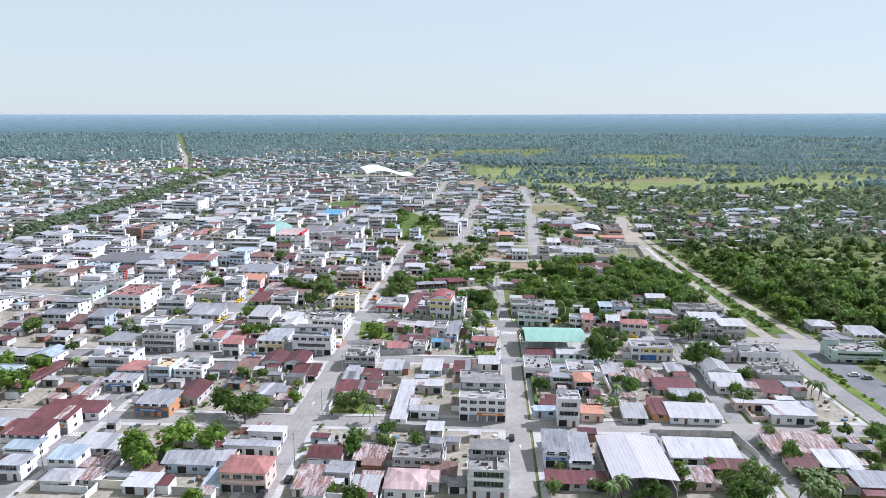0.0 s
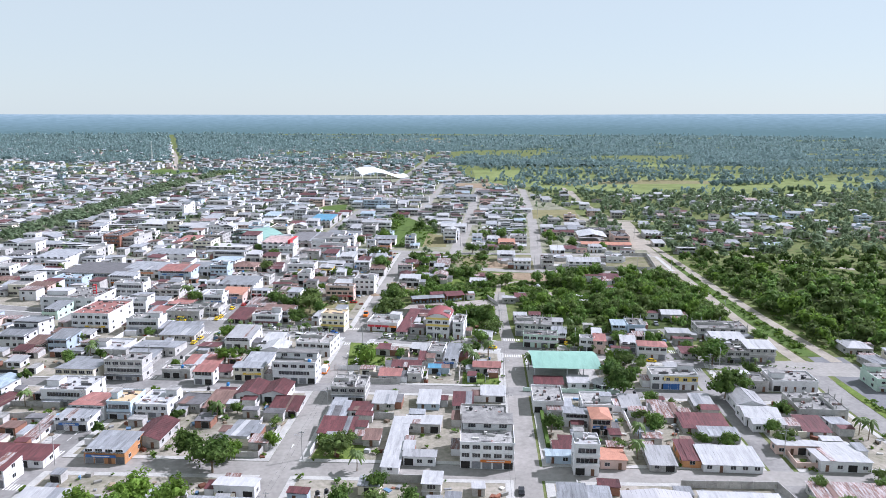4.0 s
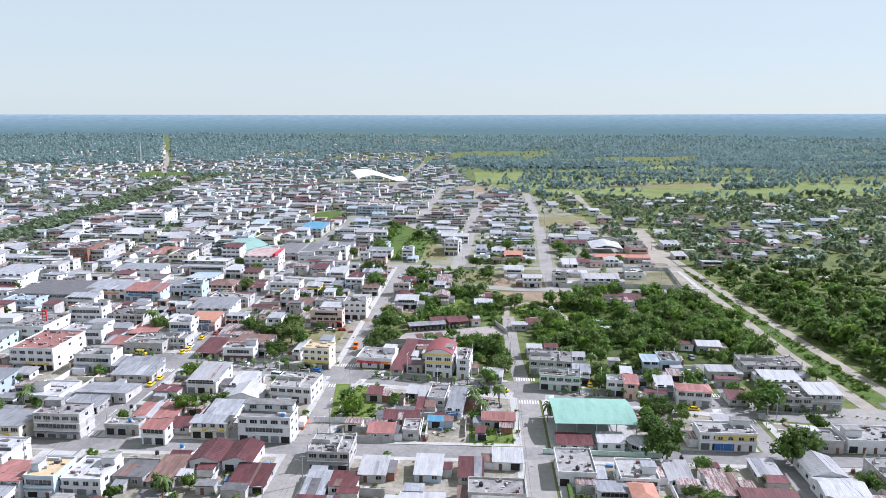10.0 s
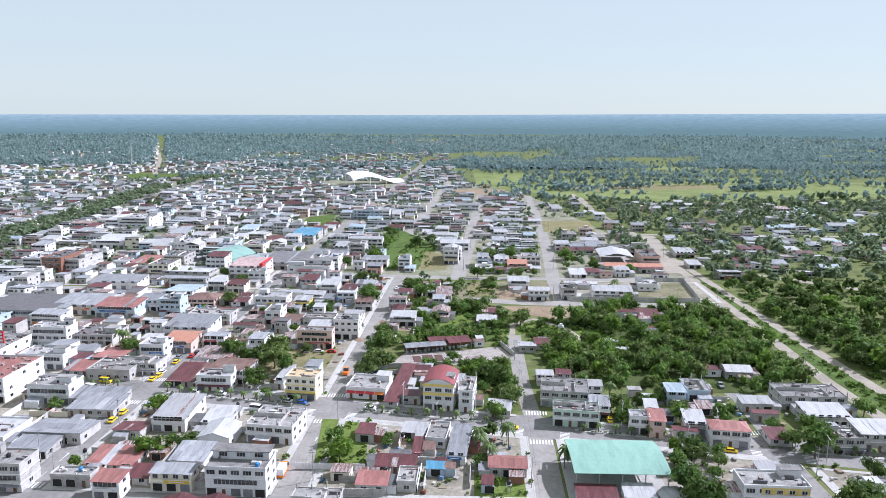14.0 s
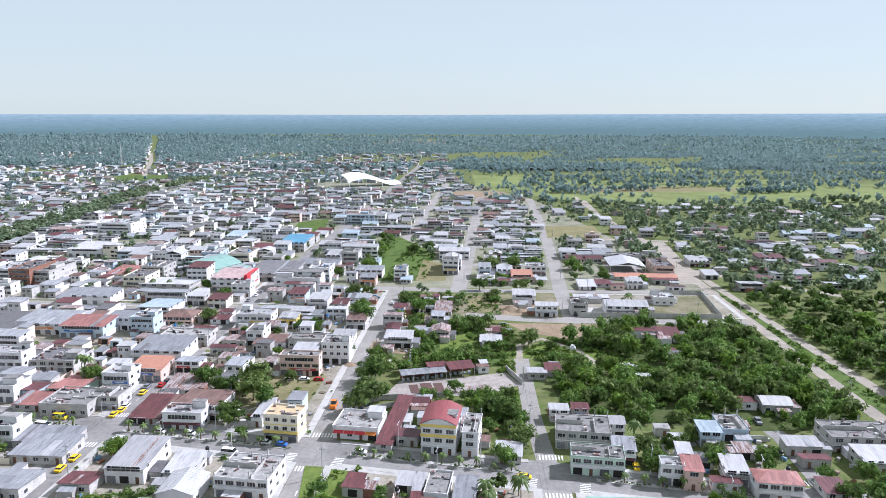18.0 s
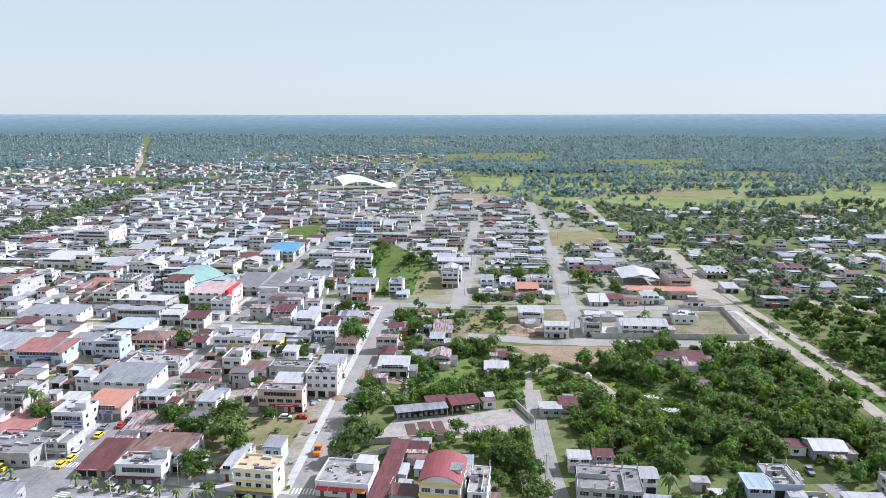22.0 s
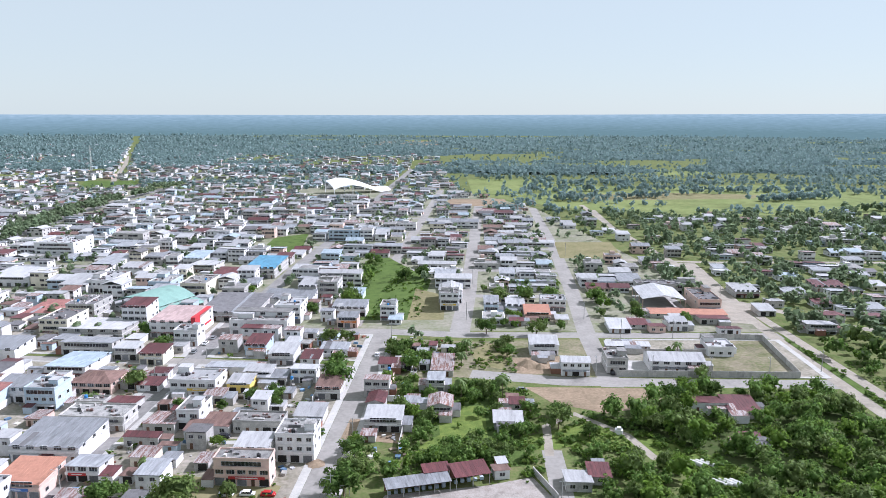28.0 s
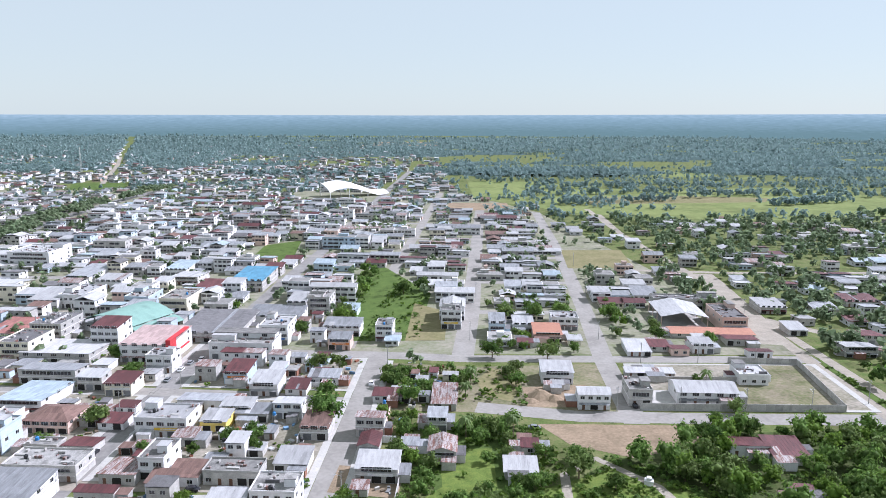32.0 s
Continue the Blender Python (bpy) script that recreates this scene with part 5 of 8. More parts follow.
house(-75.4, 476.7, 7.7, 12.5, -5, 6.5, "f", "c", "w")
house(-65.5, 470.7, 9.1, 9.0, -5, 4.0, "m", "n", "w")
house(-51.7, 470.6, 16.4, 8.1, -5, 4.0, "f", "c", "n")
house(-86.8, 459.1, 11.2, 3.3, -5, 4.0, "m", "r", "n")
house(-134.5, 504.8, 6.8, 6.3, -5, 7.0, "f", "w", "w")
house(-169.8, 584.6, 13.7, 19.4, -5, 8.0, "f", "k", "c")
house(-168.3, 609.4, 14.8, 19.4, -5, 9.0, "u", "k", "n")
house(-198.1, 669.5, 16.5, 25.3, -5, 7.0, "m", "w", "w")
house(-184.3, 672.7, 14.3, 24.7, -5, 7.0, "f", "w", "w")
house(-259.0, 776.8, 29.1, 28.6, -5, 11.0, "f", "w", "w")
house(-147.7, 665.1, 13.2, 18.8, -5, 7.0, "f", "c", "b")
house(-126.8, 662.7, 15.2, 22.9, -5, 7.0, "f", "c", "c")
house(-140.4, 725.7, 16.9, 21.5, -5, 5.0, "m", "w", "n")
house(-183.4, 713.6, 16.4, 15.2, -5, 6.0, "m", "w", "w")
house(-206.1, 733.5, 15.6, 33.8, -5, 6.0, "m", "z", "w")
house(-152.9, 750.5, 14.1, 24.1, -5, 6.0, "m", "l", "w")
house(-119.5, 703.5, 18.4, 19.3, -5, 4.0, "m", "r", "n")
house(67.2, 521.0, 11.6, 7.8, -5, 6.0, "g", "w", "w")
house(59.0, 548.5, 12.6, 11.3, -5, 6.0, "m", "w", "w")
house(57.4, 537.5, 4.5, 4.1, -5, 3.0, "m", "w", "n")
house(85.5, 526.6, 8.5, 13.5, -5, 6.0, "f", "c", "n")
house(111.4, 527.8, 22.6, 12.8, -5, 4.5, "g", "w", "w")
house(137.8, 545.4, 11.5, 11.7, -5, 4.0, "f", "w", "w")
house(98.1, 550.3, 19.7, 5.1, -5, 3.0, "m", "w", "n")
house(102.8, 582.3, 10.4, 14.6, -5, 3.5, "m", "w", "w")
house(113.5, 585.4, 9.4, 8.7, -5, 3.2, "m", "r", "n")
house(121.1, 578.9, 7.9, 7.3, -5, 3.3, "m", "r", "p")
house(132.6, 582.6, 9.7, 9.3, -5, 5.0, "m", "w", "w")
house(155.7, 593.4, 14.6, 9.8, -5, 3.2, "m", "r", "n")
house(155.7, 573.9, 10.4, 5.5, -5, 3.2, "m", "r", "w")
house(146.5, 604.3, 40.2, 8.6, -5, 3.0, "m", "o", "n")
house(162.3, 623.0, 12.5, 26.4, -5, 7.0, "f", "k", "p")
house(152.8, 655.7, 36.2, 10.1, -5, 6.0, "f", "k", "n")
house(42.3, 612.7, 7.6, 14.1, -5, 8.0, "m", "z", "b")
house(56.1, 618.7, 10.1, 12.8, -5, 5.0, "m", "w", "w")
house(77.2, 620.7, 13.4, 11.8, -5, 6.0, "f", "w", "w")
house(65.5, 603.9, 13.2, 14.9, -5, 5.0, "m", "o", "p")
house(52.9, 590.3, 6.9, 5.0, -5, 3.2, "m", "r", "n")
house(20.6, 624.5, 10.2, 13, -5, 9.5, "u", "c", "w")
house(22.0, 641, 13, 15, -5, 7.5, "g", "w", "w")
house(198.2, 650.6, 14.0, 17.2, -5, 5.0, "m", "w", "n")
house(251.5, 739.2, 15.0, 9.1, -5, 6.0, "m", "w", "w")
house(233.3, 773.0, 11.8, 10.4, -5, 5.0, "m", "w", "n")
house(202.1, 576.1, 14.0, 10.1, -5, 5.0, "m", "w", "n")
house(107.4, 482.8, 12.6, 7.3, -5, 4.0, "m", "r", "w")
house(118.3, 479.8, 11.1, 12.4, -5, 4.0, "m", "r", "n")
house(110.9, 452.7, 8.3, 3.3, -5, 3.0, "m", "k", "n")
house(37.9, 485.5, 5.3, 5.5, -5, 3.2, "m", "r", "n")
house(204.0, 624.5, 8.2, 9.9, -5, 4.0, "m", "w", "n")
house(190.8, 609.4, 8.8, 12.3, -5, 4.0, "m", "w", "n")
house(218.6, 595.2, 11.7, 12.6, -5, 4.5, "m", "r", "n")
house(256.5, 662.0, 19.0, 14.0, -5, 4.5, "m", "r", "n")
house(-161.4, 384.0, 18.6, 24.5, -5, 9.0, "f", "p", "w")
house(-191.6, 422.6, 30.4, 22.7, -5, 6.5, "f", "c", "w")
house(-217.8, 471.0, 18.5, 14.3, -5, 5.0, "f", "l", "b")
house(-209.8, 495.1, 40.5, 37.5, -5, 6.0, "m", "k", "n")
house(-182.4, 498.7, 25.1, 19.9, -5, 6.5, "m", "z", "w")
house(-192.8, 401.8, 8.1, 15.0, -5, 6.0, "m", "z", "m")
house(-256.2, 531.6, 23.0, 25.7, -5, 8.0, "m", "z", "w")
house(-240.5, 595.4, 12.8, 27.4, -5, 11.0, "f", "k", "k")
house(-230.2, 600.3, 11.7, 29.9, -5, 9.0, "f", "c", "n")
house(-260.8, 607.8, 14.3, 24.4, -5, 8.0, "f", "w", "w")
house(-185.2, 551.0, 29.3, 15.2, -5, 6.0, "m", "z", "w")
house(-146.1, 500.5, 14.6, 10.4, -5, 7.0, "m", "z", "w")
house(-132.9, 493.2, 11.2, 10.7, -5, 8.0, "f", "w", "b")
house(-245.2, 688.7, 26.3, 24.8, -5, 7.0, "m", "w", "w")
house(-150.8, 582.2, 30.5, 22.7, -5, 5.0, "m", "w", "n")
house(-191.7, 618.1, 18.4, 22.3, -5, 4.0, "m", "p", "w")
house(-73.0, 494.8, 7.1, 6.4, -5, 4.0, "m", "u", "n")
house(-61.4, 517.0, 11.1, 7.5, -5, 5.0, "m", "w", "w")
house(-70.9, 466.0, 7.8, 7.1, -5, 4.0, "m", "n", "w")
house(-137.3, 596.0, 12.4, 14, -5, 12.0, "m", "r", "w", label="tall white building with a red sheet roof")


# ---- vehicles, poles, walls ----
def car_meshes(kind):
    L, W, H, hood, cab0, cab1 = dict(car=(4.2, 1.7, 1.45, 0.85, -1.2, 0.85), van=(4.9, 1.85, 2.1, 1.15, -2.35, 1.4), pickup=(5.0, 1.8, 1.75, 0.95, -0.5, 1.1), truck=(6.5, 2.2, 2.4, 1.1, 1.3, 3.0), loader=(5.0, 2.1, 2.7, 1.4, -0.6, 0.9))[kind]
    body = Geo()
    a, w = L / 2, W / 2
    prof = [(-a, 0.3), (a, 0.3), (a, hood - 0.12), (a - 0.25, hood), (cab1 + 0.45, hood + 0.05), (-a + 0.15, hood + 0.05), (-a, hood - 0.08)]
    if kind == "car":
        prof = prof[:5] + [(-a + 0.2, hood + 0.08), (-a, hood - 0.05)]
    body.prism([(x, -w, z) for x, z in prof], [(x, w, z) for x, z in prof])
    top = Geo()
    wi = w - 0.12
    b0 = [(cab0 - 0.3 if kind != "truck" else cab0, -w + 0.04), (cab1 + 0.45, -w + 0.04), (cab1 + 0.45, w - 0.04), (cab0 - 0.3 if kind != "truck" else cab0, w - 0.04)]
    t0 = [(cab0, -wi), (cab1, -wi), (cab1, wi), (cab0, wi)]
    top.prism([(x, y, hood + 0.05) for x, y in b0], [(x, y, H - 0.06) for x, y in t0])
    roof = Geo()
    roof.box(cab0 - 0.02, -wi - 0.02, H - 0.06, cab1 + 0.02, wi + 0.02, H)
    cargo = None
    if kind == "truck":
        cargo = Geo()
        cargo.box(-a, -w, 1.0, 1.15, w, 2.9)
    if kind == "loader":
        cargo = Geo()
        cargo.box(2.2, -w, 0.2, 3.0, w, 0.9)
        cargo.box(0.9, -0.8, 0.7, 2.4, -0.6, 1.0)
        cargo.box(0.9, 0.6, 0.7, 2.4, 0.8, 1.0)
    return body, top, roof, cargo, L, W


_wheel = Geo()
for _r0, _y0, _y1, _s in ((0.33, -0.11, 0.11, 0),):
    ring = [(math.cos(i * math.pi / 6), math.sin(i * math.pi / 6)) for i in range(12)]
    _wheel.prism([(0.33 * c, -0.11, 0.33 * s) for c, s in ring], [(0.33 * c, 0.11, 0.33 * s) for c, s in ring])
WHEEL = _wheel.mesh("tyre", [RUBBER])
CAR_CACHE = {}


def vehicle(x, y, turn, colour, kind):
    if (kind, colour) not in CAR_CACHE:
        body, top, roof, cargo, L, W = car_meshes(kind)
        paint = CARPAINT[colour]
        CAR_CACHE[kind, colour] = (body.mesh("body", [paint]), top.mesh("windows", [GLASS]), roof.mesh("roof", [paint]), cargo.mesh("cargo_box", [paint if kind == "loader" else CARPAINT["white"]]) if cargo else None, L, W)
    body, top, roof, cargo, L, W = CAR_CACHE[kind, colour]
    word = dict(car="taxi" if colour == "yellow" else "car", van="van", pickup="pickup truck", truck="box truck", loader="wheel loader")[kind]
    t = thing(word.replace(" ", "_"), pose(x, y, 0.06, 0, 0, turn), f"{colour} {word} standing at the roadside", word, "vehicles")
    part("body", body, None, t)
    part("cabin_glass", top, None, t)
    part("roof_panel", roof, None, t)
    if cargo:
        part("bucket" if kind == "loader" else "cargo_box", cargo, None, t)
    for sx in (-0.31, 0.31):
        for sy in (-1, 1):
            part("wheel", WHEEL, None, t, m=pose(L * sx, sy * (W / 2 - 0.12), 0.33))
    for sy in (-1, 1):
        g = Geo()
        g.box(L / 2 - 0.03, sy * W * 0.36 - 0.16, 0.58, L / 2 + 0.02, sy * W * 0.36 + 0.16, 0.74)
        part("headlight", g.mesh("headlight", [LAMPGLASS]), None, t)
    return t


_pole, _arm, _lamp, _bracket = Geo(), Geo(), Geo(), Geo()
_pole.tube(0, 0, 0, 9.5, 0.16, 0.09, 8)
_arm.box(-0.9, -0.05, 8.8, 0.9, 0.05, 8.92)
_bracket.prism([(0, -0.03, 7.6), (0.05, 0.03, 7.6), (0.05, 0.03, 7.68), (0, -0.03, 7.68)], [(1.7, -0.03, 8.1), (1.7, 0.03, 8.1), (1.7, 0.03, 8.18), (1.7, -0.03, 8.18)])
_lamp.box(1.5, -0.12, 8.02, 2.2, 0.12, 8.16)
POLE_PARTS = [("shaft", _pole.mesh("shaft", [POLE])), ("crossarm", _arm.mesh("crossarm", [STEEL])), ("lamp_bracket", _bracket.mesh("lamp_bracket", [STEEL])), ("lamp_head", _lamp.mesh("lamp_head", [STEEL]))]


def power_pole(x, y, turn):
    t = thing("power_pole", pose(x, y, 0.1, 0, 0, turn), "grey concrete power pole with crossarm and street lamp", "pole", "power poles")
    for n, me in POLE_PARTS:
        part(n, me, None, t)
    return t


def cable(a, b, sag=0.7):
    g = Geo()
    n = 6
    for i in range(n):
        p, q = (tuple(a[k] + (b[k] - a[k]) * s - (4 * sag * s * (1 - s) if k == 2 else 0) for k in range(3)) for s in (i / n, (i + 1) / n))
        g.prism([(p[0] - 0.02, p[1], p[2]), (p[0] + 0.02, p[1], p[2]), (p[0], p[1], p[2] + 0.035)], [(q[0] - 0.02, q[1], q[2]), (q[0] + 0.02, q[1], q[2]), (q[0], q[1], q[2] + 0.035)])
    return tagged(new("power_cable", weld(g.mesh("power_cable", [WIRE]))), "thin black power cable hung between poles", "cable", "power cables")


def yard_wall(pts, h, material, label="bare grey block wall round a yard"):
    t = thing("yard_wall", pose(pts[0][0], pts[0][1], 0.08), label, "wall")
    for (x0, y0), (x1, y1) in zip(pts, pts[1:]):
        d = Vector((x1 - x0, y1 - y0))
        n = max(1, int(d.length / 3.2))
        for i in range(n):
            g = Geo()
            g.box(0, -0.08, 0, d.length / n - 0.2, 0.08, h)
            part("wall_panel", g.mesh("wall_panel", [material]), None, t, m=pose(x0 - pts[0][0] + d.x * i / n, y0 - pts[0][1] + d.y * i / n, 0, 0, 0, math.degrees(math.atan2(d.y, d.x))))
            g = Geo()
            g.box(-0.2, -0.12, 0, 0.0, 0.12, h + 0.12)
            part("post", g.mesh("post", [material]), None, t, m=pose(x0 - pts[0][0] + d.x * i / n, y0 - pts[0][1] + d.y * i / n, 0, 0, 0, math.degrees(math.atan2(d.y, d.x))))


# ---- landmark buildings ----
def vault(g, w, d, h0, rise, t=0.15, n=12, slot=0, along="y"):
    """A barrel roof across x (along y), or across y (along x)."""
    P = []
    for i in range(n + 1):
        s = i / n
        z = h0 + rise * (1 - (2 * s - 1) ** 2)
        P.append((-w / 2 + w * s, z) if along == "y" else (-d / 2 + d * s, z))
    for (u0, z0), (u1, z1) in zip(P, P[1:]):
        if along == "y":
            lo = [(u0, -d / 2, z0), (u1, -d / 2, z1), (u1, d / 2, z1), (u0, d / 2, z0)]
        else:
            lo = [(-w / 2, u0, z0), (w / 2, u0, z0), (w / 2, u1, z1), (-w / 2, u1, z1)]
        g.prism(lo, [(x, y, z + t) for x, y, z in lo], slot)


# green canopy over a sports court
LOTS.append((57, 314, 15, 12))
hall = thing("canopy_hall", pose(57.2, 314.5, 0.1, 0, 0, -3), "open court under a wide mint green sheet roof", "canopy")
_g = Geo()
vault(_g, 27.5, 21.5, 6.2, 1.3, 0.1, 10, along="x")
part("roof", weld(_g.mesh("roof", [ROOF["g"]])), None, hall, "mint green curved sheet roof")
for _i in range(5):
    for _s in (-1, 1):
        _g = Geo()
        _g.tube(-13 + 6.5 * _i, _s * 10.2, 0, 6.3, 0.16, 0.16, 8)
        part("column", _g.mesh("column", [STEEL]), None, hall)
for _i in range(5):
    _g = Geo()
    _g.box(-13.1 + 6.5 * _i, -10.3, 5.9, -12.9 + 6.5 * _i, 10.3, 6.15)
    part("truss", _g.mesh("truss", [STEEL]), None, hall)
_g = Geo()
_g.box(-13.6, -10.5, 0, 13.6, 10.5, 0.08)
part("court_floor", _g.mesh("court_floor", [PAVE]), None, hall)
_g = Geo()
_g.box(-13.4, 10.3, 0.08, 13.4, 10.5, 3.0)
part("rear_wall", _g.mesh("rear_wall", [WALL["n"]]), None, hall)
# wide hall with a shallow pale roof on a steel frame
LOTS.append((61.3, 196.5, 9.6, 14.2))
hall = thing("warehouse", pose(61.3, 196.5, 0.1, 0, 0, -3), "open-sided warehouse under a wide pale grey shallow roof", "warehouse")
PALE_ROOF = mat("pale_painted_roof", (0.42, 0.405, 0.41), (0.37, 0.355, 0.36), 5.0, 0.55, stain=0.12, stretch=(1, 0.3, 1))
_g = Geo()
ribbed(_g, [(-9.4, -14, 5.7), (0, -14, 6.6), (0, 14, 6.6), (-9.4, 14, 5.7)], 0.08)
ribbed(_g, [(0, -14, 6.6), (9.4, -14, 5.7), (9.4, 14, 5.7), (0, 14, 6.6)], 0.08)
part("roof", weld(_g.mesh("roof", [PALE_ROOF])), None, hall, "pale grey shallow sheet roof")
for _s in (-1, 1):
    for _i in range(5):
        _g = Geo()
        _g.box(_s * 9.0 - 0.15, -13.4 + 6.7 * _i, 0, _s * 9.0 + 0.15, -13.1 + 6.7 * _i, 5.75)
        part("column", _g.mesh("column", [STEEL]), None, hall)
    _g = Geo()
    _g.box(_s * 9.0 - 0.1, -13.0, 0, _s * 9.0 + 0.1, 13.3, 2.4)
    part("side_wall", _g.mesh("side_wall", [WALL["n"]]), None, hall)
_g = Geo()
_g.box(-8.9, 13.0, 0, 8.9, 13.2, 5.4)
part("rear_wall", _g.mesh("rear_wall", [WALL["n"]]), None, hall)
_g = Geo()
_g.box(-9.2, -13.8, 0, 9.2, 13.8, 0.08)
part("floor_slab", _g.mesh("floor_slab", [YARD_SLAB]), None, hall)
# eight-sided kiosk
kiosk = thing("kiosk", pose(70, 299, 0.1), "eight-sided kiosk with a pale low pointed roof", "kiosk")
_o = [(math.cos(math.pi / 8 + i * math.pi / 4), math.sin(math.pi / 8 + i * math.pi / 4)) for i in range(8)]
_g = Geo()
_g.prism([(4.0 * a, 4.0 * b, 0) for a, b in _o], [(4.0 * a, 4.0 * b, 2.6) for a, b in _o])
part("wall", _g.mesh("wall", [WALL["m"]]), None, kiosk)
_g = Geo()
_g.prism([(5.0 * a, 5.0 * b, 2.6) for a, b in _o], [(0.25 * a, 0.25 * b, 3.6) for a, b in _o])
part("roof", _g.mesh("roof", [ROOF["w"]]), None, kiosk, "pale pointed roof")
for _i in range(8):
    part("window", OPEN["wide_window"], None, kiosk, m=pose(0, 0, 0, 0, 0, 45 * _i) @ pose(0, -3.72, 0.9))

# yellow banded building with a curved red roof
banded = house(7.0, 370, 11, 15, -10, 9.2, "f", "c", "w", label="white three-storey building with yellow bands and curved red roof")
_g = Geo()
vault(_g, 11.8, 15.5, 9.9, 2.1, 0.1, 10, along="y")
part("curved_roof", weld(_g.mesh("curved_roof", [mat("crimson_metal_roof", (0.25, 0.07, 0.07), (0.20, 0.055, 0.058), 3.0, 0.6, stain=0.2, stretch=(3, 0.4, 1))])), None, banded, "red curved sheet roof")
for _y in (-7.6, 7.6):
    _g = Geo()
    _a = [(-5.6 + 11.2 * i / 10, 9.95 + 2.0 * math.sin(math.pi * i / 10)) for i in range(11)]
    _g.prism([(x, _y - 0.06, z) for x, z in _a], [(x, _y + 0.06, z) for x, z in _a])
    part("gable_infill", _g.mesh("gable_infill", [WALL["w"]]), None, banded)
for _z, _m in ((5.9, "y"), (9.2, "y")):
    _g = Geo()
    _g.box(-5.7, -7.85, _z, 5.7, -7.65, _z + 0.9)
    part("painted_band", _g.mesh("painted_band", [WALL[_m]]), None, banded)

# white commercial building with a red corner
corner = house(-113, 584, 22, 24, -5, 9.3, "m", "e", "w", label="white three-storey commercial building with a red corner")
_g = Geo()
_g.box(9.4, -12.3, 3.2, 11.4, -6, 10.2)
_g.box(9.6, -12.4, 3.0, 11.5, 8, 3.6)
_g.box(9.6, -12.4, 9.7, 11.5, 8, 10.3)
part("red_corner", _g.mesh("red_corner", [WALL["r"]]), None, corner, "red painted corner panel")
LOTS.append((-140, 622, 16, 18))
gym = thing("sports_hall", pose(-141, 626, 0.1, 0, 0, -27), "large open hall under a sea-green barrel roof", "hall")
_g = Geo()
vault(_g, 30, 30, 5, 4.2, 0.15, 14, along="y")
SEA_ROOF = mat("sea_green_roof", (0.22, 0.35, 0.30), (0.18, 0.30, 0.26), 3, 0.75, stain=0.2)
part("roof", weld(_g.mesh("roof", [SEA_ROOF])), None, gym, "sea-green barrel roof")
for _i in range(6):
    for _s in (-1, 1):
        _g = Geo()
        _g.box(_s * 14.4 - 0.25, -14.5 + 5.75 * _i, 0, _s * 14.4 + 0.25, -14.0 + 5.75 * _i, 5.1)
        part("column", _g.mesh("column", [WALL["n"]]), None, gym)
_g = Geo()
_g.box(-14.8, -14.8, 0, 14.8, 14.8, 0.12)
part("court_floor", _g.mesh("court_floor", [PAVE]), None, gym)
for _s in (-1, 1):
    _g = Geo()
    _g.box(-14.2, _s * 14.3 - 0.1, 0.12, 14.2, _s * 14.3 + 0.1, 2.2)
    part("end_wall", _g.mesh("end_wall", [WALL["w"]]), None, gym)
_g = Geo()
for _i in range(10):
    _a, _b = _i / 10, (_i + 1) / 10
    _p = [(15.2 + 7 * _a, 4.6 - 2.2 * _a * _a), (15.2 + 7 * _b, 4.6 - 2.2 * _b * _b)]
    _lo = [(_p[0][0], -14, _p[0][1]), (_p[1][0], -14, _p[1][1]), (_p[1][0], 14, _p[1][1]), (_p[0][0], 14, _p[0][1])]
    _g.prism(_lo, [(x, y, z + 0.12) for x, y, z in _lo])
part("side_roof", weld(_g.mesh("side_roof", [SEA_ROOF])), None, gym, "low curved roof beside the hall")
LOTS.append((141, 634, 12, 16))
gym = thing("sports_hall", pose(141, 634, 0.1, 0, 0, -6), "open sports hall under a pale shallow roof", "hall")
_g = Geo()
ribbed(_g, [(-12, -15, 5.2), (0, -15, 7.6), (0, 15, 7.6), (-12, 15, 5.2)], 0.1)
ribbed(_g, [(0, -15, 7.6), (12, -15, 5.2), (12, 15, 5.2), (0, 15, 7.6)], 0.1)
part("roof", weld(_g.mesh("roof", [ROOF["w"]])), None, gym, "pale sheet roof")
for _i in range(4):
    for _s in (-1, 1):
        _g = Geo()
        _g.box(_s * 11.6 - 0.2, -14.5 + 9.6 * _i, 0, _s * 11.6 + 0.2, -14.1 + 9.6 * _i, 5.25)
        part("column", _g.mesh("column", [WALL["p"]]), None, gym)
_g = Geo()
_g.box(-12, -15, 0, 12, 15, 0.1)
part("court_floor", _g.mesh("court_floor", [PAVE]), None, gym)

# white shell roof, lattice mast and slim radio mast in the distance
LOTS.append((-80, 1200, 48, 30))
shell = thing("shell_canopy", pose(-109, 1190, 0, 0, 0, 25), "great white shell roof on slender legs", "canopy")
_g = Geo()
_n = 16
WHITE = mat("white_membrane", (0.84, 0.84, 0.82), (0.78, 0.78, 0.76), 6, 0.6)
_rows = []
for _i in range(_n + 1):
    s = _i / _n
    x = 84 * s
    z = 5 + 16 * math.sin(math.pi * min(1, 0.22 + s * 0.95)) ** 1.0 * (1 - 0.5 * s) + (0 if s < 0.75 else 5 * (s - 0.75))
    hw = 19 * (1 - 0.45 * s)
    _rows.append([(x, hw * q, z - 8.0 * (0.5 - 0.5 * q) ** 2 * (1 - 0.5 * s)) for q in (-1, -0.6, -0.2, 0.2, 0.6, 1)])
for _a, _b in zip(_rows, _rows[1:]):
    for _k in range(5):
        _lo = [_a[_k], _b[_k], _b[_k + 1], _a[_k + 1]]
        _g.prism(_lo, [(x, y, z + 0.25) for x, y, z in _lo])
part("shell", weld(_g.mesh("shell", [WHITE])), None, shell)
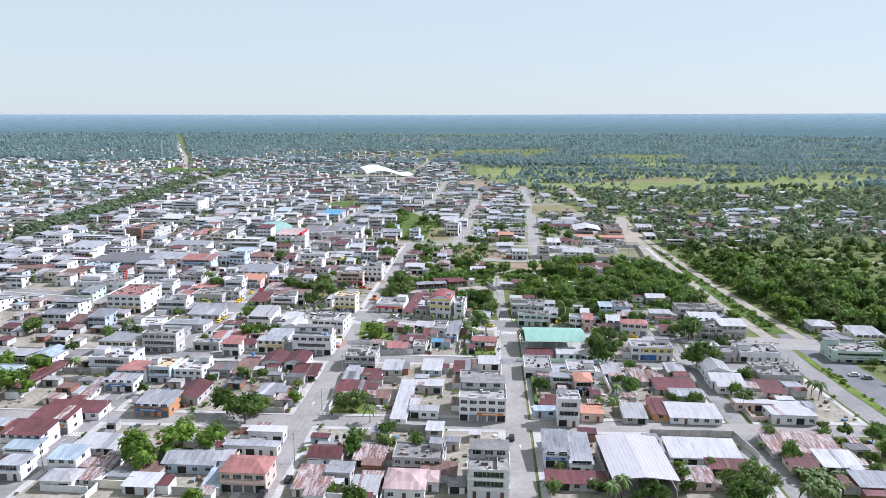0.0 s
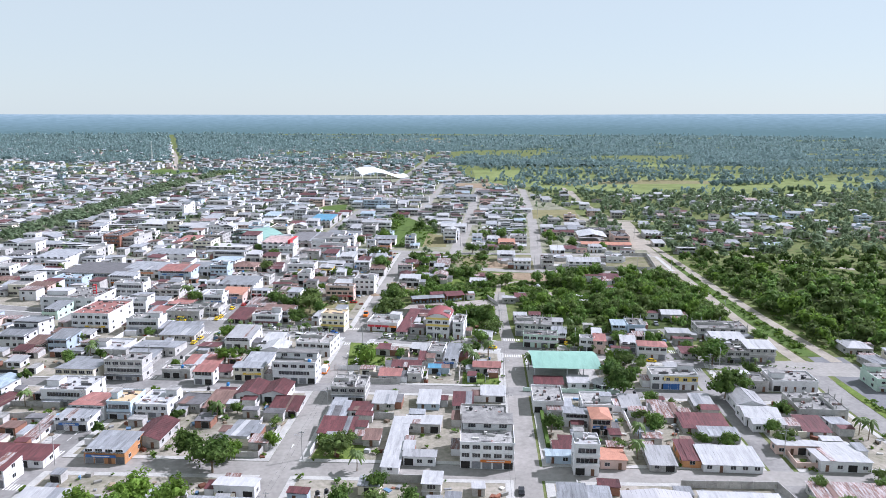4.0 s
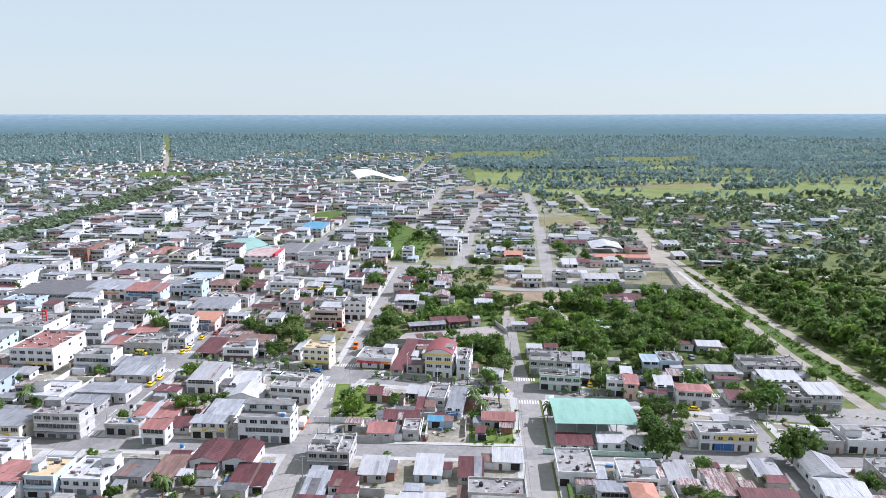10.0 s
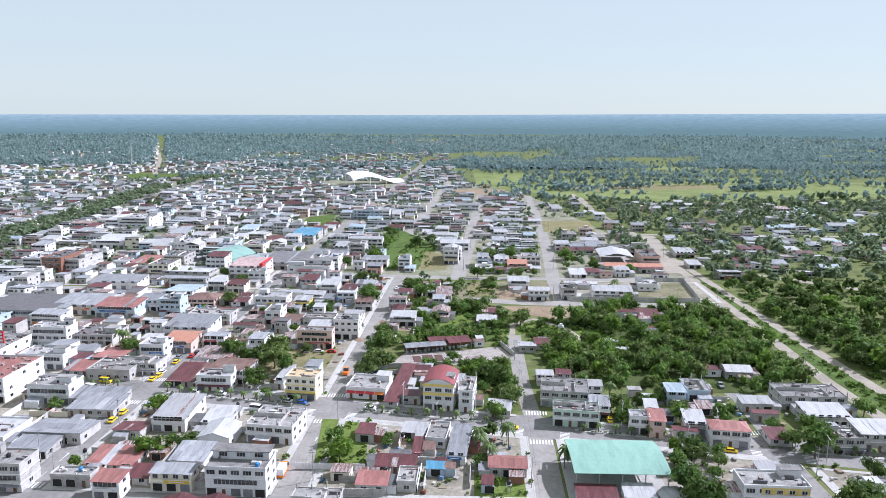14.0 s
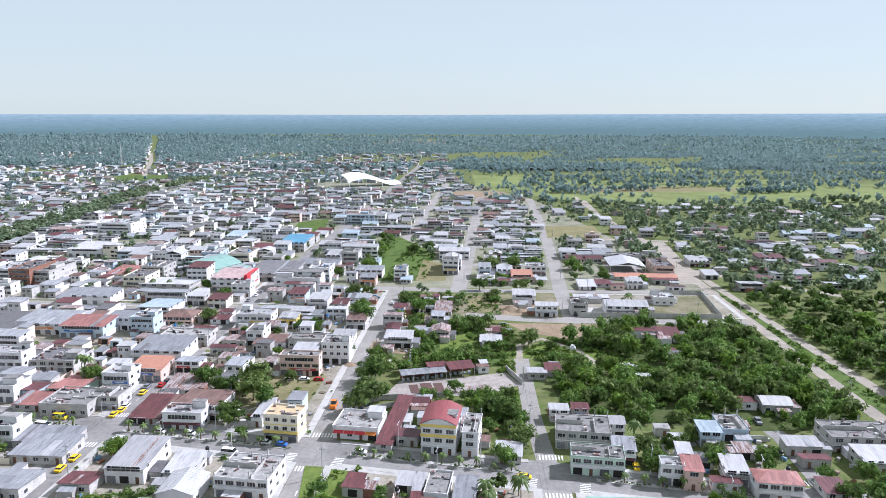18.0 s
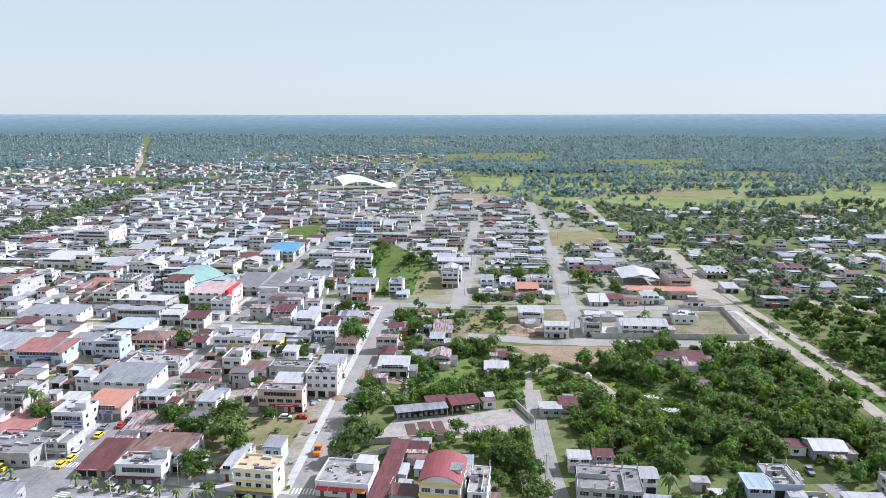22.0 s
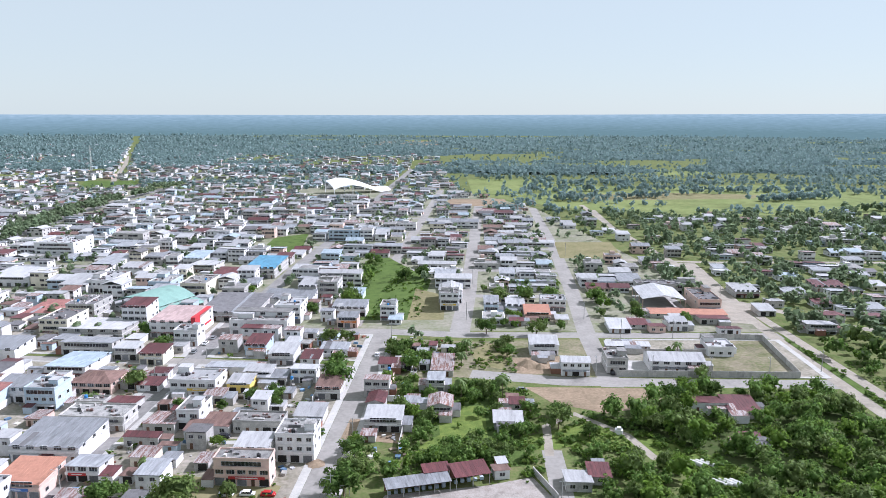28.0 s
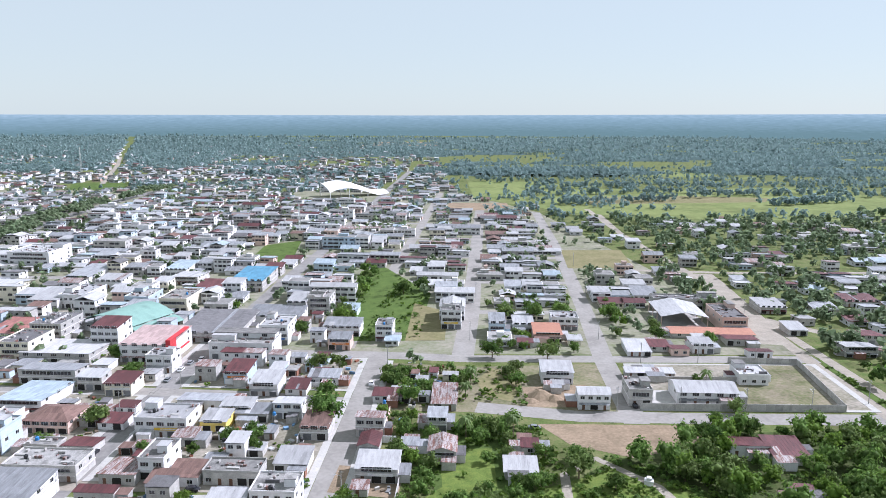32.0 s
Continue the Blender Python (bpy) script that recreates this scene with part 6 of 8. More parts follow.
for _i in (0, 5, 10, 15):
    for _s in (0, 5):
        _x, _y, _z = _rows[_i][_s]
        _g = Geo()
        _g.tube(_x, _y, 0, _z, 0.5, 0.4, 8)
        part("leg", _g.mesh("leg", [WHITE]), None, shell)


def mast(x, y, h, base, label, z0=0.0):
    t = thing("radio_mast", pose(x, y, z0), label, "mast", "masts")
    for i in range(3):
        a = i * 2.094
        g = Geo()
        p, q = Vector((base * math.cos(a), base * math.sin(a), 0)), Vector((0.35 * math.cos(a), 0.35 * math.sin(a), h))
        g.prism([(p.x - 0.3, p.y - 0.3, 0), (p.x + 0.3, p.y - 0.3, 0), (p.x, p.y + 0.3, 0)], [(q.x - 0.2, q.y - 0.2, h), (q.x + 0.2, q.y - 0.2, h), (q.x, q.y + 0.2, h)])
        part("leg", g.mesh("leg", [WHITE]), None, t)
    n = int(h / 3)
    for j in range(n):
        f = j / n
        r = base + (0.35 - base) * f
        g = Geo()
        ring = [(r * math.cos(i * 2.094), r * math.sin(i * 2.094)) for i in range(3)]
        for i in range(3):
            (xa, ya), (xb, yb) = ring[i], ring[(i + 1) % 3]
            z0b, z1b = h * f, h * (j + 1) / n
            g.prism([(xa - 0.12, ya, z0b), (xa + 0.12, ya, z0b), (xa, ya, z0b + 0.24)], [(xb - 0.12, yb, z1b), (xb + 0.12, yb, z1b), (xb, yb, z1b + 0.24)])
        part("brace", g.mesh("brace", [WHITE]), None, t)


mast(-560, 1520, 46, 2.2, "tall pale lattice radio mast above the town")
mast(-96, 888, 30, 0.9, "slim white telephone mast among houses")
LOTS.append((-96, 888, 2, 2))

# drying yard with spread beans, drain pipes, sand
flat("drying_yard", [(-14.6, 409.5), (3, 409.5), (14, 410), (27, 412.5), (40, 420.6), (35.4, 435), (21.6, 430.5), (-7.9, 426)], 0.14, YARD_SLAB, "cracked concrete drying yard behind the houses", "yard")
LOTS.append((12, 421, 25, 10))
BEANS = mat("drying_cocoa_beans", (0.115, 0.065, 0.055), (0.085, 0.05, 0.045), 0.7, 0.9, bump=0.4)
for _x, _y, _w in ((-2.2, 416.8, 3.6), (2.6, 418.3, 4.6), (7.4, 418.4, 3.6)):
    _g = Geo()
    _a = _w / 2
    _g.prism([(-_a, -5, 0), (_a, -5, 0), (_a, 5, 0), (-_a, 5, 0)], [(-_a + 0.2, -4.8, 0.08), (_a - 0.2, -4.8, 0.08), (_a - 0.2, 4.8, 0.08), (-_a + 0.2, 4.8, 0.08)])
    tagged(new("bean_bed", _g.mesh("bean_bed", [BEANS])), "brown beans spread out to dry on concrete", "beans", "drying beans").matrix_basis = pose(_x, _y, 0.142, 0, 0, 8)


def open_shed(x, y, w, d, turn, zf, zb, rc, label, back=True):
    """A sheet roof on posts over a dim floor, closed at the back only."""
    LOTS.append((x, y, w / 2, d / 2))
    t = thing("open_shed", pose(x, y, 0.14, 0, 0, turn), label, "shed")
    g = Geo()
    ribbed(g, [(-w / 2 - 0.3, -d / 2 - 0.3, zf), (w / 2 + 0.3, -d / 2 - 0.3, zf), (w / 2 + 0.3, d / 2 + 0.3, zb), (-w / 2 - 0.3, d / 2 + 0.3, zb)], 0.06)
    part("roof", weld(g.mesh("roof", [ROOF[rc]])), None, t)
    n = max(2, int(w / 4) + 1)
    for i in range(n):
        for e, z in ((-1, zf), (1, zb)):
            g = Geo()
            px, py = -w / 2 + 0.15 + (w - 0.3) * i / (n - 1), e * (d / 2 - 0.1)
            g.box(px - 0.1, py - 0.1, 0, px + 0.1, py + 0.1, z)
            part("post", g.mesh("post", [WALL["n"]]), None, t)
    if back:
        g = Geo()
        g.box(-w / 2, d / 2 - 0.3, 0, w / 2, d / 2 - 0.12, zb - 0.1)
        part("back_wall", g.mesh("back_wall", [WALL["k"]]), None, t)
    g = Geo()
    for i in range(int(w / 2)):
        px = -w / 2 + 1 + 2 * i
        g.box(px - 0.5, -0.3, 0, px + 0.5, 0.6, 0.7 + 0.3 * (i % 3))
    part("stacked_sacks", g.mesh("stacked_sacks", [WALL["b"]]), None, t, "blue sacks and crates under the roof")
    return t


open_shed(1.2, 428.2, 18.4, 4.8, 13, 3.0, 3.6, "z", "long open shed with pale zinc sheet roof")
open_shed(16.5, 433.0, 10.4, 6.6, 14, 3.6, 4.6, "r", "open shed with maroon sheet roof on posts")
open_shed(6.6, 434.2, 7.6, 4.2, 12, 3.7, 4.3, "r", "open shed with maroon sheet roof on posts")
open_shed(22.4, 411.6, 8.6, 3.6, 11, 2.4, 2.7, "u", "low rusty sheet roof over drying racks", False)
house(25.9, 436.0, 4.5, 4.5, 8, 3.0, "m", "n", "w", label="small white hut with a brown sheet roof")
house(-0.3, 397.8, 6.6, 7.6, -6, 3.0, "m", "u", "n", label="small bare cement outhouse with rusted sheet roof")
for _p, _q in (((-28.1, 398.3), (-14.4, 406.4)), ((-14.4, 406.4), (10, 408.8)), ((35.9, 437.3), (40.4, 421.2))):
    _L = math.dist(_p, _q)
    _g = Geo()
    _g.box(0, -0.08, 0, _L, 0.08, 2.1)
    _g.box(0, -0.12, 2.1, _L, 0.12, 2.18)
    tagged(new("yard_wall", _g.mesh("yard_wall", [WALL["n"]])), "stained cement wall round the drying yard", "wall", "yard walls").matrix_basis = pose(*_p, 0.1, 0, 0, math.degrees(math.atan2(_q[1] - _p[1], _q[0] - _p[0])))
tree(13.7, 414.2, 3.4)
PIPE = mat("pale_concrete_pipe", (0.62, 0.61, 0.58), (0.5, 0.49, 0.47), 0.6, 0.85)
_g = Geo()
_o = [(math.cos(i * math.pi / 6), math.sin(i * math.pi / 6)) for i in range(12)]
for _ra, _rb in ((0.75, 0.6),):
    for i in range(12):
        j = (i + 1) % 12
        q = [(_ra * _o[i][0], _ra * _o[i][1]), (_ra * _o[j][0], _ra * _o[j][1]), (_rb * _o[j][0], _rb * _o[j][1]), (_rb * _o[i][0], _rb * _o[i][1])]
        _g.prism([(x, -2.2, z + 0.75) for x, z in q], [(x, 2.2, z + 0.75) for x, z in q])
PIPE_MESH = weld(_g.mesh("drain_pipe", [PIPE]))
for _i in range(7):
    _x, _y = ((87 + 1.7 * _i, 440.5) if _i < 3 else (84 + 1.7 * _i, 428.5))
    tagged(new("drain_pipe", PIPE_MESH), "pale concrete drain pipe lying in the grass", "pipe", "drain pipes").matrix_basis = pose(_x, _y, 0.06, 0, 0, 40)
well = thing("culvert_head", pose(69.5, 463.6, 0.05, 0, 0, -20), "white painted concrete culvert head by a dirt path", "culvert")
_g = Geo()
_g.box(-1.3, -1.1, 0, 1.3, 1.1, 1.5)
part("basin", _g.mesh("basin", [WALL["w"]]), None, well)
_g = Geo()
_g.box(-0.7, -0.7, 1.5, 0.7, 0.7, 2.3)
part("cap", _g.mesh("cap", [WALL["w"]]), None, well)
street("dirt_path", [(43, 448), (46, 470), (58, 480), (72, 462), (76, 445)], 3.0, DIRTROAD, "pale dirt path winding between trees", 0.066)
for _x, _y, _r, _h in ((49.5, 531, 5.5, 2.4), (54.5, 528, 3.6, 1.5), (45.5, 526, 2.6, 1.0), (-30, 445, 3, 1.0)):
    _g = Geo()
    _o = [(math.cos(i * math.pi / 7) * (1 + 0.15 * math.sin(3 * i)), math.sin(i * math.pi / 7) * (1 + 0.12 * math.cos(2 * i))) for i in range(14)]
    _g.prism([(_r * a, _r * b, 0) for a, b in _o], [(_r * 0.15 * a, _r * 0.2 * b, _h) for a, b in _o])
    tagged(new("sand_mound", _g.mesh("sand_mound", [BARE])), "mound of pale brown sand on bare ground", "sand mound").matrix_basis = pose(_x, _y, 0.1)
_g = Geo()
_g.box(-4.5, -0.15, 1.2, 4.5, 0.15, 5.2)
board = thing("signboard", pose(-165.5, 306.5, 0.1, 0, 0, -4), "black shop signboard with pale bars", "sign")
part("panel", _g.mesh("panel", [PLASTIC_K]), None, board)
for _i, _w in enumerate((5.5, 4.0)):
    _g = Geo()
    _g.box(-_w / 2, -0.2, 3.4 - 0.9 * _i, _w / 2, -0.15, 3.9 - 0.9 * _i)
    part("bar", _g.mesh("bar", [PAINT]), None, board)
for _x in (-3.5, 3.5):
    _g = Geo()
    _g.box(_x - 0.12, -0.1, 0, _x + 0.12, 0.1, 1.2)
    part("post", _g.mesh("post", [STEEL]), None, board)
sign = thing("tower_sign", pose(-182, 421, 0.1), "tall red upright shop sign", "sign")
_g = Geo()
_g.box(-1.0, -0.4, 0, 1.0, 0.4, 12)
part("panel", _g.mesh("panel", [WALL["r"]]), None, sign)
for _i in range(5):
    _g = Geo()
    _g.box(-0.6, -0.46, 4.6 + 1.45 * _i, 0.6, -0.4, 5.5 + 1.45 * _i)
    part("bar", _g.mesh("bar", [PAINT]), None, sign)

# walls round yards
yard_wall([(84, 517), (159, 513), (167.5, 563), (138, 566)], 2.6, WALL["n"])
yard_wall([(92, 545), (136, 543)], 2.2, WALL["n"])
yard_wall([(74, 222.5), (101.5, 221.3), (103, 205)], 2.4, WALL["n"])
yard_wall([(116, 252), (113.6, 234), (136, 233)], 1.8, WALL["p"], "low salmon painted yard wall")
yard_wall([(-157, 268), (-136, 272)], 2.6, WALL["n"])
yard_wall([(38, 296), (75, 292.5)], 1.6, WALL["m"], "low mint green wall beside the court")
yard_wall([(38.5, 236), (41, 250)], 2.2, WALL["n"])
yard_wall([(-70, 243), (-52, 242), (-49, 262)], 2.0, WALL["n"])
yard_wall([(-38, 320), (-17, 319)], 2.0, WALL["w"], "white rendered yard wall beside a green lot")
yard_wall([(-36, 243), (-34, 266)], 2.0, WALL["w"], "white rendered yard wall along the street")
yard_wall([(-33, 305), (-10, 304)], 2.2, WALL["n"])
yard_wall([(-20, 395), (-3, 404)], 2.0, WALL["n"])
yard_wall([(-43, 405), (-60, 401)], 1.6, WALL["n"])
flat("vacant_lot", [(-33, 321), (-17, 320), (-19, 354), (-35, 356)], 0.15, LIME_GRASS, "bright green overgrown lot by the street", "grass")
flat("vacant_lot", [(14.5, 301), (31, 300.5), (32, 316), (15.5, 317)], 0.15, LIME_GRASS, "bright green overgrown lot by the street", "grass")
flat("vacant_lot", [(-36, 240), (-20, 239), (-19, 250), (-34, 252)], 0.15, LIME_GRASS, "lush green plot with trees by the street", "grass")
flat("vacant_lot", [(-72, 402), (-42, 398), (-38, 432), (-72, 440)], 0.15, DRYGRASS, "dry grass lot with trees between houses", "grass")
flat("vacant_lot", [(118, 517.5), (157.5, 515.5), (165, 561), (140, 563), (137, 541), (119, 541)], 0.14, ROUGH, "rough grassy lot inside the compound walls", "grass")
flat("concrete_yard", [(86, 520), (110, 519), (112, 534), (88, 536)], 0.15, PAVE, "bare concrete yard inside the compound", "yard")
_g = Geo()
_g.box(-0.6, 0, 0, 0.6, 26, 1.7)
tagged(new("hedge", _g.mesh("hedge_core", [LEAF])), "clipped dark green hedge along a yard", "hedge").matrix_basis = pose(39.6, 248, 0.16, 0, 0, -4.5)

# crossings and lane marks
def crossing(x, y, turn, n=8):
    g = Geo()
    for i in range(n):
        g.face([(-4 + i, -1.6, 0), (-3.5 + i, -1.6, 0), (-3.5 + i, 1.6, 0), (-4 + i, 1.6, 0)])
    tagged(new("crosswalk", g.mesh("crosswalk", [PAINT])), "worn white zebra crossing", "crossing", kind="structure").matrix_basis = pose(x, y, 0.075, 0, 0, turn)


for _fx in (x_l, x_a, x_b, x_r):
    for _fy, _off in ((y_3, 11.5), (y_2, 7)):
        _y = 300.0
        for _ in range(10):
            _y = _fy(_fx(_y))
        for _s in (-1, 1):
            if _fy is y_3 or _fx is x_l:
                crossing(_fx(_y + _s * _off), _y + _s * _off, -5)
        if _fy is y_3:
            for _s in (-1, 1):
                crossing(_fx(_y) + _s * 7.5, _fy(_fx(_y) + _s * 7.5) - 4.5, 77, 6)
crossing(x_l(225), 225, -5)
crossing(x_l(246), 246, -5)
for _fx, _ys in ((x_a, (250, 340)), (x_b, (215, 320)), (x_l, (260, 330))):
    for _y in _ys:
        _g = Geo()
        _g.face([(-0.15, -1.2, 0), (0.15, -1.2, 0), (0.15, 0.6, 0), (-0.15, 0.6, 0)])
        _g.face([(-0.5, 0.6, 0), (0.5, 0.6, 0), (0, 1.6, 0)])
        tagged(new("road_arrow", _g.mesh("road_arrow", [PAINT])), "worn white arrow on the street", "road mark", kind="structure").matrix_basis = pose(_fx(_y), _y, 0.075, 0, 0, -5)

# avenue median with palms
for _x0, _x1 in ((-300, -190), (-182, -116), (-100, -44), (-22, 30), (52, 104), (124, 150)):
    _g = Geo()
    _p = [(_x0, y_3(_x0) - 0.8), (_x1, y_3(_x1) - 0.8), (_x1, y_3(_x1) + 0.8), (_x0, y_3(_x0) + 0.8)]
    _g.prism([(x, y, 0.0) for x, y in _p], [(x, y, 0.2) for x, y in _p])
    tagged(new("median", _g.mesh("median", [PAVE])), "raised concrete median planted with small palms", "median", kind="structure")
    _n = int((_x1 - _x0) / 5)
    for _i in range(_n):
        _x = _x0 + 2.5 + (_x1 - _x0 - 5) * _i / max(1, _n - 1)
        if _x > -190:
            palm(_x, y_3(_x), True, rnd.uniform(1.1, 1.6), 0.2)

# power poles and cables
for _fx, _side, _ys in ((x_l, 5.6, range(200, 580, 38)), (x_a, 5.4, range(205, 580, 36)), (x_b, -5.6, range(200, 450, 36)), (x_r, 4.4, range(205, 320, 36)), (x_l, -5.6, range(212, 580, 38))):
    _last = None
    for _y in _ys:
        _x = _fx(_y) + _side
        if abs(_y - y_3(_x)) < 10 or any(abs(_x - a) < c + 0.2 and abs(_y - b) < d + 0.2 for a, b, c, d in LOTS):
            continue
        power_pole(_x, _y, 180 if _side > 0 else 0)
        if _last and _y - _last[1] < 80:
            for _o in (-0.7, 0.7):
                cable((_last[0] + _o, _last[1], 9.0), (_x + _o, _y, 9.0))
        _last = (_x, _y)
for _pts in ([(160, 400), (172, 520), (180, 640)], [(75, 516), (98, 515), (122, 514), (146, 513)], [(28, 600), (38, 680), (50, 760)], [(90, 600), (103, 680), (116, 770)], [(100, 567), (125, 566), (150, 565)]):
    for _x, _y in _pts:
        power_pole(_x, _y, 90)

_shaft, _bow, _head = Geo(), Geo(), Geo()
_shaft.tube(0, 0, 0, 8.6, 0.13, 0.07, 8)
_bow.box(-1.5, -0.04, 8.5, 1.5, 0.04, 8.58)
_head.box(-0.4, -0.14, -0.08, 0.4, 0.14, 0.06)
_shaft, _bow, _head = _shaft.mesh("pole", [FRAME]), _bow.mesh("arm", [FRAME]), _head.mesh("lamp_head", [STEEL])
for _x in (-150, -118, -76, -52, -14, 12, 62, 92, 132):
    for _s in (-1, 1):
        _lx = _x + 7 * _s
        if _s < 0 and abs(_x) % 4:
            continue
        _t = thing("street_lamp", pose(_lx, y_3(_lx) + 7.6 * _s, 0.15, 0, 0, 77), "pale two-armed street lamp along the avenue", "street lamp", "avenue lamps")
        part("pole", _shaft, None, _t)
        part("arm", _bow, None, _t)
        for _e in (-1.5, 1.5):
            part("lamp_head", _head, None, _t, m=pose(_e, 0, 8.54))

for _a, _b in ((x_l, x_a), (x_a, x_b), (x_b, x_r)):
    for _s in (-1, 1):
        _p = [_a(358) + 7.5 + (_b(358) - _a(358) - 15) * i / 6 for i in range(7)]
        _g = Geo()
        for _u, _v in zip(_p, _p[1:]):
            q = [(_u, y_3(_u) + _s * 6.7), (_v, y_3(_v) + _s * 6.7), (_v, y_3(_v) + _s * 8.75), (_u, y_3(_u) + _s * 8.75)]
            q = q if _s > 0 else q[::-1]
            _g.prism([(*e, 0) for e in q], [(*e, 0.19) for e in q])
        tagged(new("pavement", weld(_g.mesh("pavement", [PAVE]))), "pale concrete pavement along the avenue", "pavement", kind="structure")
for _x, _y, _r in ((40.3, 551.3, 3.6), (41.6, 542.5, 3.0), (-7.7, 548, 4.0), (41, 588, 2.8), (46.5, 588, 2.8)):
    tree(_x, _y, _r)
palm(23.5, 540.5)
_g = Geo()
for _y in range(200, 560, 9):
    _x = x_l(_y)
    if all(abs(_y - f(_x)) > 9 for f in (y_1, y_2, y_3, y_5)) and abs(_y - 469) > 6:
        _g.prism([(_x - 0.07, _y, 0.03), (_x + 0.07, _y, 0.03), (_x + 0.07 + 0.2, _y + 3, 0.03), (_x - 0.07 + 0.2, _y + 3, 0.03)], [(_x - 0.07, _y, 0.037), (_x + 0.07, _y, 0.037), (_x + 0.27, _y + 3, 0.037), (_x + 0.13, _y + 3, 0.037)])
tagged(new("lane_marking", _g.mesh("lane_marking", [PAINT])), "worn white dashed line along the street", "road marking", kind="stuff")


# ---- single trees: x, y, crown radius ----
tree(-78.5, 209.1, 7.3, True)
tree(-86.5, 200.8, 7.3, True)
tree(-68.6, 212.5, 5.8, True)
tree(-63.5, 233.0, 7.5)
tree(-71.5, 240.4, 6.5)
tree(-59.1, 241.1, 3.9, True)
tree(-49.3, 250.1, 3.3, True)
tree(-51.0, 263.4, 2.7)
tree(-159.9, 282.3, 5.4, True)
tree(-176.0, 287.3, 4.7, True)
tree(-155.3, 257.0, 7.5, True)
tree(-190.5, 334.6, 5.3)
tree(-28.1, 242.2, 5.3)
palm(-20.5, 233.4)
tree(-23.3, 209.3, 5.0)
tree(-13.9, 221.9, 3.9)
tree(-13.4, 212.4, 3.8)
tree(-4.3, 210.8, 4.4)
tree(-27.1, 185.3, 2.3, True)
tree(-5.8, 196.5, 1.5, True)
tree(-20.6, 178.3, 4.4)
tree(-64.6, 179.7, 3.5, True)
tree(-151.3, 327.6, 4.0)
palm(-145.2, 333.8)
palm(-145.3, 282.1)
palm(-72.1, 268.8)
tree(-67.0, 275.5, 2.8)
tree(-104.9, 321.7, 2.8, True)
tree(-25.3, 323.4, 5.4, True)
tree(-11.5, 337.8, 2.4)
tree(42.6, 259.4, 4.5)
palm(70.2, 252.6)
palm(66.2, 239.8)
tree(61.5, 245.5, 2.9)
tree(90.6, 248.7, 3.0)
tree(98.2, 246.4, 3.8)
tree(77.7, 259.0, 4.6)
tree(83.6, 282.7, 3.3)
tree(75.6, 290.5, 7.5)
tree(114.1, 288.4, 7.5)
tree(134.5, 311.6, 3.8)
tree(127.1, 270.7, 4.2)
tree(117.8, 257.5, 3.2)
tree(117.2, 249.6, 3.9)
palm(147.2, 252.4)
palm(146.4, 256.3)
tree(108.3, 204.3, 4.1)
tree(131.0, 219.5, 2.9)
tree(114.2, 204.6, 2.7)
tree(62.4, 182.7, 4.2)
palm(53.9, 182.5)
tree(47.8, 186.4, 2.9)
tree(85.3, 200.1, 2.6)
tree(97.8, 199.3, 2.6)
tree(74.4, 192.5, 3.1)
tree(73.2, 185.6, 2.7)
tree(86.4, 177.0, 6.4)
tree(98.6, 187.7, 3.1)
palm(108.4, 181.7)
palm(108.8, 177.5)
palm(103.6, 177.6)
tree(35.1, 185.3, 3.4)
tree(39.6, 197.7, 2.1)
palm(-146.4, 340.5)
tree(-132.1, 364.6, 3.2)
tree(-84.5, 328.3, 4.7, True)
tree(-94.2, 362.8, 4.3, True)
tree(-103.1, 293.9, 2.1, True)
tree(-97.0, 294.3, 1.8, True)
tree(-73.3, 272.4, 3.8)
tree(-59.5, 376.6, 2.6)
tree(-65.4, 385.4, 5.4)
palm(-137.6, 434.5)
tree(-127.5, 425.2, 5.2)
tree(-83.0, 421.7, 6.0)
tree(-62.0, 406.8, 7.5)
tree(-56.4, 399.8, 5.6)
tree(-51.9, 425.7, 3.5)
tree(-68.7, 390.2, 4.7)
tree(-19.4, 425.0, 6.9)
tree(-20.6, 395.9, 7.3)
palm(43.2, 319.3)
palm(18.2, 329.2)
palm(20.7, 323.3)
palm(27.8, 337.5)
tree(17.7, 319.8, 2.9)
tree(74.0, 303.2, 7.1)
tree(59.2, 282.9, 2.3)
tree(57.4, 268.7, 1.9)
tree(75.0, 267.6, 3.1)
tree(90.7, 280.6, 2.0)
tree(81.1, 266.6, 2.5)
tree(123.6, 294.4, 4.5)
tree(99.4, 275.9, 2.0)
tree(158.3, 356.0, 4.6)
tree(123.5, 324.8, 7.2)
tree(120.1, 332.3, 4.1)
tree(90.3, 352.8, 4.2)
tree(70.8, 348.6, 4.1)
tree(70.0, 359.6, 5.0)
tree(89.5, 370.2, 3.5)
tree(33.2, 367.3, 5.1)
tree(25.8, 355.8, 4.1)
tree(106.8, 358.4, 2.6)
palm(-134.1, 432.9)
tree(-75.2, 333.9, 3.7)
tree(-80.3, 334.2, 3.1)
tree(-64.7, 418.7, 7.2)
tree(-72.8, 411.3, 5.5)
palm(-77.8, 437.4)
tree(-107.0, 506.8, 5.3)
tree(-50.6, 488.0, 3.9)
tree(-29.4, 510.0, 7.1)
tree(-17.2, 436.2, 5.0)
tree(-21.3, 413.8, 4.7)
tree(-15.6, 408.0, 3.8)
tree(-21.4, 449.3, 4.3)
tree(-29.6, 336.9, 3.6)
tree(-25.6, 331.6, 2.9, True)
tree(-11.6, 334.9, 2.3)
tree(27.6, 387.3, 6.4)
tree(34.8, 383.1, 4.2)
tree(23.4, 378.6, 3.5)
palm(18.1, 494.2)
palm(18.3, 334.4)
palm(27.7, 333.0)
palm(70.2, 370.8)
tree(71.5, 353.3, 4.6)
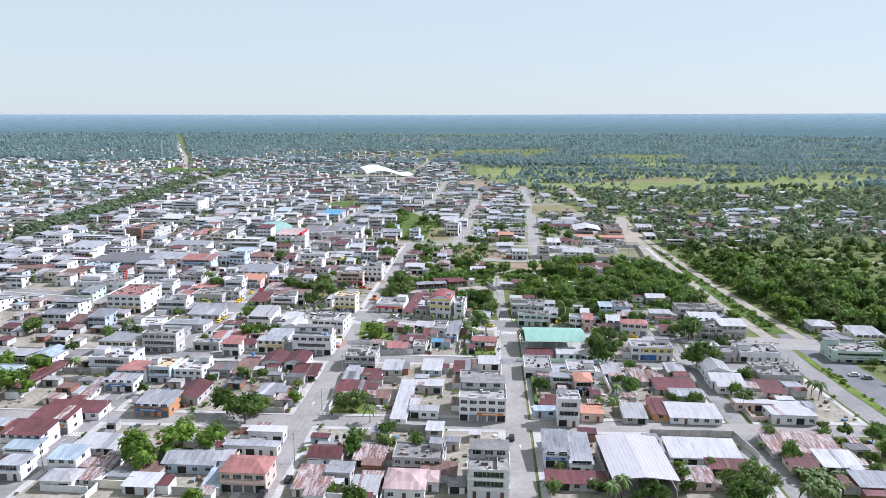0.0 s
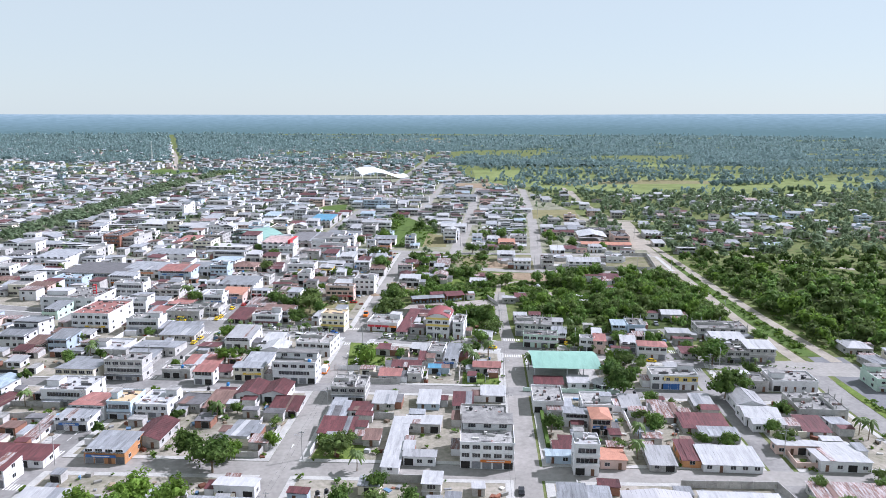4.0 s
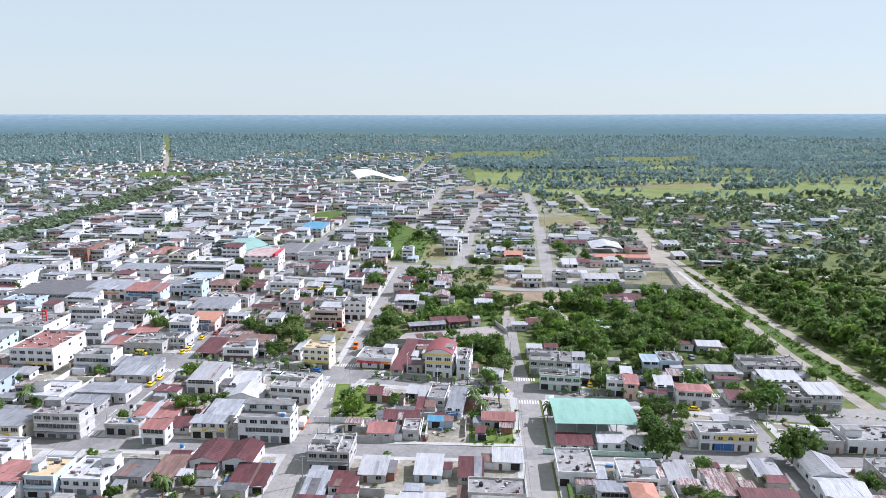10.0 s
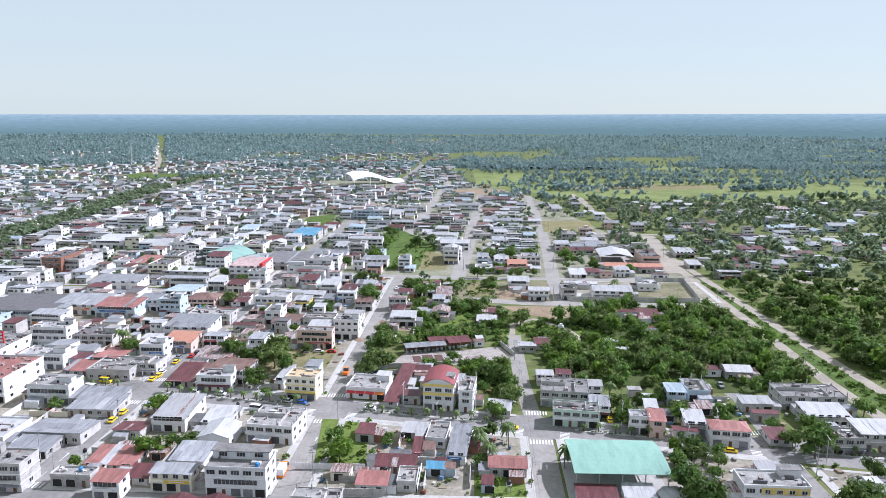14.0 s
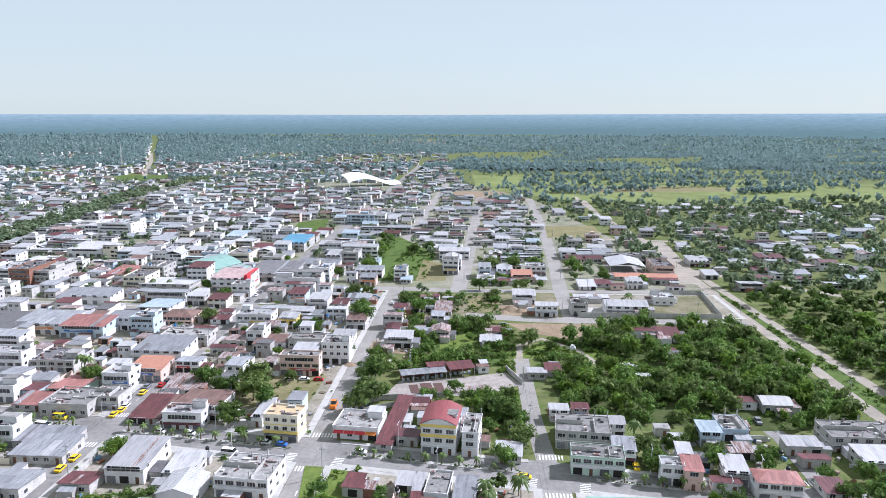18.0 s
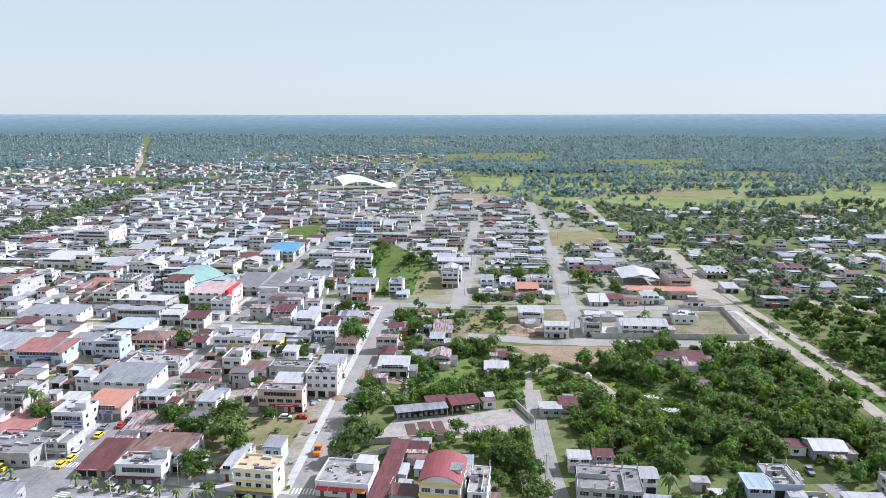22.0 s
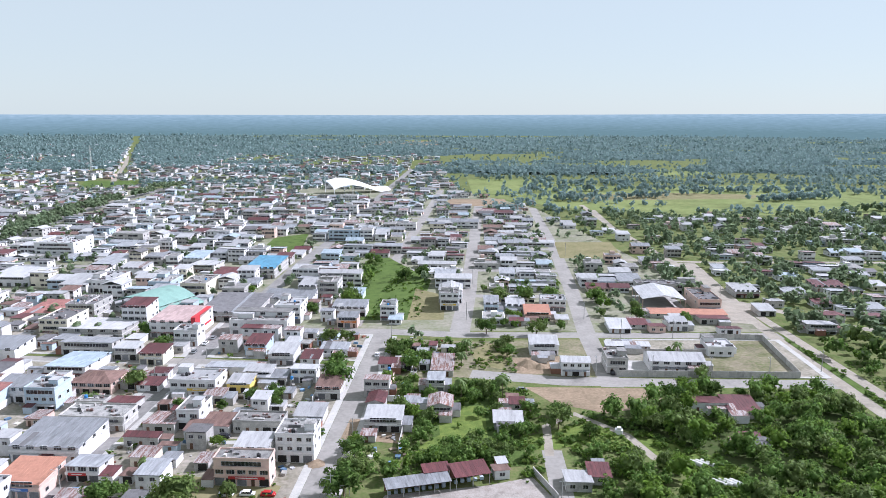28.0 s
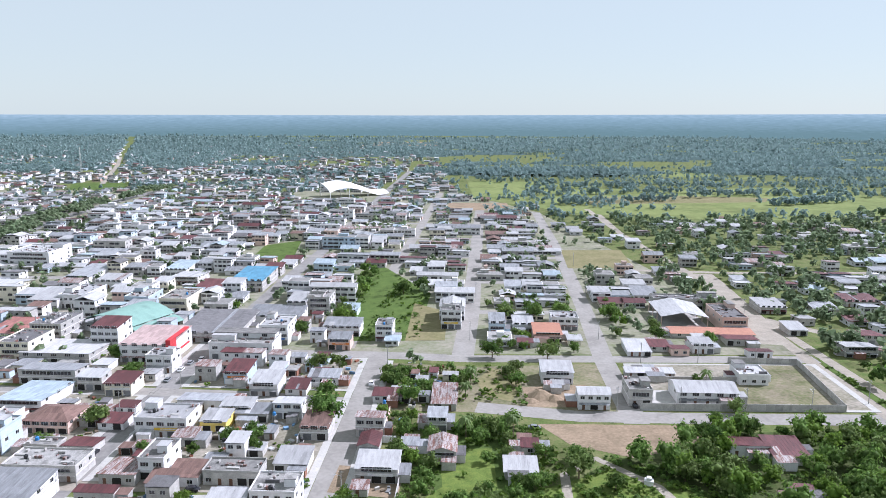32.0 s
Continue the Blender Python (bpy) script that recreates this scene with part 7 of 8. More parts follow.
tree(86.1, 368.3, 2.8)
tree(91.7, 359.0, 3.4)
tree(104.8, 351.4, 4.1)
tree(110.8, 357.5, 2.8)
tree(131.9, 342.7, 4.2)
tree(118.7, 343.6, 3.4)
tree(77.2, 318.7, 4.1)
tree(-112.1, 550.1, 5.0)
tree(-127.5, 575.8, 4.6)
tree(-95.5, 652.9, 4.3, True)
tree(-53.4, 610.9, 4.7)
tree(-51.8, 496.4, 4.0)
tree(-59.7, 495.5, 3.3)
tree(-83.5, 486.5, 3.3)
tree(-78.5, 494.2, 1.4)
tree(-31.5, 531.5, 4.5)
tree(-39.5, 560.3, 4.9)
tree(-30.3, 562.9, 4.1)
tree(-5.9, 543.0, 3.8)
tree(0.1, 509.3, 2.7)
tree(-5.3, 511.3, 2.1)
tree(-22.9, 454.8, 3.3, True)
tree(-34.5, 636.2, 6.0)
tree(-45.2, 671.7, 5.5)
tree(-55.8, 704.4, 4.7)
tree(7.2, 698.0, 5.8)
tree(-4.3, 688.8, 5.7)
tree(-63.1, 456.9, 2.9, True)
tree(-117.6, 494.1, 2.9)
tree(-0.6, 525.1, 5.1)
tree(43.2, 554.5, 4.0)
tree(42.1, 541.8, 3.9)
tree(36.0, 575.4, 5.1)
tree(60.0, 572.2, 5.1)
tree(73.8, 580.6, 3.5)
tree(62.9, 630.2, 7.0)
tree(78.7, 634.0, 6.1)
tree(49.7, 634.8, 6.0)
tree(104.8, 633.2, 6.2)
tree(117.3, 598.0, 4.8)
tree(121.8, 614.0, 4.0)
tree(26.0, 497.6, 3.3, True)
palm(20.7, 529.1)
palm(33.9, 494.8)
tree(20.2, 505.6, 2.7)
tree(41.9, 479.3, 3.7)
tree(48.7, 467.6, 5.4)
tree(55.0, 478.8, 3.8)
tree(106.4, 504.3, 2.9)
tree(114.3, 495.4, 4.3)
tree(58.7, 460.2, 3.5)
tree(124.4, 493.0, 2.9)
tree(95.6, 487.0, 5.4)
tree(81.0, 465.3, 4.9)
tree(23.3, 477.9, 2.5)
tree(31.4, 461.2, 3.5)
tree(38.6, 464.4, 2.9)
tree(141.8, 592.1, 3.9)
tree(114.8, 542.5, 2.5)
palm(115.4, 534.8)
tree(117.8, 513.1, 3.8)

for _x, _y, _s in ((110.5, 193.5, 1.2), (113.5, 192, 1.3), (116.5, 193.5, 1.2), (119, 191, 1.3), (111.5, 189.5, 1.2), (115, 188.5, 1.3), (118.5, 187, 1.2), (121, 189, 1.1), (112, 185.5, 1.2), (116, 184.5, 1.3), (107, 212, 0.9), (69, 192, 1.0)):
    banana(_x, _y, _s)
for _x, _y, _r, _b in ((93, 187.5, 5.2, False), (86, 187.5, 4.2, False), (101.5, 190.0, 2.6, False), (146, 217, 4.2, False), (150, 211, 4.4, False), (144, 207, 3.4, True), (137, 203, 2.8, True), (134, 195, 2.6, False), (140, 197, 3.2, True), (147, 200, 3.8, False), (141, 189, 3.4, False), (149, 192, 3.6, False), (136, 214.5, 2.2, True), (109.5, 220, 3.2, False), (134, 226, 2.6, False), (76.5, 198.5, 2.2, True), (64, 180.5, 3.4, False), (57.5, 179.8, 2.6, False), (152, 224, 2.8, False), (-29, 248, 3.6, True), (-24, 250, 3.0, False), (-33, 250, 2.6, True), (53.5, 396, 4.6, False), (60, 398, 4.4, False), (66, 402, 4.8, False), (84, 322, 4.0, False), (90, 318, 3.6, False), (88, 327, 4.2, False), (80.5, 328, 3.2, True), (86, 312, 3.0, False), (92.5, 325, 3.0, False), (190, 288, 2.8, False), (197, 283, 3.4, False), (186.5, 268, 2.6, False)):
    tree(_x, _y, _r, _b)
palm(50.5, 180.5)
# ---- vehicles: x, y, turn, colour, kind ----
vehicle(-125.4, 391.6, -13, "yellow", "van")
vehicle(-106.5, 361.6, 85, "yellow", "car")
vehicle(-105.4, 414.0, 85, "yellow", "car")
vehicle(-106.9, 397.8, 85, "yellow", "car")
vehicle(-108.0, 393.9, 85, "yellow", "car")
vehicle(-106.9, 401.5, 85, "white", "car")
vehicle(-106.2, 420.3, 85, "grey", "car")
vehicle(-87.1, 380.0, -13, "white", "car")
vehicle(-50.2, 371.1, -13, "white", "car")
vehicle(-44.9, 369.7, -13, "blue", "car")
vehicle(-76.7, 378.3, -13, "white", "car")
vehicle(-59.7, 364.1, -13, "white", "van")
vehicle(-127.9, 384.8, -13, "white", "van")
vehicle(-132.5, 362.6, -13, "red", "car")
vehicle(-18.9, 364.1, -13, "white", "car")
vehicle(-111.6, 360.2, 85, "white", "car")
vehicle(-101.2, 421.6, 85, "red", "car")
vehicle(-100.2, 425.5, 85, "black", "car")
vehicle(118.1, 384.7, 85, "grey", "pickup")
vehicle(65.7, 352.9, 85, "yellow", "car")
vehicle(30.8, 347.4, -13, "yellow", "car")
vehicle(27.4, 220.4, 85, "black", "car")
vehicle(176.0, 278.1, -4, "white", "car")
vehicle(179.5, 274.6, -4, "grey", "car")
vehicle(98.5, 329.2, -13, "yellow", "car")
vehicle(-46.6, 185.2, 85, "black", "pickup")
vehicle(-40.9, 193.3, 85, "black", "car")
vehicle(-41.6, 317.5, 85, "orange", "truck")
vehicle(-107.5, 354.8, 85, "yellow", "car")
vehicle(64.1, 256.0, 85, "orange", "car")
vehicle(-99.7, 487.6, 85, "black", "car")
vehicle(-107.3, 468.5, -4, "white", "truck")
vehicle(-15.8, 544.5, 85, "white", "car")
vehicle(-91.0, 575.0, 85, "white", "car")
vehicle(-97.6, 550.2, 85, "grey", "car")
vehicle(-62.4, 464.0, -4, "black", "car")
vehicle(-94.5, 570.2, 85, "grey", "car")
vehicle(-95.9, 561.9, 85, "white", "car")
vehicle(-31.5, 400.3, 85, "orange", "loader")
vehicle(-52.5, 427.1, -4, "white", "car")
vehicle(-46.6, 427.2, -4, "white", "car")
vehicle(-40.7, 426.8, -4, "red", "car")
vehicle(42.3, 502.1, -4, "grey", "car")
vehicle(82.8, 519.7, 85, "black", "car")


# ---- the rest of the town, woods and far forest ----
OPEN_LAND = [
    [(-36, 598), (-6, 598), (1, 577), (23, 576), (24, 616), (14, 668), (-18, 768), (-38, 752)],
    [(105, 755), (168, 755), (172, 832), (115, 832)],
    [(-122, 775), (-84, 775), (-88, 875), (-122, 855)],
    [(36, 1055), (118, 1062), (120, 1136), (42, 1136)],
    [(70, 1180), (176, 1040), (260, 992), (540, 975), (780, 1115), (750, 1310), (560, 1340), (330, 1280), (200, 1410), (80, 1430)],
    [(-72, 400), (-40, 396), (-36, 434), (-74, 442)],
    [(-16, 405), (42, 409), (42, 440), (-16, 440)],
    [(-36, 318), (-15, 318), (-17, 356), (-37, 358)],
    [(44, 378), (166, 372), (172, 500), (44, 506)],
    [(0, 395), (45, 395), (45, 510), (-5, 510)],
    [(15, 522), (80, 516), (80, 570), (20, 575)],
    [(84, 514), (172, 510), (176, 566), (90, 568)],
    [(-40, 1160), (-150, 1160), (-150, 1245), (-20, 1245)],
    [(-10, 240), (28, 240), (28, 290), (-10, 290)],
    [(700, 880), (1000, 850), (1100, 1000), (800, 1010)],
    [(-506, 1362), (-420, 1368), (-386, 1276), (-470, 1260)],
    [(-360, 600), (-325, 600), (-325, 1300), (-368, 1300)],
]


def free_land(x, y):
    return not any(in_poly(x, y, p) for p in OPEN_LAND)


# ---- lean-tos, sheds, yard walls and tanks between the houses ----
rc_ = random.Random(33)


def shed_roof(g, x0, y0, x1, y1, zf, zb):
    ribbed(g, [(x0, y0, zf), (x1, y0, zf), (x1, y1, zb), (x0, y1, zb)], 0.05)


for top, hx, hy, w, d, turn, h, wc in list(HOUSES):
    if hy > 620:
        continue
    for _ in range(3):
        side = rc_.choice(("e", "w", "n", "s", "n"))
        lw, ld = rc_.uniform(2.4, 4.2), rc_.uniform(3.0, 7.0)
        if side in "ns":
            lw, ld = min(ld, w * 0.9), lw
        else:
            ld = min(ld, d * 0.9)
        ox = {"e": w / 2 + lw / 2 + 0.05, "w": -w / 2 - lw / 2 - 0.05}.get(side, rc_.uniform(-0.3, 0.3) * w)
        oy = {"n": d / 2 + ld / 2 + 0.05, "s": -d / 2 - ld / 2 - 0.05}.get(side, rc_.uniform(-0.3, 0.3) * d)
        c, s = math.cos(radians(turn)), math.sin(radians(turn))
        x, y = hx + ox * c - oy * s, hy + ox * s + oy * c
        if on_street(x, y, max(lw, ld) / 2 + 1.6) or taken(x, y, lw / 2 - 0.1, ld / 2 - 0.1, [q for q in LOTS if abs(q[0] - hx) > 0.01 or abs(q[1] - hy) > 0.01]):
            continue
        LOTS.append((x, y, lw / 2, ld / 2))
        z = min(h - 0.3, rc_.uniform(2.3, 2.9))
        g = Geo()
        shed_roof(g, ox - lw / 2 - 0.2, oy - ld / 2 - 0.2, ox + lw / 2 + 0.2, oy + ld / 2 + 0.2, z, z + 0.35)
        part("lean_to_roof", weld(g.mesh("lean_to_roof", [ROOF[rc_.choice("uuzzwrnk")]])), None, top, "low sheet roof of a lean-to")
        g = Geo()
        g.box(ox - lw / 2, oy - ld / 2, 0, ox + lw / 2, oy + ld / 2, z - 0.02)
        part("lean_to_wall", g.mesh("lean_to_wall", [WALL[rc_.choice("nnnwk") if rc_.random() < 0.7 else wc]]), None, top)

n_shed = 0
for _ in range(6000):
    if n_shed >= 150:
        break
    x, y = rc_.uniform(-215, 155), rc_.uniform(186, 640)
    if y > 560 and x > -20:
        continue
    w, d = rc_.uniform(3.0, 6.5), rc_.uniform(3.0, 6.5)
    if on_street(x, y, max(w, d) / 2 + 2.2) or taken(x, y, w / 2 + 0.35, d / 2 + 0.35, LOTS) or not free_land(x, y):
        continue
    LOTS.append((x, y, w / 2, d / 2))
    n_shed += 1
    k = rc_.choice("uuzzzwwrrnkc")
    wl = rc_.choice("nnnwwkcb")
    z = rc_.uniform(2.3, 3.0)
    t = thing("shed", pose(x, y, 0.12, 0, 0, -5 + rc_.uniform(-3, 3)), f"small {WALL_WORD[wl]} shed with {ROOF_WORD[k]} roof in a yard", "shed", "yard sheds")
    g = Geo()
    shed_roof(g, -w / 2 - 0.25, -d / 2 - 0.25, w / 2 + 0.25, d / 2 + 0.25, z, z + rc_.uniform(-0.4, 0.4))
    part("roof", weld(g.mesh("roof", [ROOF[k]])), None, t)
    g = Geo()
    g.box(-w / 2, -d / 2, 0, w / 2, d / 2, z - 0.35)
    part("wall", g.mesh("wall", [WALL[wl]]), None, t)
    part("door", OPEN["door" if rc_.random() < 0.5 else "dark"], None, t, m=pose(rc_.uniform(-0.2, 0.2) * w, -d / 2, 0))

n_row = 0
for _ in range(9000):
    if n_row >= 75:
        break
    x, y = rc_.uniform(-225, -36), rc_.uniform(385, 640)
    w, d = rc_.uniform(5.0, 10.0), rc_.uniform(5.0, 10.0)
    if on_street(x, y, max(w, d) / 2 + 1.2) or taken(x, y, w / 2 + 0.2, d / 2 + 0.2, LOTS) or not free_land(x, y):
        continue
    LOTS.append((x, y, w / 2, d / 2))
    n_row += 1
    k, wl = rc_.choice("zzzwwuurkn"), rc_.choice("wwwnncbp")
    z = rc_.choice((3.0, 3.2, 3.6, 5.8, 6.2))
    size = "two-storey" if z > 5 else "single-storey"
    t = thing("house", pose(x, y, 0.12, 0, 0, -5), f"{size} {WALL_WORD[wl]} house with {ROOF_WORD[k]} roof between shops", "house", "town houses")
    g = Geo()
    shed_roof(g, -w / 2 - 0.35, -d / 2 - 0.5, w / 2 + 0.35, d / 2 + 0.35, z, z + rc_.uniform(-0.5, 0.5))
    part("roof", weld(g.mesh("roof", [ROOF[k]])), None, t)
    g = Geo()
    g.box(-w / 2, -d / 2, 0, w / 2, d / 2, z - 0.5)
    part("wall", g.mesh("wall", [WALL[wl]]), None, t)
    part("door", OPEN["door"], None, t, m=pose(-0.25 * w, -d / 2, 0))
    part("window", OPEN["window"], None, t, m=pose(0.2 * w, -d / 2, 1.0 if z < 5 else 3.7))
    if z > 5:
        part("window", OPEN["window"], None, t, m=pose(-0.25 * w, -d / 2, 3.7))

n_wall = 0
for top, hx, hy, w, d, turn, h, wc in HOUSES:
    if hy > 600 or n_wall > 120:
        continue
    for _ in range(2):
        sx, sy = rc_.choice((-1, 1)), rc_.choice((-1, 1))
        x0, y0 = hx + sx * w / 2, hy + sy * d / 2
        ang = radians(-5 + rc_.choice((0, 90, 180, 270)))
        L = 0.0
        while L < 14:
            px, py = x0 + math.cos(ang) * (L + 1.2), y0 + math.sin(ang) * (L + 1.2)
            if on_street(px, py, 1.9) or taken(px, py, 0.1, 0.1, LOTS) or not free_land(px, py):
                break
            L += 1.0
        if L < 3:
            continue
        n_wall += 1
        k = rc_.choice("nnnnwwpc")
        g = Geo()
        hh = rc_.uniform(1.7, 2.5)
        prof = [(-0.08, 0), (0.08, 0), (0.08, hh), (0.12, hh), (0.12, hh + 0.08), (-0.12, hh + 0.08), (-0.12, hh), (-0.08, hh)]
        g.prism([(0, a, b) for a, b in prof], [(L, a, b) for a, b in prof])
        tagged(new("yard_wall", g.mesh("yard_wall", [WALL[k]])), f"{WALL_WORD[k]} yard wall beside a house", "wall", "yard walls").matrix_basis = pose(x0, y0, 0.1, 0, 0, math.degrees(ang))

STAND = Geo()
for a, b in ((-0.5, -0.5), (0.5, -0.5), (0.5, 0.5), (-0.5, 0.5)):
    STAND.box(a - 0.06, b - 0.06, 0, a + 0.06, b + 0.06, 2.6)
STAND.box(-0.75, -0.75, 2.6, 0.75, 0.75, 2.7)
STAND = STAND.mesh("stand", [WALL["n"]])
n_tank = 0
for _ in range(900):
    if n_tank >= 36:
        break
    x, y = rc_.uniform(-130, 130), rc_.uniform(190, 520)
    if on_street(x, y, 2.5) or taken(x, y, 1, 1, LOTS) or not free_land(x, y):
        continue
    n_tank += 1
    k = rc_.random() < 0.25
    t = thing("tank_stand", pose(x, y, 0.1), ("blue" if k else "black") + " plastic water tank on a cement stand", "water tank", "yard tanks")
    part("stand", STAND, None, t)
    part("water_tank", TANKS[k], None, t, m=pose(0, 0, 2.7))


rt = random.Random(21)
FILL_ROOF = "wwwwwwwwzzzzzzzrrruukccclln"
FILL_WALL = "wwwwwwwwwnnnncbp"
FAR_ROOFS, FAR_WALLS = "wzruokcnlb", "wncbpm"
FAR_MATS = [ROOF[k] for k in FAR_ROOFS] + [WALL[k] for k in FAR_WALLS] + [GLASS]


def far_house(g, x, y, w, d, h, roof, rc, wc, r):
    """A plain distant house: walls, roof, and rows of proud window boxes, into one town quarter's mesh."""
    a, b = w / 2, d / 2
    rs, ws = FAR_ROOFS.index(rc), len(FAR_ROOFS) + FAR_WALLS.index(wc)
    tilt = -0.087
    R = lambda px, py, pz: (x + px - tilt * py, y + py + tilt * px, pz)
    ring = [(-a, -b), (a, -b), (a, b), (-a, b)]
    for i in range(4):
        j = (i + 1) % 4
        g.face([R(*ring[i], 0), R(*ring[j], 0), R(*ring[j], h), R(*ring[i], h)], ws)
    o = 0.7
    X, Y = a + o, b + o
    if roof == "m":
        k = r.choice((-1, 1)) * min(0.06 * d, 0.7)
        lo = [R(-X, -Y, h - k), R(X, -Y, h - k), R(X, Y, h + k), R(-X, Y, h + k)]
        g.prism(lo, [(p, q, s + 0.15) for p, q, s in lo], rs)
    elif roof == "g":
        e = min(w, d) * 0.17
        for s in (-1, 1):
            if w > d:
                lo = [R(-X, s * Y, h), R(X, s * Y, h), R(X, 0, h + e), R(-X, 0, h + e)]
            else:
                lo = [R(s * X, -Y, h), R(s * X, Y, h), R(0, Y, h + e), R(0, -Y, h + e)]
            g.prism(lo, [(p, q, v + 0.12) for p, q, v in lo], rs)
    else:
        lo = [R(-a - 0.15, -b - 0.15, h), R(a + 0.15, -b - 0.15, h), R(a + 0.15, b + 0.15, h), R(-a - 0.15, b + 0.15, h)]
        g.prism(lo, [(p, q, v + 0.6) for p, q, v in lo], ws)
        lo = [R(-a + 0.2, -b + 0.2, h + 0.6), R(a - 0.2, -b + 0.2, h + 0.6), R(a - 0.2, b - 0.2, h + 0.6), R(-a + 0.2, b - 0.2, h + 0.6)]
        g.prism(lo, [(p, q, v + 0.03) for p, q, v in lo], rs)
        if r.random() < 0.6:
            sx, sy = w * 0.3, d * 0.3
            ox, oy = r.uniform(-0.3, 0.3) * w, r.uniform(-0.1, 0.3) * d
            lo = [R(ox - sx / 2, oy - sy / 2, h + 0.6), R(ox + sx / 2, oy - sy / 2, h + 0.6), R(ox + sx / 2, oy + sy / 2, h + 0.6), R(ox - sx / 2, oy + sy / 2, h + 0.6)]
            g.prism(lo, [(p, q, v + 2.2) for p, q, v in lo], ws)
    fl = max(1, round(h / 2.9))
    gs = len(FAR_MATS) - 1
    for k in range(fl):
        z = h / fl * k + 0.9
        n = max(2, min(6, int(w / 2.6)))
        for i in range(n):
            if r.random() < 0.85:
                c = -a + w * (i + 0.5) / n
                # the wider dark panes also stand in for shaded balconies and porches
                hw = r.choice((0.7, w * 0.38 / n, w * 0.44 / n, w * 0.47 / n))
                q = [R(c - hw, -b - 0.04, z), R(c + hw, -b - 0.04, z), R(c + hw, -b - 0.04, z + 1.35), R(c - hw, -b - 0.04, z + 1.35)]
                g.face(q, gs)
        s = 1 if x < 0 else -1
        for i in range(max(1, int(d / 4.5))):
            c = -b + d * (i + 0.5) / max(1, int(d / 4.5))
            q = [R(s * (a + 0.04), c - 0.6, z), R(s * (a + 0.04), c + 0.6, z), R(s * (a + 0.04), c + 0.6, z + 1.1), R(s * (a + 0.04), c - 0.6, z + 1.1)]
            g.face(q if s > 0 else q[::-1], gs)


yard_trees = []
lots_near = [q for q in LOTS]


def lots_about(x, y):
    return [q for q in lots_near if abs(q[0] - x) < 45 and abs(q[1] - y) < 45]


far_geo = {}
y = 190.0
while y < 2500:
    step_y = 13.5 if y < 1200 else 16 if y < 1700 else 30
    lim_w, lim_e = -(0.72 * y + 60), 0.66 * y + 40
    x = lim_w
    while x < lim_e:
        step = rt.uniform(11, 15) if y < 1200 else rt.uniform(16, 26) if y < 1700 else rt.uniform(24, 44)
        if y < 1200 and x < 100 and rt.random() < 0.12:
            step = rt.uniform(18, 27)
        cx, cy = x + step / 2, y + rt.uniform(-2.5, 2.5)
        x += step
        east_edge = 150 if cy < 560 else 112 + (cy - 804) * 0.12
        town = cx < east_edge and cy < 1250 - 0.12 * max(0, -cx - 300)
        suburb = cx >= east_edge and cy > 330
        dens = 0.9 if town else 0.0
        if town and cy > 1000:
            dens = 0.62
        if town and cx < -520:
            dens = 0.55
        if town and cx < -360 and cy > 900:
            dens = 0.55
        if suburb:
            dens = 0.4 if cx < 340 and 560 < cy < 820 else 0.24 if cx < 420 and cy < 960 else 0.10
            if cy < 440 + max(0, 290 - cx) * 0.3 and cx > 184:
                dens = 0.07
        if not town and not suburb:
            dens = (0.8 if -420 < cx < 60 and cy < 2000 else 0.5) if cx < 60 else 0
        if cy > 1000 and cx > 150:
            dens = 0.0
        if -5 < cx < 165 and 378 < cy < 510:
            dens = 0
        if cy < 575 and cx > -135:
            dens = 0
        roll = rt.random()
        w, d = min(step - 0.8, rt.uniform(8, 14) if step < 16 or y > 1200 else 27), min(step_y - 0.6, rt.uniform(8, 13))
        if not free_land(cx, cy) or on_street(cx, cy, 4.2) or roll > dens:
            if rt.random() < (0.55 if suburb else 0.34) and free_land(cx, cy) and not on_street(cx, cy, 3) and not taken(cx, cy, 2.5, 2.5, lots_about(cx, cy)):
                yard_trees.append((cx, cy, rt.uniform(2.5, 4.5)))
            continue
        near = lots_about(cx, cy)
        if taken(cx, cy, w / 2 + 0.3, d / 2 + 0.3, near):
            w, d = 6.0, 6.0
            if taken(cx, cy, 3.2, 3.2, near):
                continue
        down = town and -330 < cx < -20 and 330 < cy < 1000
        fl = rt.choice((1, 1, 1, 2, 2, 2, 2, 3)) if down else rt.choice((1, 1, 1, 1, 2))
        if cy < 330:
            fl = rt.choice((1, 1, 1, 2))
        h = 2.85 * fl + rt.uniform(0.2, 0.6)
        rc, wc = rt.choice(FILL_ROOF), rt.choice(FILL_WALL)
        roof = "f" if rc == "c" or (fl >= 3 and rt.random() < 0.5) else rt.choice("mmmg")
        if roof == "f" and rc not in "ck":
            rc = rt.choice("cck")
        if w * d < 40:
            fl, h = 1, 3.0
            roof = "m"
        key = (int((cx + 2000) // 90), int(cy // 90)) if cy < 1250 else (int((cx + 2000) // 240), int(cy // 240))
        far_house(far_geo.setdefault(key, Geo()), cx, cy, w, d, h, roof, rc, wc, rt)
        if rt.random() < 0.26:
            yard_trees.append((cx + rt.uniform(5, 7), cy + rt.uniform(4, 6), rt.uniform(1.8, 3.5)))
    y += step_y
for g in far_geo.values():
    me = g.mesh("town_quarter", FAR_MATS)
    tagged(new("town_quarter", me), "distant low houses with white, grey and red roofs", "houses", kind="stuff")

# mid-distance trees, joined
CHEAP = [crown_arrays(31 + i, 18, 4, 0.26, 3) for i in range(6)]
TINY = [crown_arrays(71 + i, 14, 3, 0.36, 2, False) for i in range(6)]
spots = []
for x, y, r in yard_trees:
    spots.append((x, y, r * 0.95, r, 1.1, rt.uniform(0, 6), rt.randrange(4)))
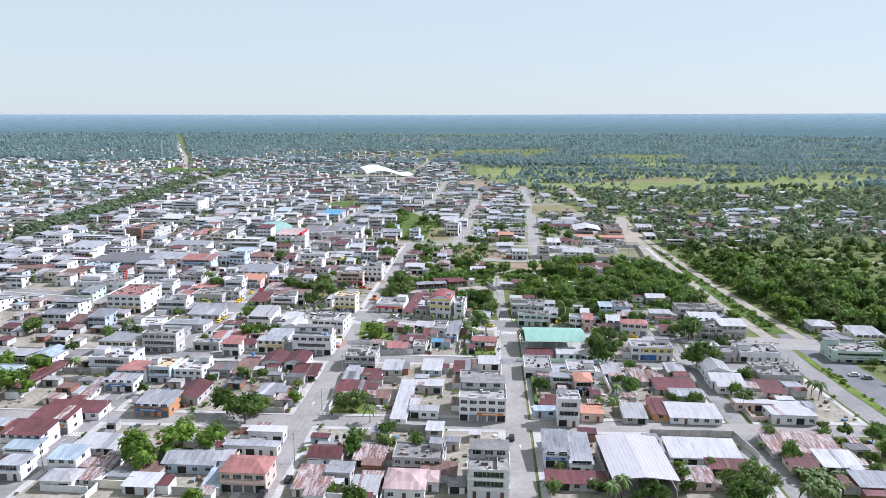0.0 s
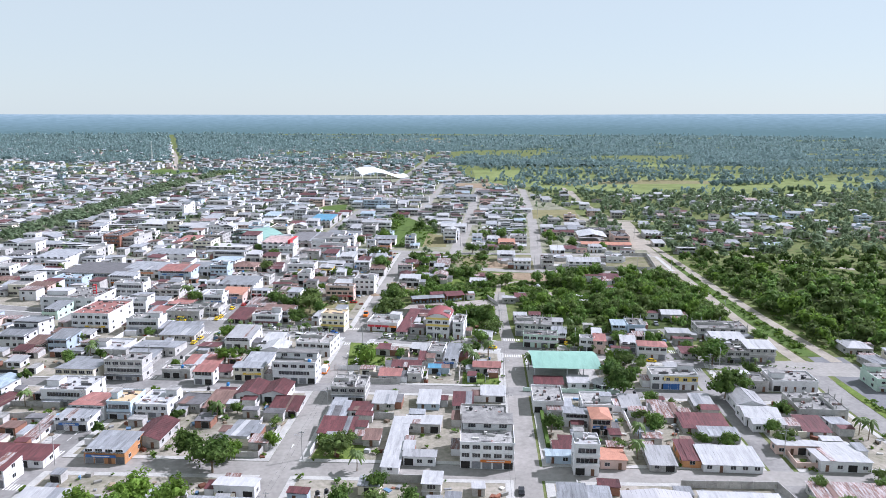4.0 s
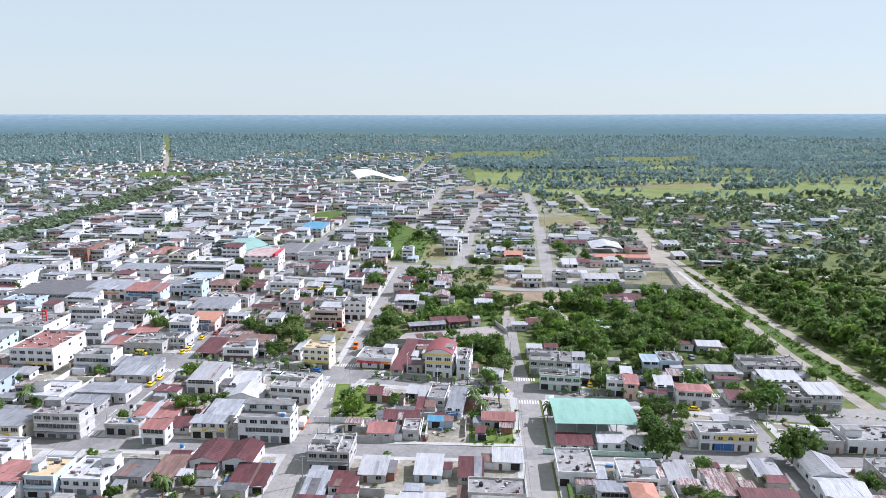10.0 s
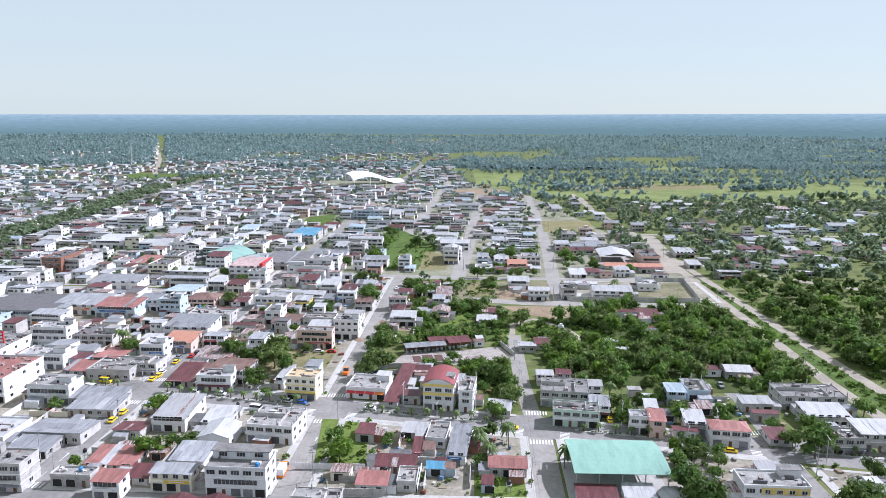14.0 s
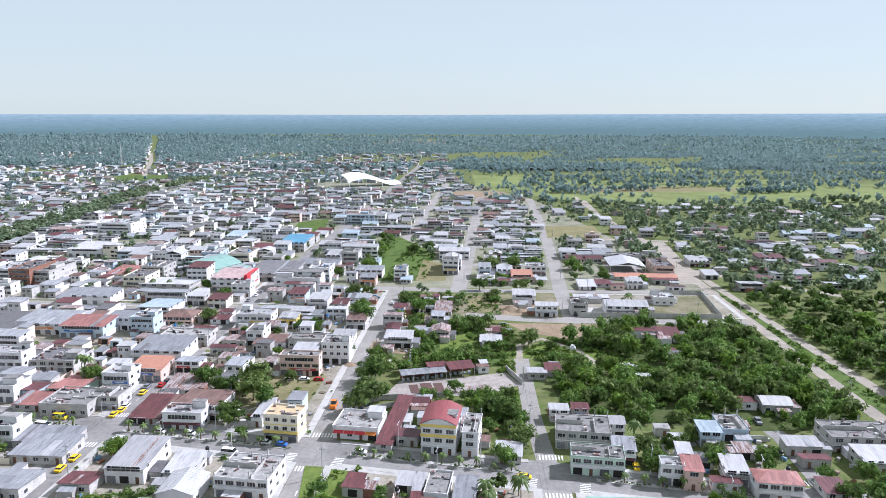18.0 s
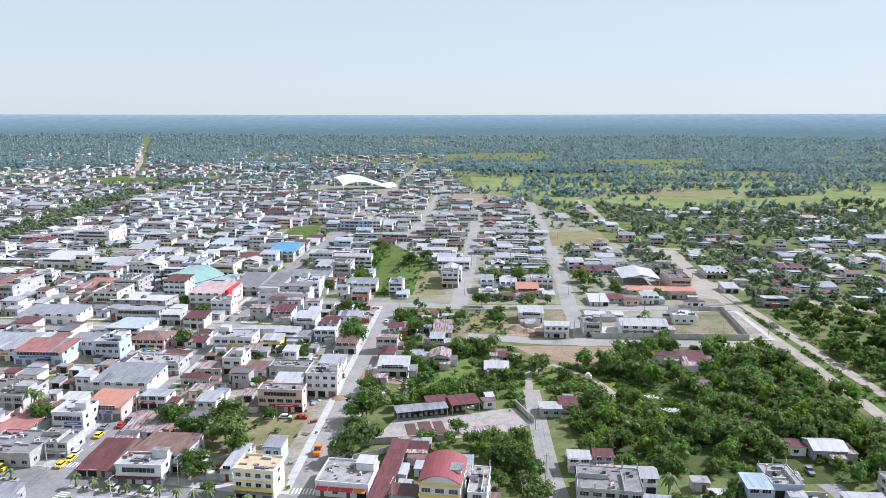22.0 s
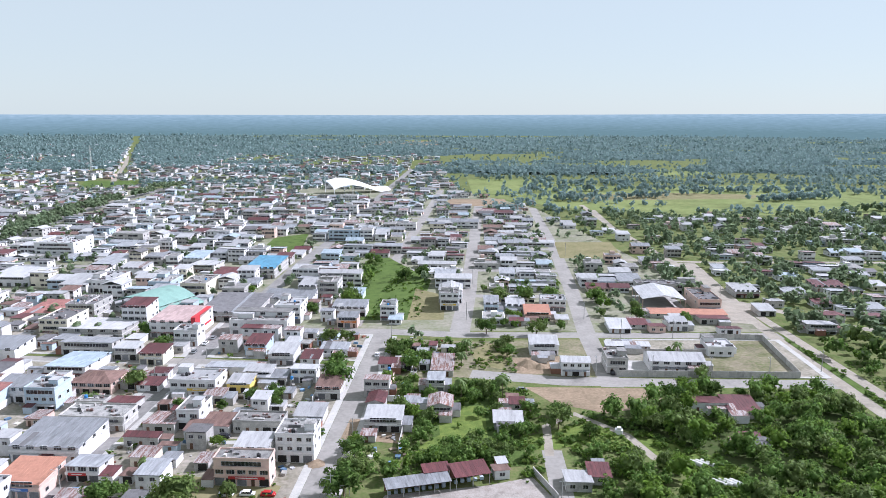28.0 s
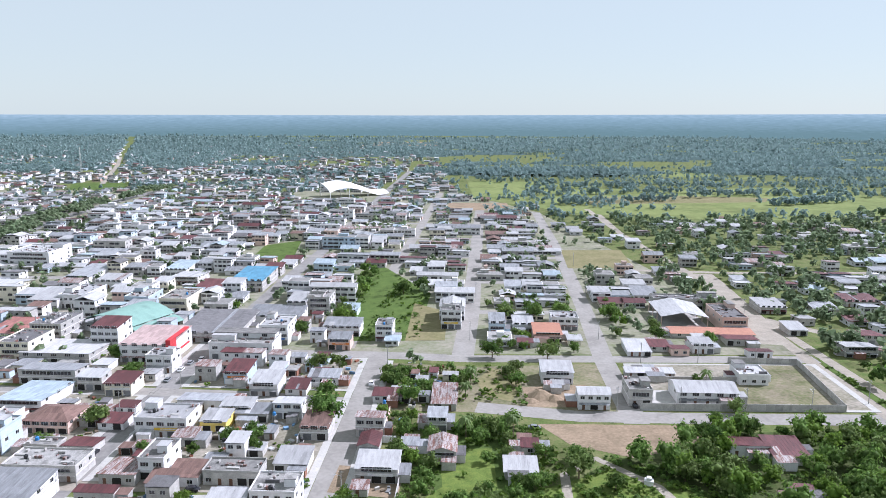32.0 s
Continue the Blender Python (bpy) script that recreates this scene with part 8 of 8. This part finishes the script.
# the right-hand suburb and scrub
n = 0
while n < 1900:
    x, y = rt.uniform(150, 760), rt.uniform(330, 1010)
    if x > 0.66 * y + 60 or x < (188 if y < 640 else 150 + (y - 640) * 0.12):
        n += 0.2
        continue
    if free_land(x, y) and not on_street(x, y, 2.5):
        if noise.noise((x / 55, y / 55, 4.4)) < -0.28:
            n += 0.4
            continue
        r = rt.choice((1.5, 2.5, 3, 3.5, 4.5, 5.5))
        spots.append((x, y, r * 0.95, r, 1.15, rt.uniform(0, 6), rt.randrange(4)))
    n += 1
# lines of trees: boulevard, field edges
avenue_trees = []
for k in range(110):
    y = 600 + k * 6.2
    for sx in (-8.5, 8.5):
        if noise.noise((sx, y / 31, 2.2)) > (0.4 if y < 950 else 0.1):
            continue
        x = line_at([(560, -335), (885, -342), (1007, -351), (1174, -351), (1400, -322)], y) + sx
        r = rt.uniform(4.6, 6.8)
        avenue_trees.append((x, y, r * 1.0, r, 0.95, rt.uniform(0, 6), rt.randrange(4)))
for k in range(560):
    s = rt.random()
    ax, ay, bx, by = rt.choice(((120, 1215, 420, 1255), (300, 1262, 640, 1190), (90, 1425, 330, 1290), (540, 1330, 760, 1120), (430, 1110, 560, 1160), (640, 1060, 760, 1120), (180, 1120, 330, 1160), (150, 1300, 430, 1330), (330, 1180, 620, 1260), (470, 1010, 700, 1060)))
    x, y = ax + (bx - ax) * s + rt.uniform(-14, 14), ay + (by - ay) * s + rt.uniform(-10, 10)
    r = rt.uniform(3, 6)
    spots.append((x, y, r * 1.0, r, 1.2, rt.uniform(0, 6), rt.randrange(4)))
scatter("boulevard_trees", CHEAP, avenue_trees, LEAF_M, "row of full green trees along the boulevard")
scatter("mid_trees", CHEAP, [q for i, q in enumerate(spots) if q[1] < 560 and i % 3 == 0], LEAF_Y, "olive green trees and scrub between the far houses")
scatter("mid_trees", CHEAP, [q for i, q in enumerate(spots) if q[1] < 560 and i % 3], LEAF, "leafy trees and scrub between the far houses")
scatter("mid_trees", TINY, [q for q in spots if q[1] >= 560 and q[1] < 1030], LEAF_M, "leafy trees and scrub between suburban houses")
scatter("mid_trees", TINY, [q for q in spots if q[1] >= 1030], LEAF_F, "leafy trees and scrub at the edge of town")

# woods beside the dead-end street, and the dense grove by the highway
wood = []
WOOD_NEAR = [crown_arrays(131 + i, 46, 8, 0.12, 6) for i in range(5)]
WOOD_FAR = [crown_arrays(151 + i, 28, 4, 0.195, 5) for i in range(5)]
W1 = [(52, 392), (70, 386), (112, 378), (130, 378), (156, 385), (166, 470), (162, 497), (104, 497), (95, 486), (66, 480), (52, 470)]
W2 = [(190, 340), (300, 335), (370, 385), (310, 440), (255, 474), (212, 500), (189, 470)]
W3 = [(2, 440), (40, 446), (36, 505), (-2, 500)]
LITTER = dull(mat("woodland_floor", (0.05, 0.08, 0.022), (0.085, 0.095, 0.04), 4.0, 0.95, bump=0.4, stain=0.4, coord="World"), 0.05)
flat("woodland_floor", W1, 0.045, LITTER, "dark leafy floor of the woods", "ground")
flat("woodland_floor", W2, 0.045, LITTER, "dark leafy floor of the woods", "ground")
MOWN = [(9, 488), (27, 489), (26, 461), (8, 453), (-1, 453), (9, 464)]
CLEAR = [(86, 456), (93, 450), (101, 438), (99, 420), (85, 419), (83, 440)]
GLADE = [(31, 459), (51, 468), (64, 475), (70, 466), (78, 460), (84, 460), (90, 449), (97, 434), (85, 430), (80, 447), (72, 450), (65, 453), (57, 456), (43, 452), (30, 453)]
flat("glade", GLADE, 0.055, LIME_GRASS, "overgrown grassy clearing among trees", "grass")
for poly, count, r0, r1 in ((W1, 330, 1.9, 5.0), (W2, 220, 3.2, 7.2), (W3, 80, 1.6, 3.6), ([(21.7, 409), (43.5, 409), (38, 366), (30, 369), (24, 388), (19, 396)], 60, 1.5, 3.2), ([(-28, 420), (-10, 424), (-2, 436), (38, 446), (38, 456), (-24, 450)], 60, 1.6, 3.4), ([(186, 330), (204, 330), (200, 540), (187, 520)], 60, 1.6, 4.0), ([(176, 330), (187, 540), (300, 500), (430, 410), (400, 330)], 110, 2.5, 5.5), ([(-12, 396), (34, 398), (32, 410), (-14, 407)], 22, 1.8, 3.2), ([(-38, 600), (-24, 600), (-20, 690), (-24, 750), (-38, 740)], 24, 2.5, 4.5), ([(186, 190), (270, 190), (280, 325), (190, 322)], 70, 2.0, 4.5), ([(-20, 478), (0, 478), (10, 510), (-14, 512)], 20, 1.8, 3.2), ([(-12, 535), (22, 533), (27, 555), (15, 563), (-13, 563)], 34, 1.6, 3.4), ([(39, 642), (42, 679), (95, 678), (89, 642)], 22, 1.6, 3.2), ([(32, 584), (35, 614), (84, 597), (78, 579)], 14, 1.5, 2.8), ([(89, 583), (105, 690), (114, 690), (110, 623), (103, 592)], 16, 1.6, 3.2)):
    xs, ys = [p[0] for p in poly], [p[1] for p in poly]
    k = 0
    while k < count:
        x, y = rt.uniform(min(xs), max(xs)), rt.uniform(min(ys), max(ys))
        k += 0.15
        if not in_poly(x, y, poly) or in_poly(x, y, CLEAR) or in_poly(x, y, MOWN) or on_street(x, y, 2.0):
            continue
        r = rt.uniform(r0, r1)
        if any(in_poly(x, y + r * m, GLADE) for m in (0, 0.8, 1.7, 2.6)):
            continue
        if taken(x, y, r * 0.6, r * 0.6, LOTS):
            continue
        wood.append((x, y, r * rt.uniform(0.75, 1.2), r, 1.15, rt.uniform(0, 6), rt.randrange(4)))
        k += 0.85
for part_of, leaf, word in ((0, LEAF, "dark green"), (1, LEAF, "dark green"), (2, LEAF_Y, "olive green"), (3, LEAF_B, "bright green")):
    pick = [w for i, w in enumerate(wood) if (i * 7) % 10 in ((0, 1), (2, 3, 4), (5, 6, 7), (8, 9))[part_of]]
    scatter("woods", WOOD_NEAR, [w for w in pick if w[0] <= 176], leaf, f"dense {word} woods of mixed broadleaf trees")
    scatter("woods", WOOD_FAR, [w for w in pick if w[0] > 176], leaf, f"dense {word} grove of broadleaf trees")

# low shrubs and tall grass clumps on rough ground
SHRUB = [crown_arrays(51 + i, 8, 3, 0.34, 1) for i in range(3)]
low = []
for poly, count in ((W1, 1500), (CLEAR, 260), (GLADE, 180), (W2, 900), ([(163.9, 190), (167.5, 190), (168, 300), (166, 303)], 50), ([(0, 395), (46, 440), (46, 505), (-4, 505)], 800), ([(-34, 600), (4, 600), (10, 690), (-20, 760), (-36, 740)], 420), ([(-33, 321), (-17, 320), (-19, 354), (-35, 356)], 70), ([(15, 301), (31, 301), (32, 316), (16, 317)], 50), ([(168, 338), (176, 338), (181, 560), (176, 560)], 420), ([(185, 190), (262, 190), (272, 325), (188, 322)], 260), ([(184, 330), (192, 330), (192, 540), (186, 520)], 260), ([(21.7, 409), (43.5, 409), (38, 366), (30, 369), (24, 388), (19, 396)], 200), ([(-72, 402), (-42, 398), (-38, 432), (-72, 440)], 40), ([(-14, 522), (44, 520), (46, 562), (-14, 566)], 330), ([(44, 440), (100, 420), (102, 478), (70, 476), (50, 486)], 600), ([(185, 640), (320, 600), (420, 900), (210, 900)], 200), ([(-200, 186), (154, 186), (160, 330), (-200, 400)], 700), ([(-200, 390), (-30, 370), (-14, 575), (-190, 600)], 350)):
    xs, ys = [p[0] for p in poly], [p[1] for p in poly]
    k = 0
    while k < count:
        x, y = rt.uniform(min(xs), max(xs)), rt.uniform(min(ys), max(ys))
        k += 0.2
        if in_poly(x, y, poly) and not taken(x, y, 0.6, 0.6, LOTS) and not on_street(x, y, 0.6) and not in_poly(x, y, [(-15, 409), (40, 411), (40, 430), (-8, 426)]):
            if noise.noise((x / 6.5, y / 6.5, 8.8)) < -0.05 and rt.random() < 0.85 or in_poly(x, y, MOWN) and rt.random() < 0.93:
                continue
            r = rt.choice((0.5, 0.7, 0.9, 1.2, 1.8))
            low.append((x, y, r * 0.45 + 0.1, r, 0.8, rt.uniform(0, 6), rt.randrange(3)))
            k += 0.8
scatter("shrubs", SHRUB, low[::2], LEAF, "low dark green shrubs and weeds", "shrubs")
scatter("shrubs", SHRUB, low[1::2], LEAF_B, "low bright green shrubs and tall weeds", "shrubs")

# scrap, crates and planks lying about in the yards
JUNK = [mat(n, c, None, 0.5, 0.8, island=0.5) for n, c in (("weathered_planks", (0.22, 0.17, 0.12)), ("grey_scrap", (0.32, 0.32, 0.32)), ("faded_plastic", (0.15, 0.25, 0.38)), ("rusty_scrap", (0.22, 0.09, 0.055)), ("pale_sacks", (0.48, 0.46, 0.42)))]
g = Geo()
n = 0
while n < 1500:
    n += 0.3
    x, y = rt.uniform(-160, 150), rt.uniform(188, 580)
    if on_street(x, y, 2.4) or taken(x, y, 0.8, 0.8, LOTS) or not free_land(x, y):
        continue
    a, b, c, q = rt.uniform(0.25, 1.3), rt.uniform(0.25, 0.9), rt.uniform(0.2, 1.1), rt.uniform(0, 3.14)
    ring = [(x + math.cos(q) * u * a - math.sin(q) * v * b, y + math.sin(q) * u * a + math.cos(q) * v * b) for u, v in ((-1, -1), (1, -1), (1, 1), (-1, 1))]
    g.prism([(*p, 0.1) for p in ring], [(p[0] + 0.04, p[1], 0.1 + c) for p in ring], rt.randrange(5))
    n += 0.7
tagged(new("yard_clutter", g.mesh("yard_clutter", JUNK)), "crates, planks and scrap lying in dusty yards", "clutter", kind="stuff")

# median bushes and the avenue's side strips
low = []
for k in range(420):
    x = -150 + k * 0.75
    if min(abs(x - x_l(358 - 0.235 * x)), abs(x - x_a(358 - 0.235 * x)), abs(x - x_b(358 - 0.235 * x))) > 9 and rt.random() < 0.62:
        low.append((x, y_3(x) + rt.uniform(-0.6, 0.6), 0.4, rt.uniform(0.35, 0.75), 0.8, rt.uniform(0, 6), rt.randrange(3)))
scatter("median_bushes", SHRUB, low, LEAF, "clipped dark green bushes along the median", "shrubs")

# far forest: haze-tinted, a dim rough understorey with thousands of crowns rising out
BIG_PASTURE = OPEN_LAND[4]


def tree_cover(x, y):
    """How wooded the land is; above zero there are trees."""
    n1 = noise.noise((x / 330, y / 150, 3.1)) + 0.55 * noise.noise((x / 110, y / 60, 9.7))
    if x < 90:
        if y < 1250 - 0.12 * max(0, -x - 300):
            return -1
        d = -0.08 + 1.2 * n1 if y < 2000 else 0.4 + 1.2 * n1 if y < 2700 or x < -320 else 0.3 + n1
        if x < -420 and y > 1600:
            d += 0.5
    elif y < 1000:
        return -1
    else:
        d = -0.08 + 1.3 * n1 if y < 1800 else 0.12 + 1.3 * n1 if y < 2400 else 0.5 + n1
        if x > 500:
            d += 0.12
    if in_poly(x, y, BIG_PASTURE):
        d = n1 - 0.45
    elif not free_land(x, y):
        return -1
    return -1 if on_street(x, y, 8) else d


rf = np.random.RandomState(5)
ys = []
y = 1500.0
while y < 3200:
    ys.append(y)
    y += max(11, y * y / 134000 * 0.55)
NX = 340
V, F, line = [], [], []
for y in ys:
    for i in range(NX):
        x = (-0.70 + 1.40 * i / (NX - 1)) * (y + 60)
        wooded = tree_cover(x, y) > 0.15
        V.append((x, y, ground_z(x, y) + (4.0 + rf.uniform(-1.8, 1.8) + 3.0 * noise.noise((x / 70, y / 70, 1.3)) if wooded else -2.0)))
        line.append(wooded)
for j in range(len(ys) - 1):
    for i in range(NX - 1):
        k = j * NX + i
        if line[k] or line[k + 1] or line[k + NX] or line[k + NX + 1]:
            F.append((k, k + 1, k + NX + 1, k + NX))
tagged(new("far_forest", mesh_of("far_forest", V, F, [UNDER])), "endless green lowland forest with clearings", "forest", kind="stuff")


def tuft(seed):
    """A small open crown of a dozen leafy sheets, wider at the middle."""
    r = random.Random(seed)
    V, F = [], []
    for _ in range(13):
        z = r.uniform(-0.7, 0.95)
        rad = math.sqrt(max(0.05, 1 - z * z)) * r.uniform(0.1, 0.8)
        a = r.uniform(0, 6.28)
        c = Vector((rad * math.cos(a), rad * math.sin(a), z))
        n = Vector((math.cos(a) * r.uniform(0.2, 1.2), math.sin(a) * r.uniform(0.2, 1.2), r.uniform(0.1, 1.0))).normalized()
        t = n.orthogonal().normalized()
        t.rotate(Matrix.Rotation(r.uniform(0, 6.28), 3, n))
        u, s = n.cross(t), r.uniform(0.3, 0.52)
        k = len(V)
        V += [tuple(c - t * s), tuple(c - u * s * 0.8), tuple(c + t * s * 1.1), tuple(c + u * s * 0.8)]
        F.append((k, k + 1, k + 2, k + 3))
    return V, F


TUFTS = [tuft(i) for i in range(8)]
for y0, y1, count, r0, r1, word in ((1000, 1650, 3600, 2.2, 5.0, "clumps of trees between clearings beyond the town"), (1500, 2300, 7600, 2.6, 5.8, "dense lowland woods beyond the town"), (2200, 3200, 5200, 3.8, 7.8, "endless lowland forest crowns")):
    far, k = [], 0
    while k < count:
        y = y0 + (y1 - y0) * rt.random()
        x = rt.uniform(-0.68, 0.68) * (y + 40)
        k += 0.12
        c = tree_cover(x, y)
        if c < 0.0 and rt.random() > (0.02 if c > -0.9 else 0.0):
            continue
        if c < 0.25 and rt.random() < 0.55:
            continue
        r = rt.uniform(r0, r1)
        far.append((x, y, ground_z(x, y) + (r * rt.uniform(0.5, 0.8) if c < 0.16 or y < 1500 else rt.uniform(2.5, 7.0)), r, rt.uniform(0.9, 1.6), rt.uniform(0, 6), rt.randrange(8)))
        k += 0.88
    if y0 < 1200:
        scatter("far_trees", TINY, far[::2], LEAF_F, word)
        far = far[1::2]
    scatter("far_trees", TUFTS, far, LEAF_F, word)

# small trees and bushes between the far houses
far, k = [], 0
while k < 4800:
    y = rt.uniform(560, 1260)
    x = rt.uniform(-0.66 * y, 130)
    k += 0.25
    if y < 640 and x > -130 or on_street(x, y, 2.2) or not free_land(x, y):
        continue
    if noise.noise((x / 45, y / 60, 6.6)) < -0.12 and rt.random() < 0.75:
        continue
    r = rt.uniform(1.0, 2.6) if rt.random() < 0.8 else rt.uniform(2.6, 4.2)
    far.append((x, y, r * 0.8, r, 1.1, rt.uniform(0, 6), rt.randrange(8)))
    k += 0.75
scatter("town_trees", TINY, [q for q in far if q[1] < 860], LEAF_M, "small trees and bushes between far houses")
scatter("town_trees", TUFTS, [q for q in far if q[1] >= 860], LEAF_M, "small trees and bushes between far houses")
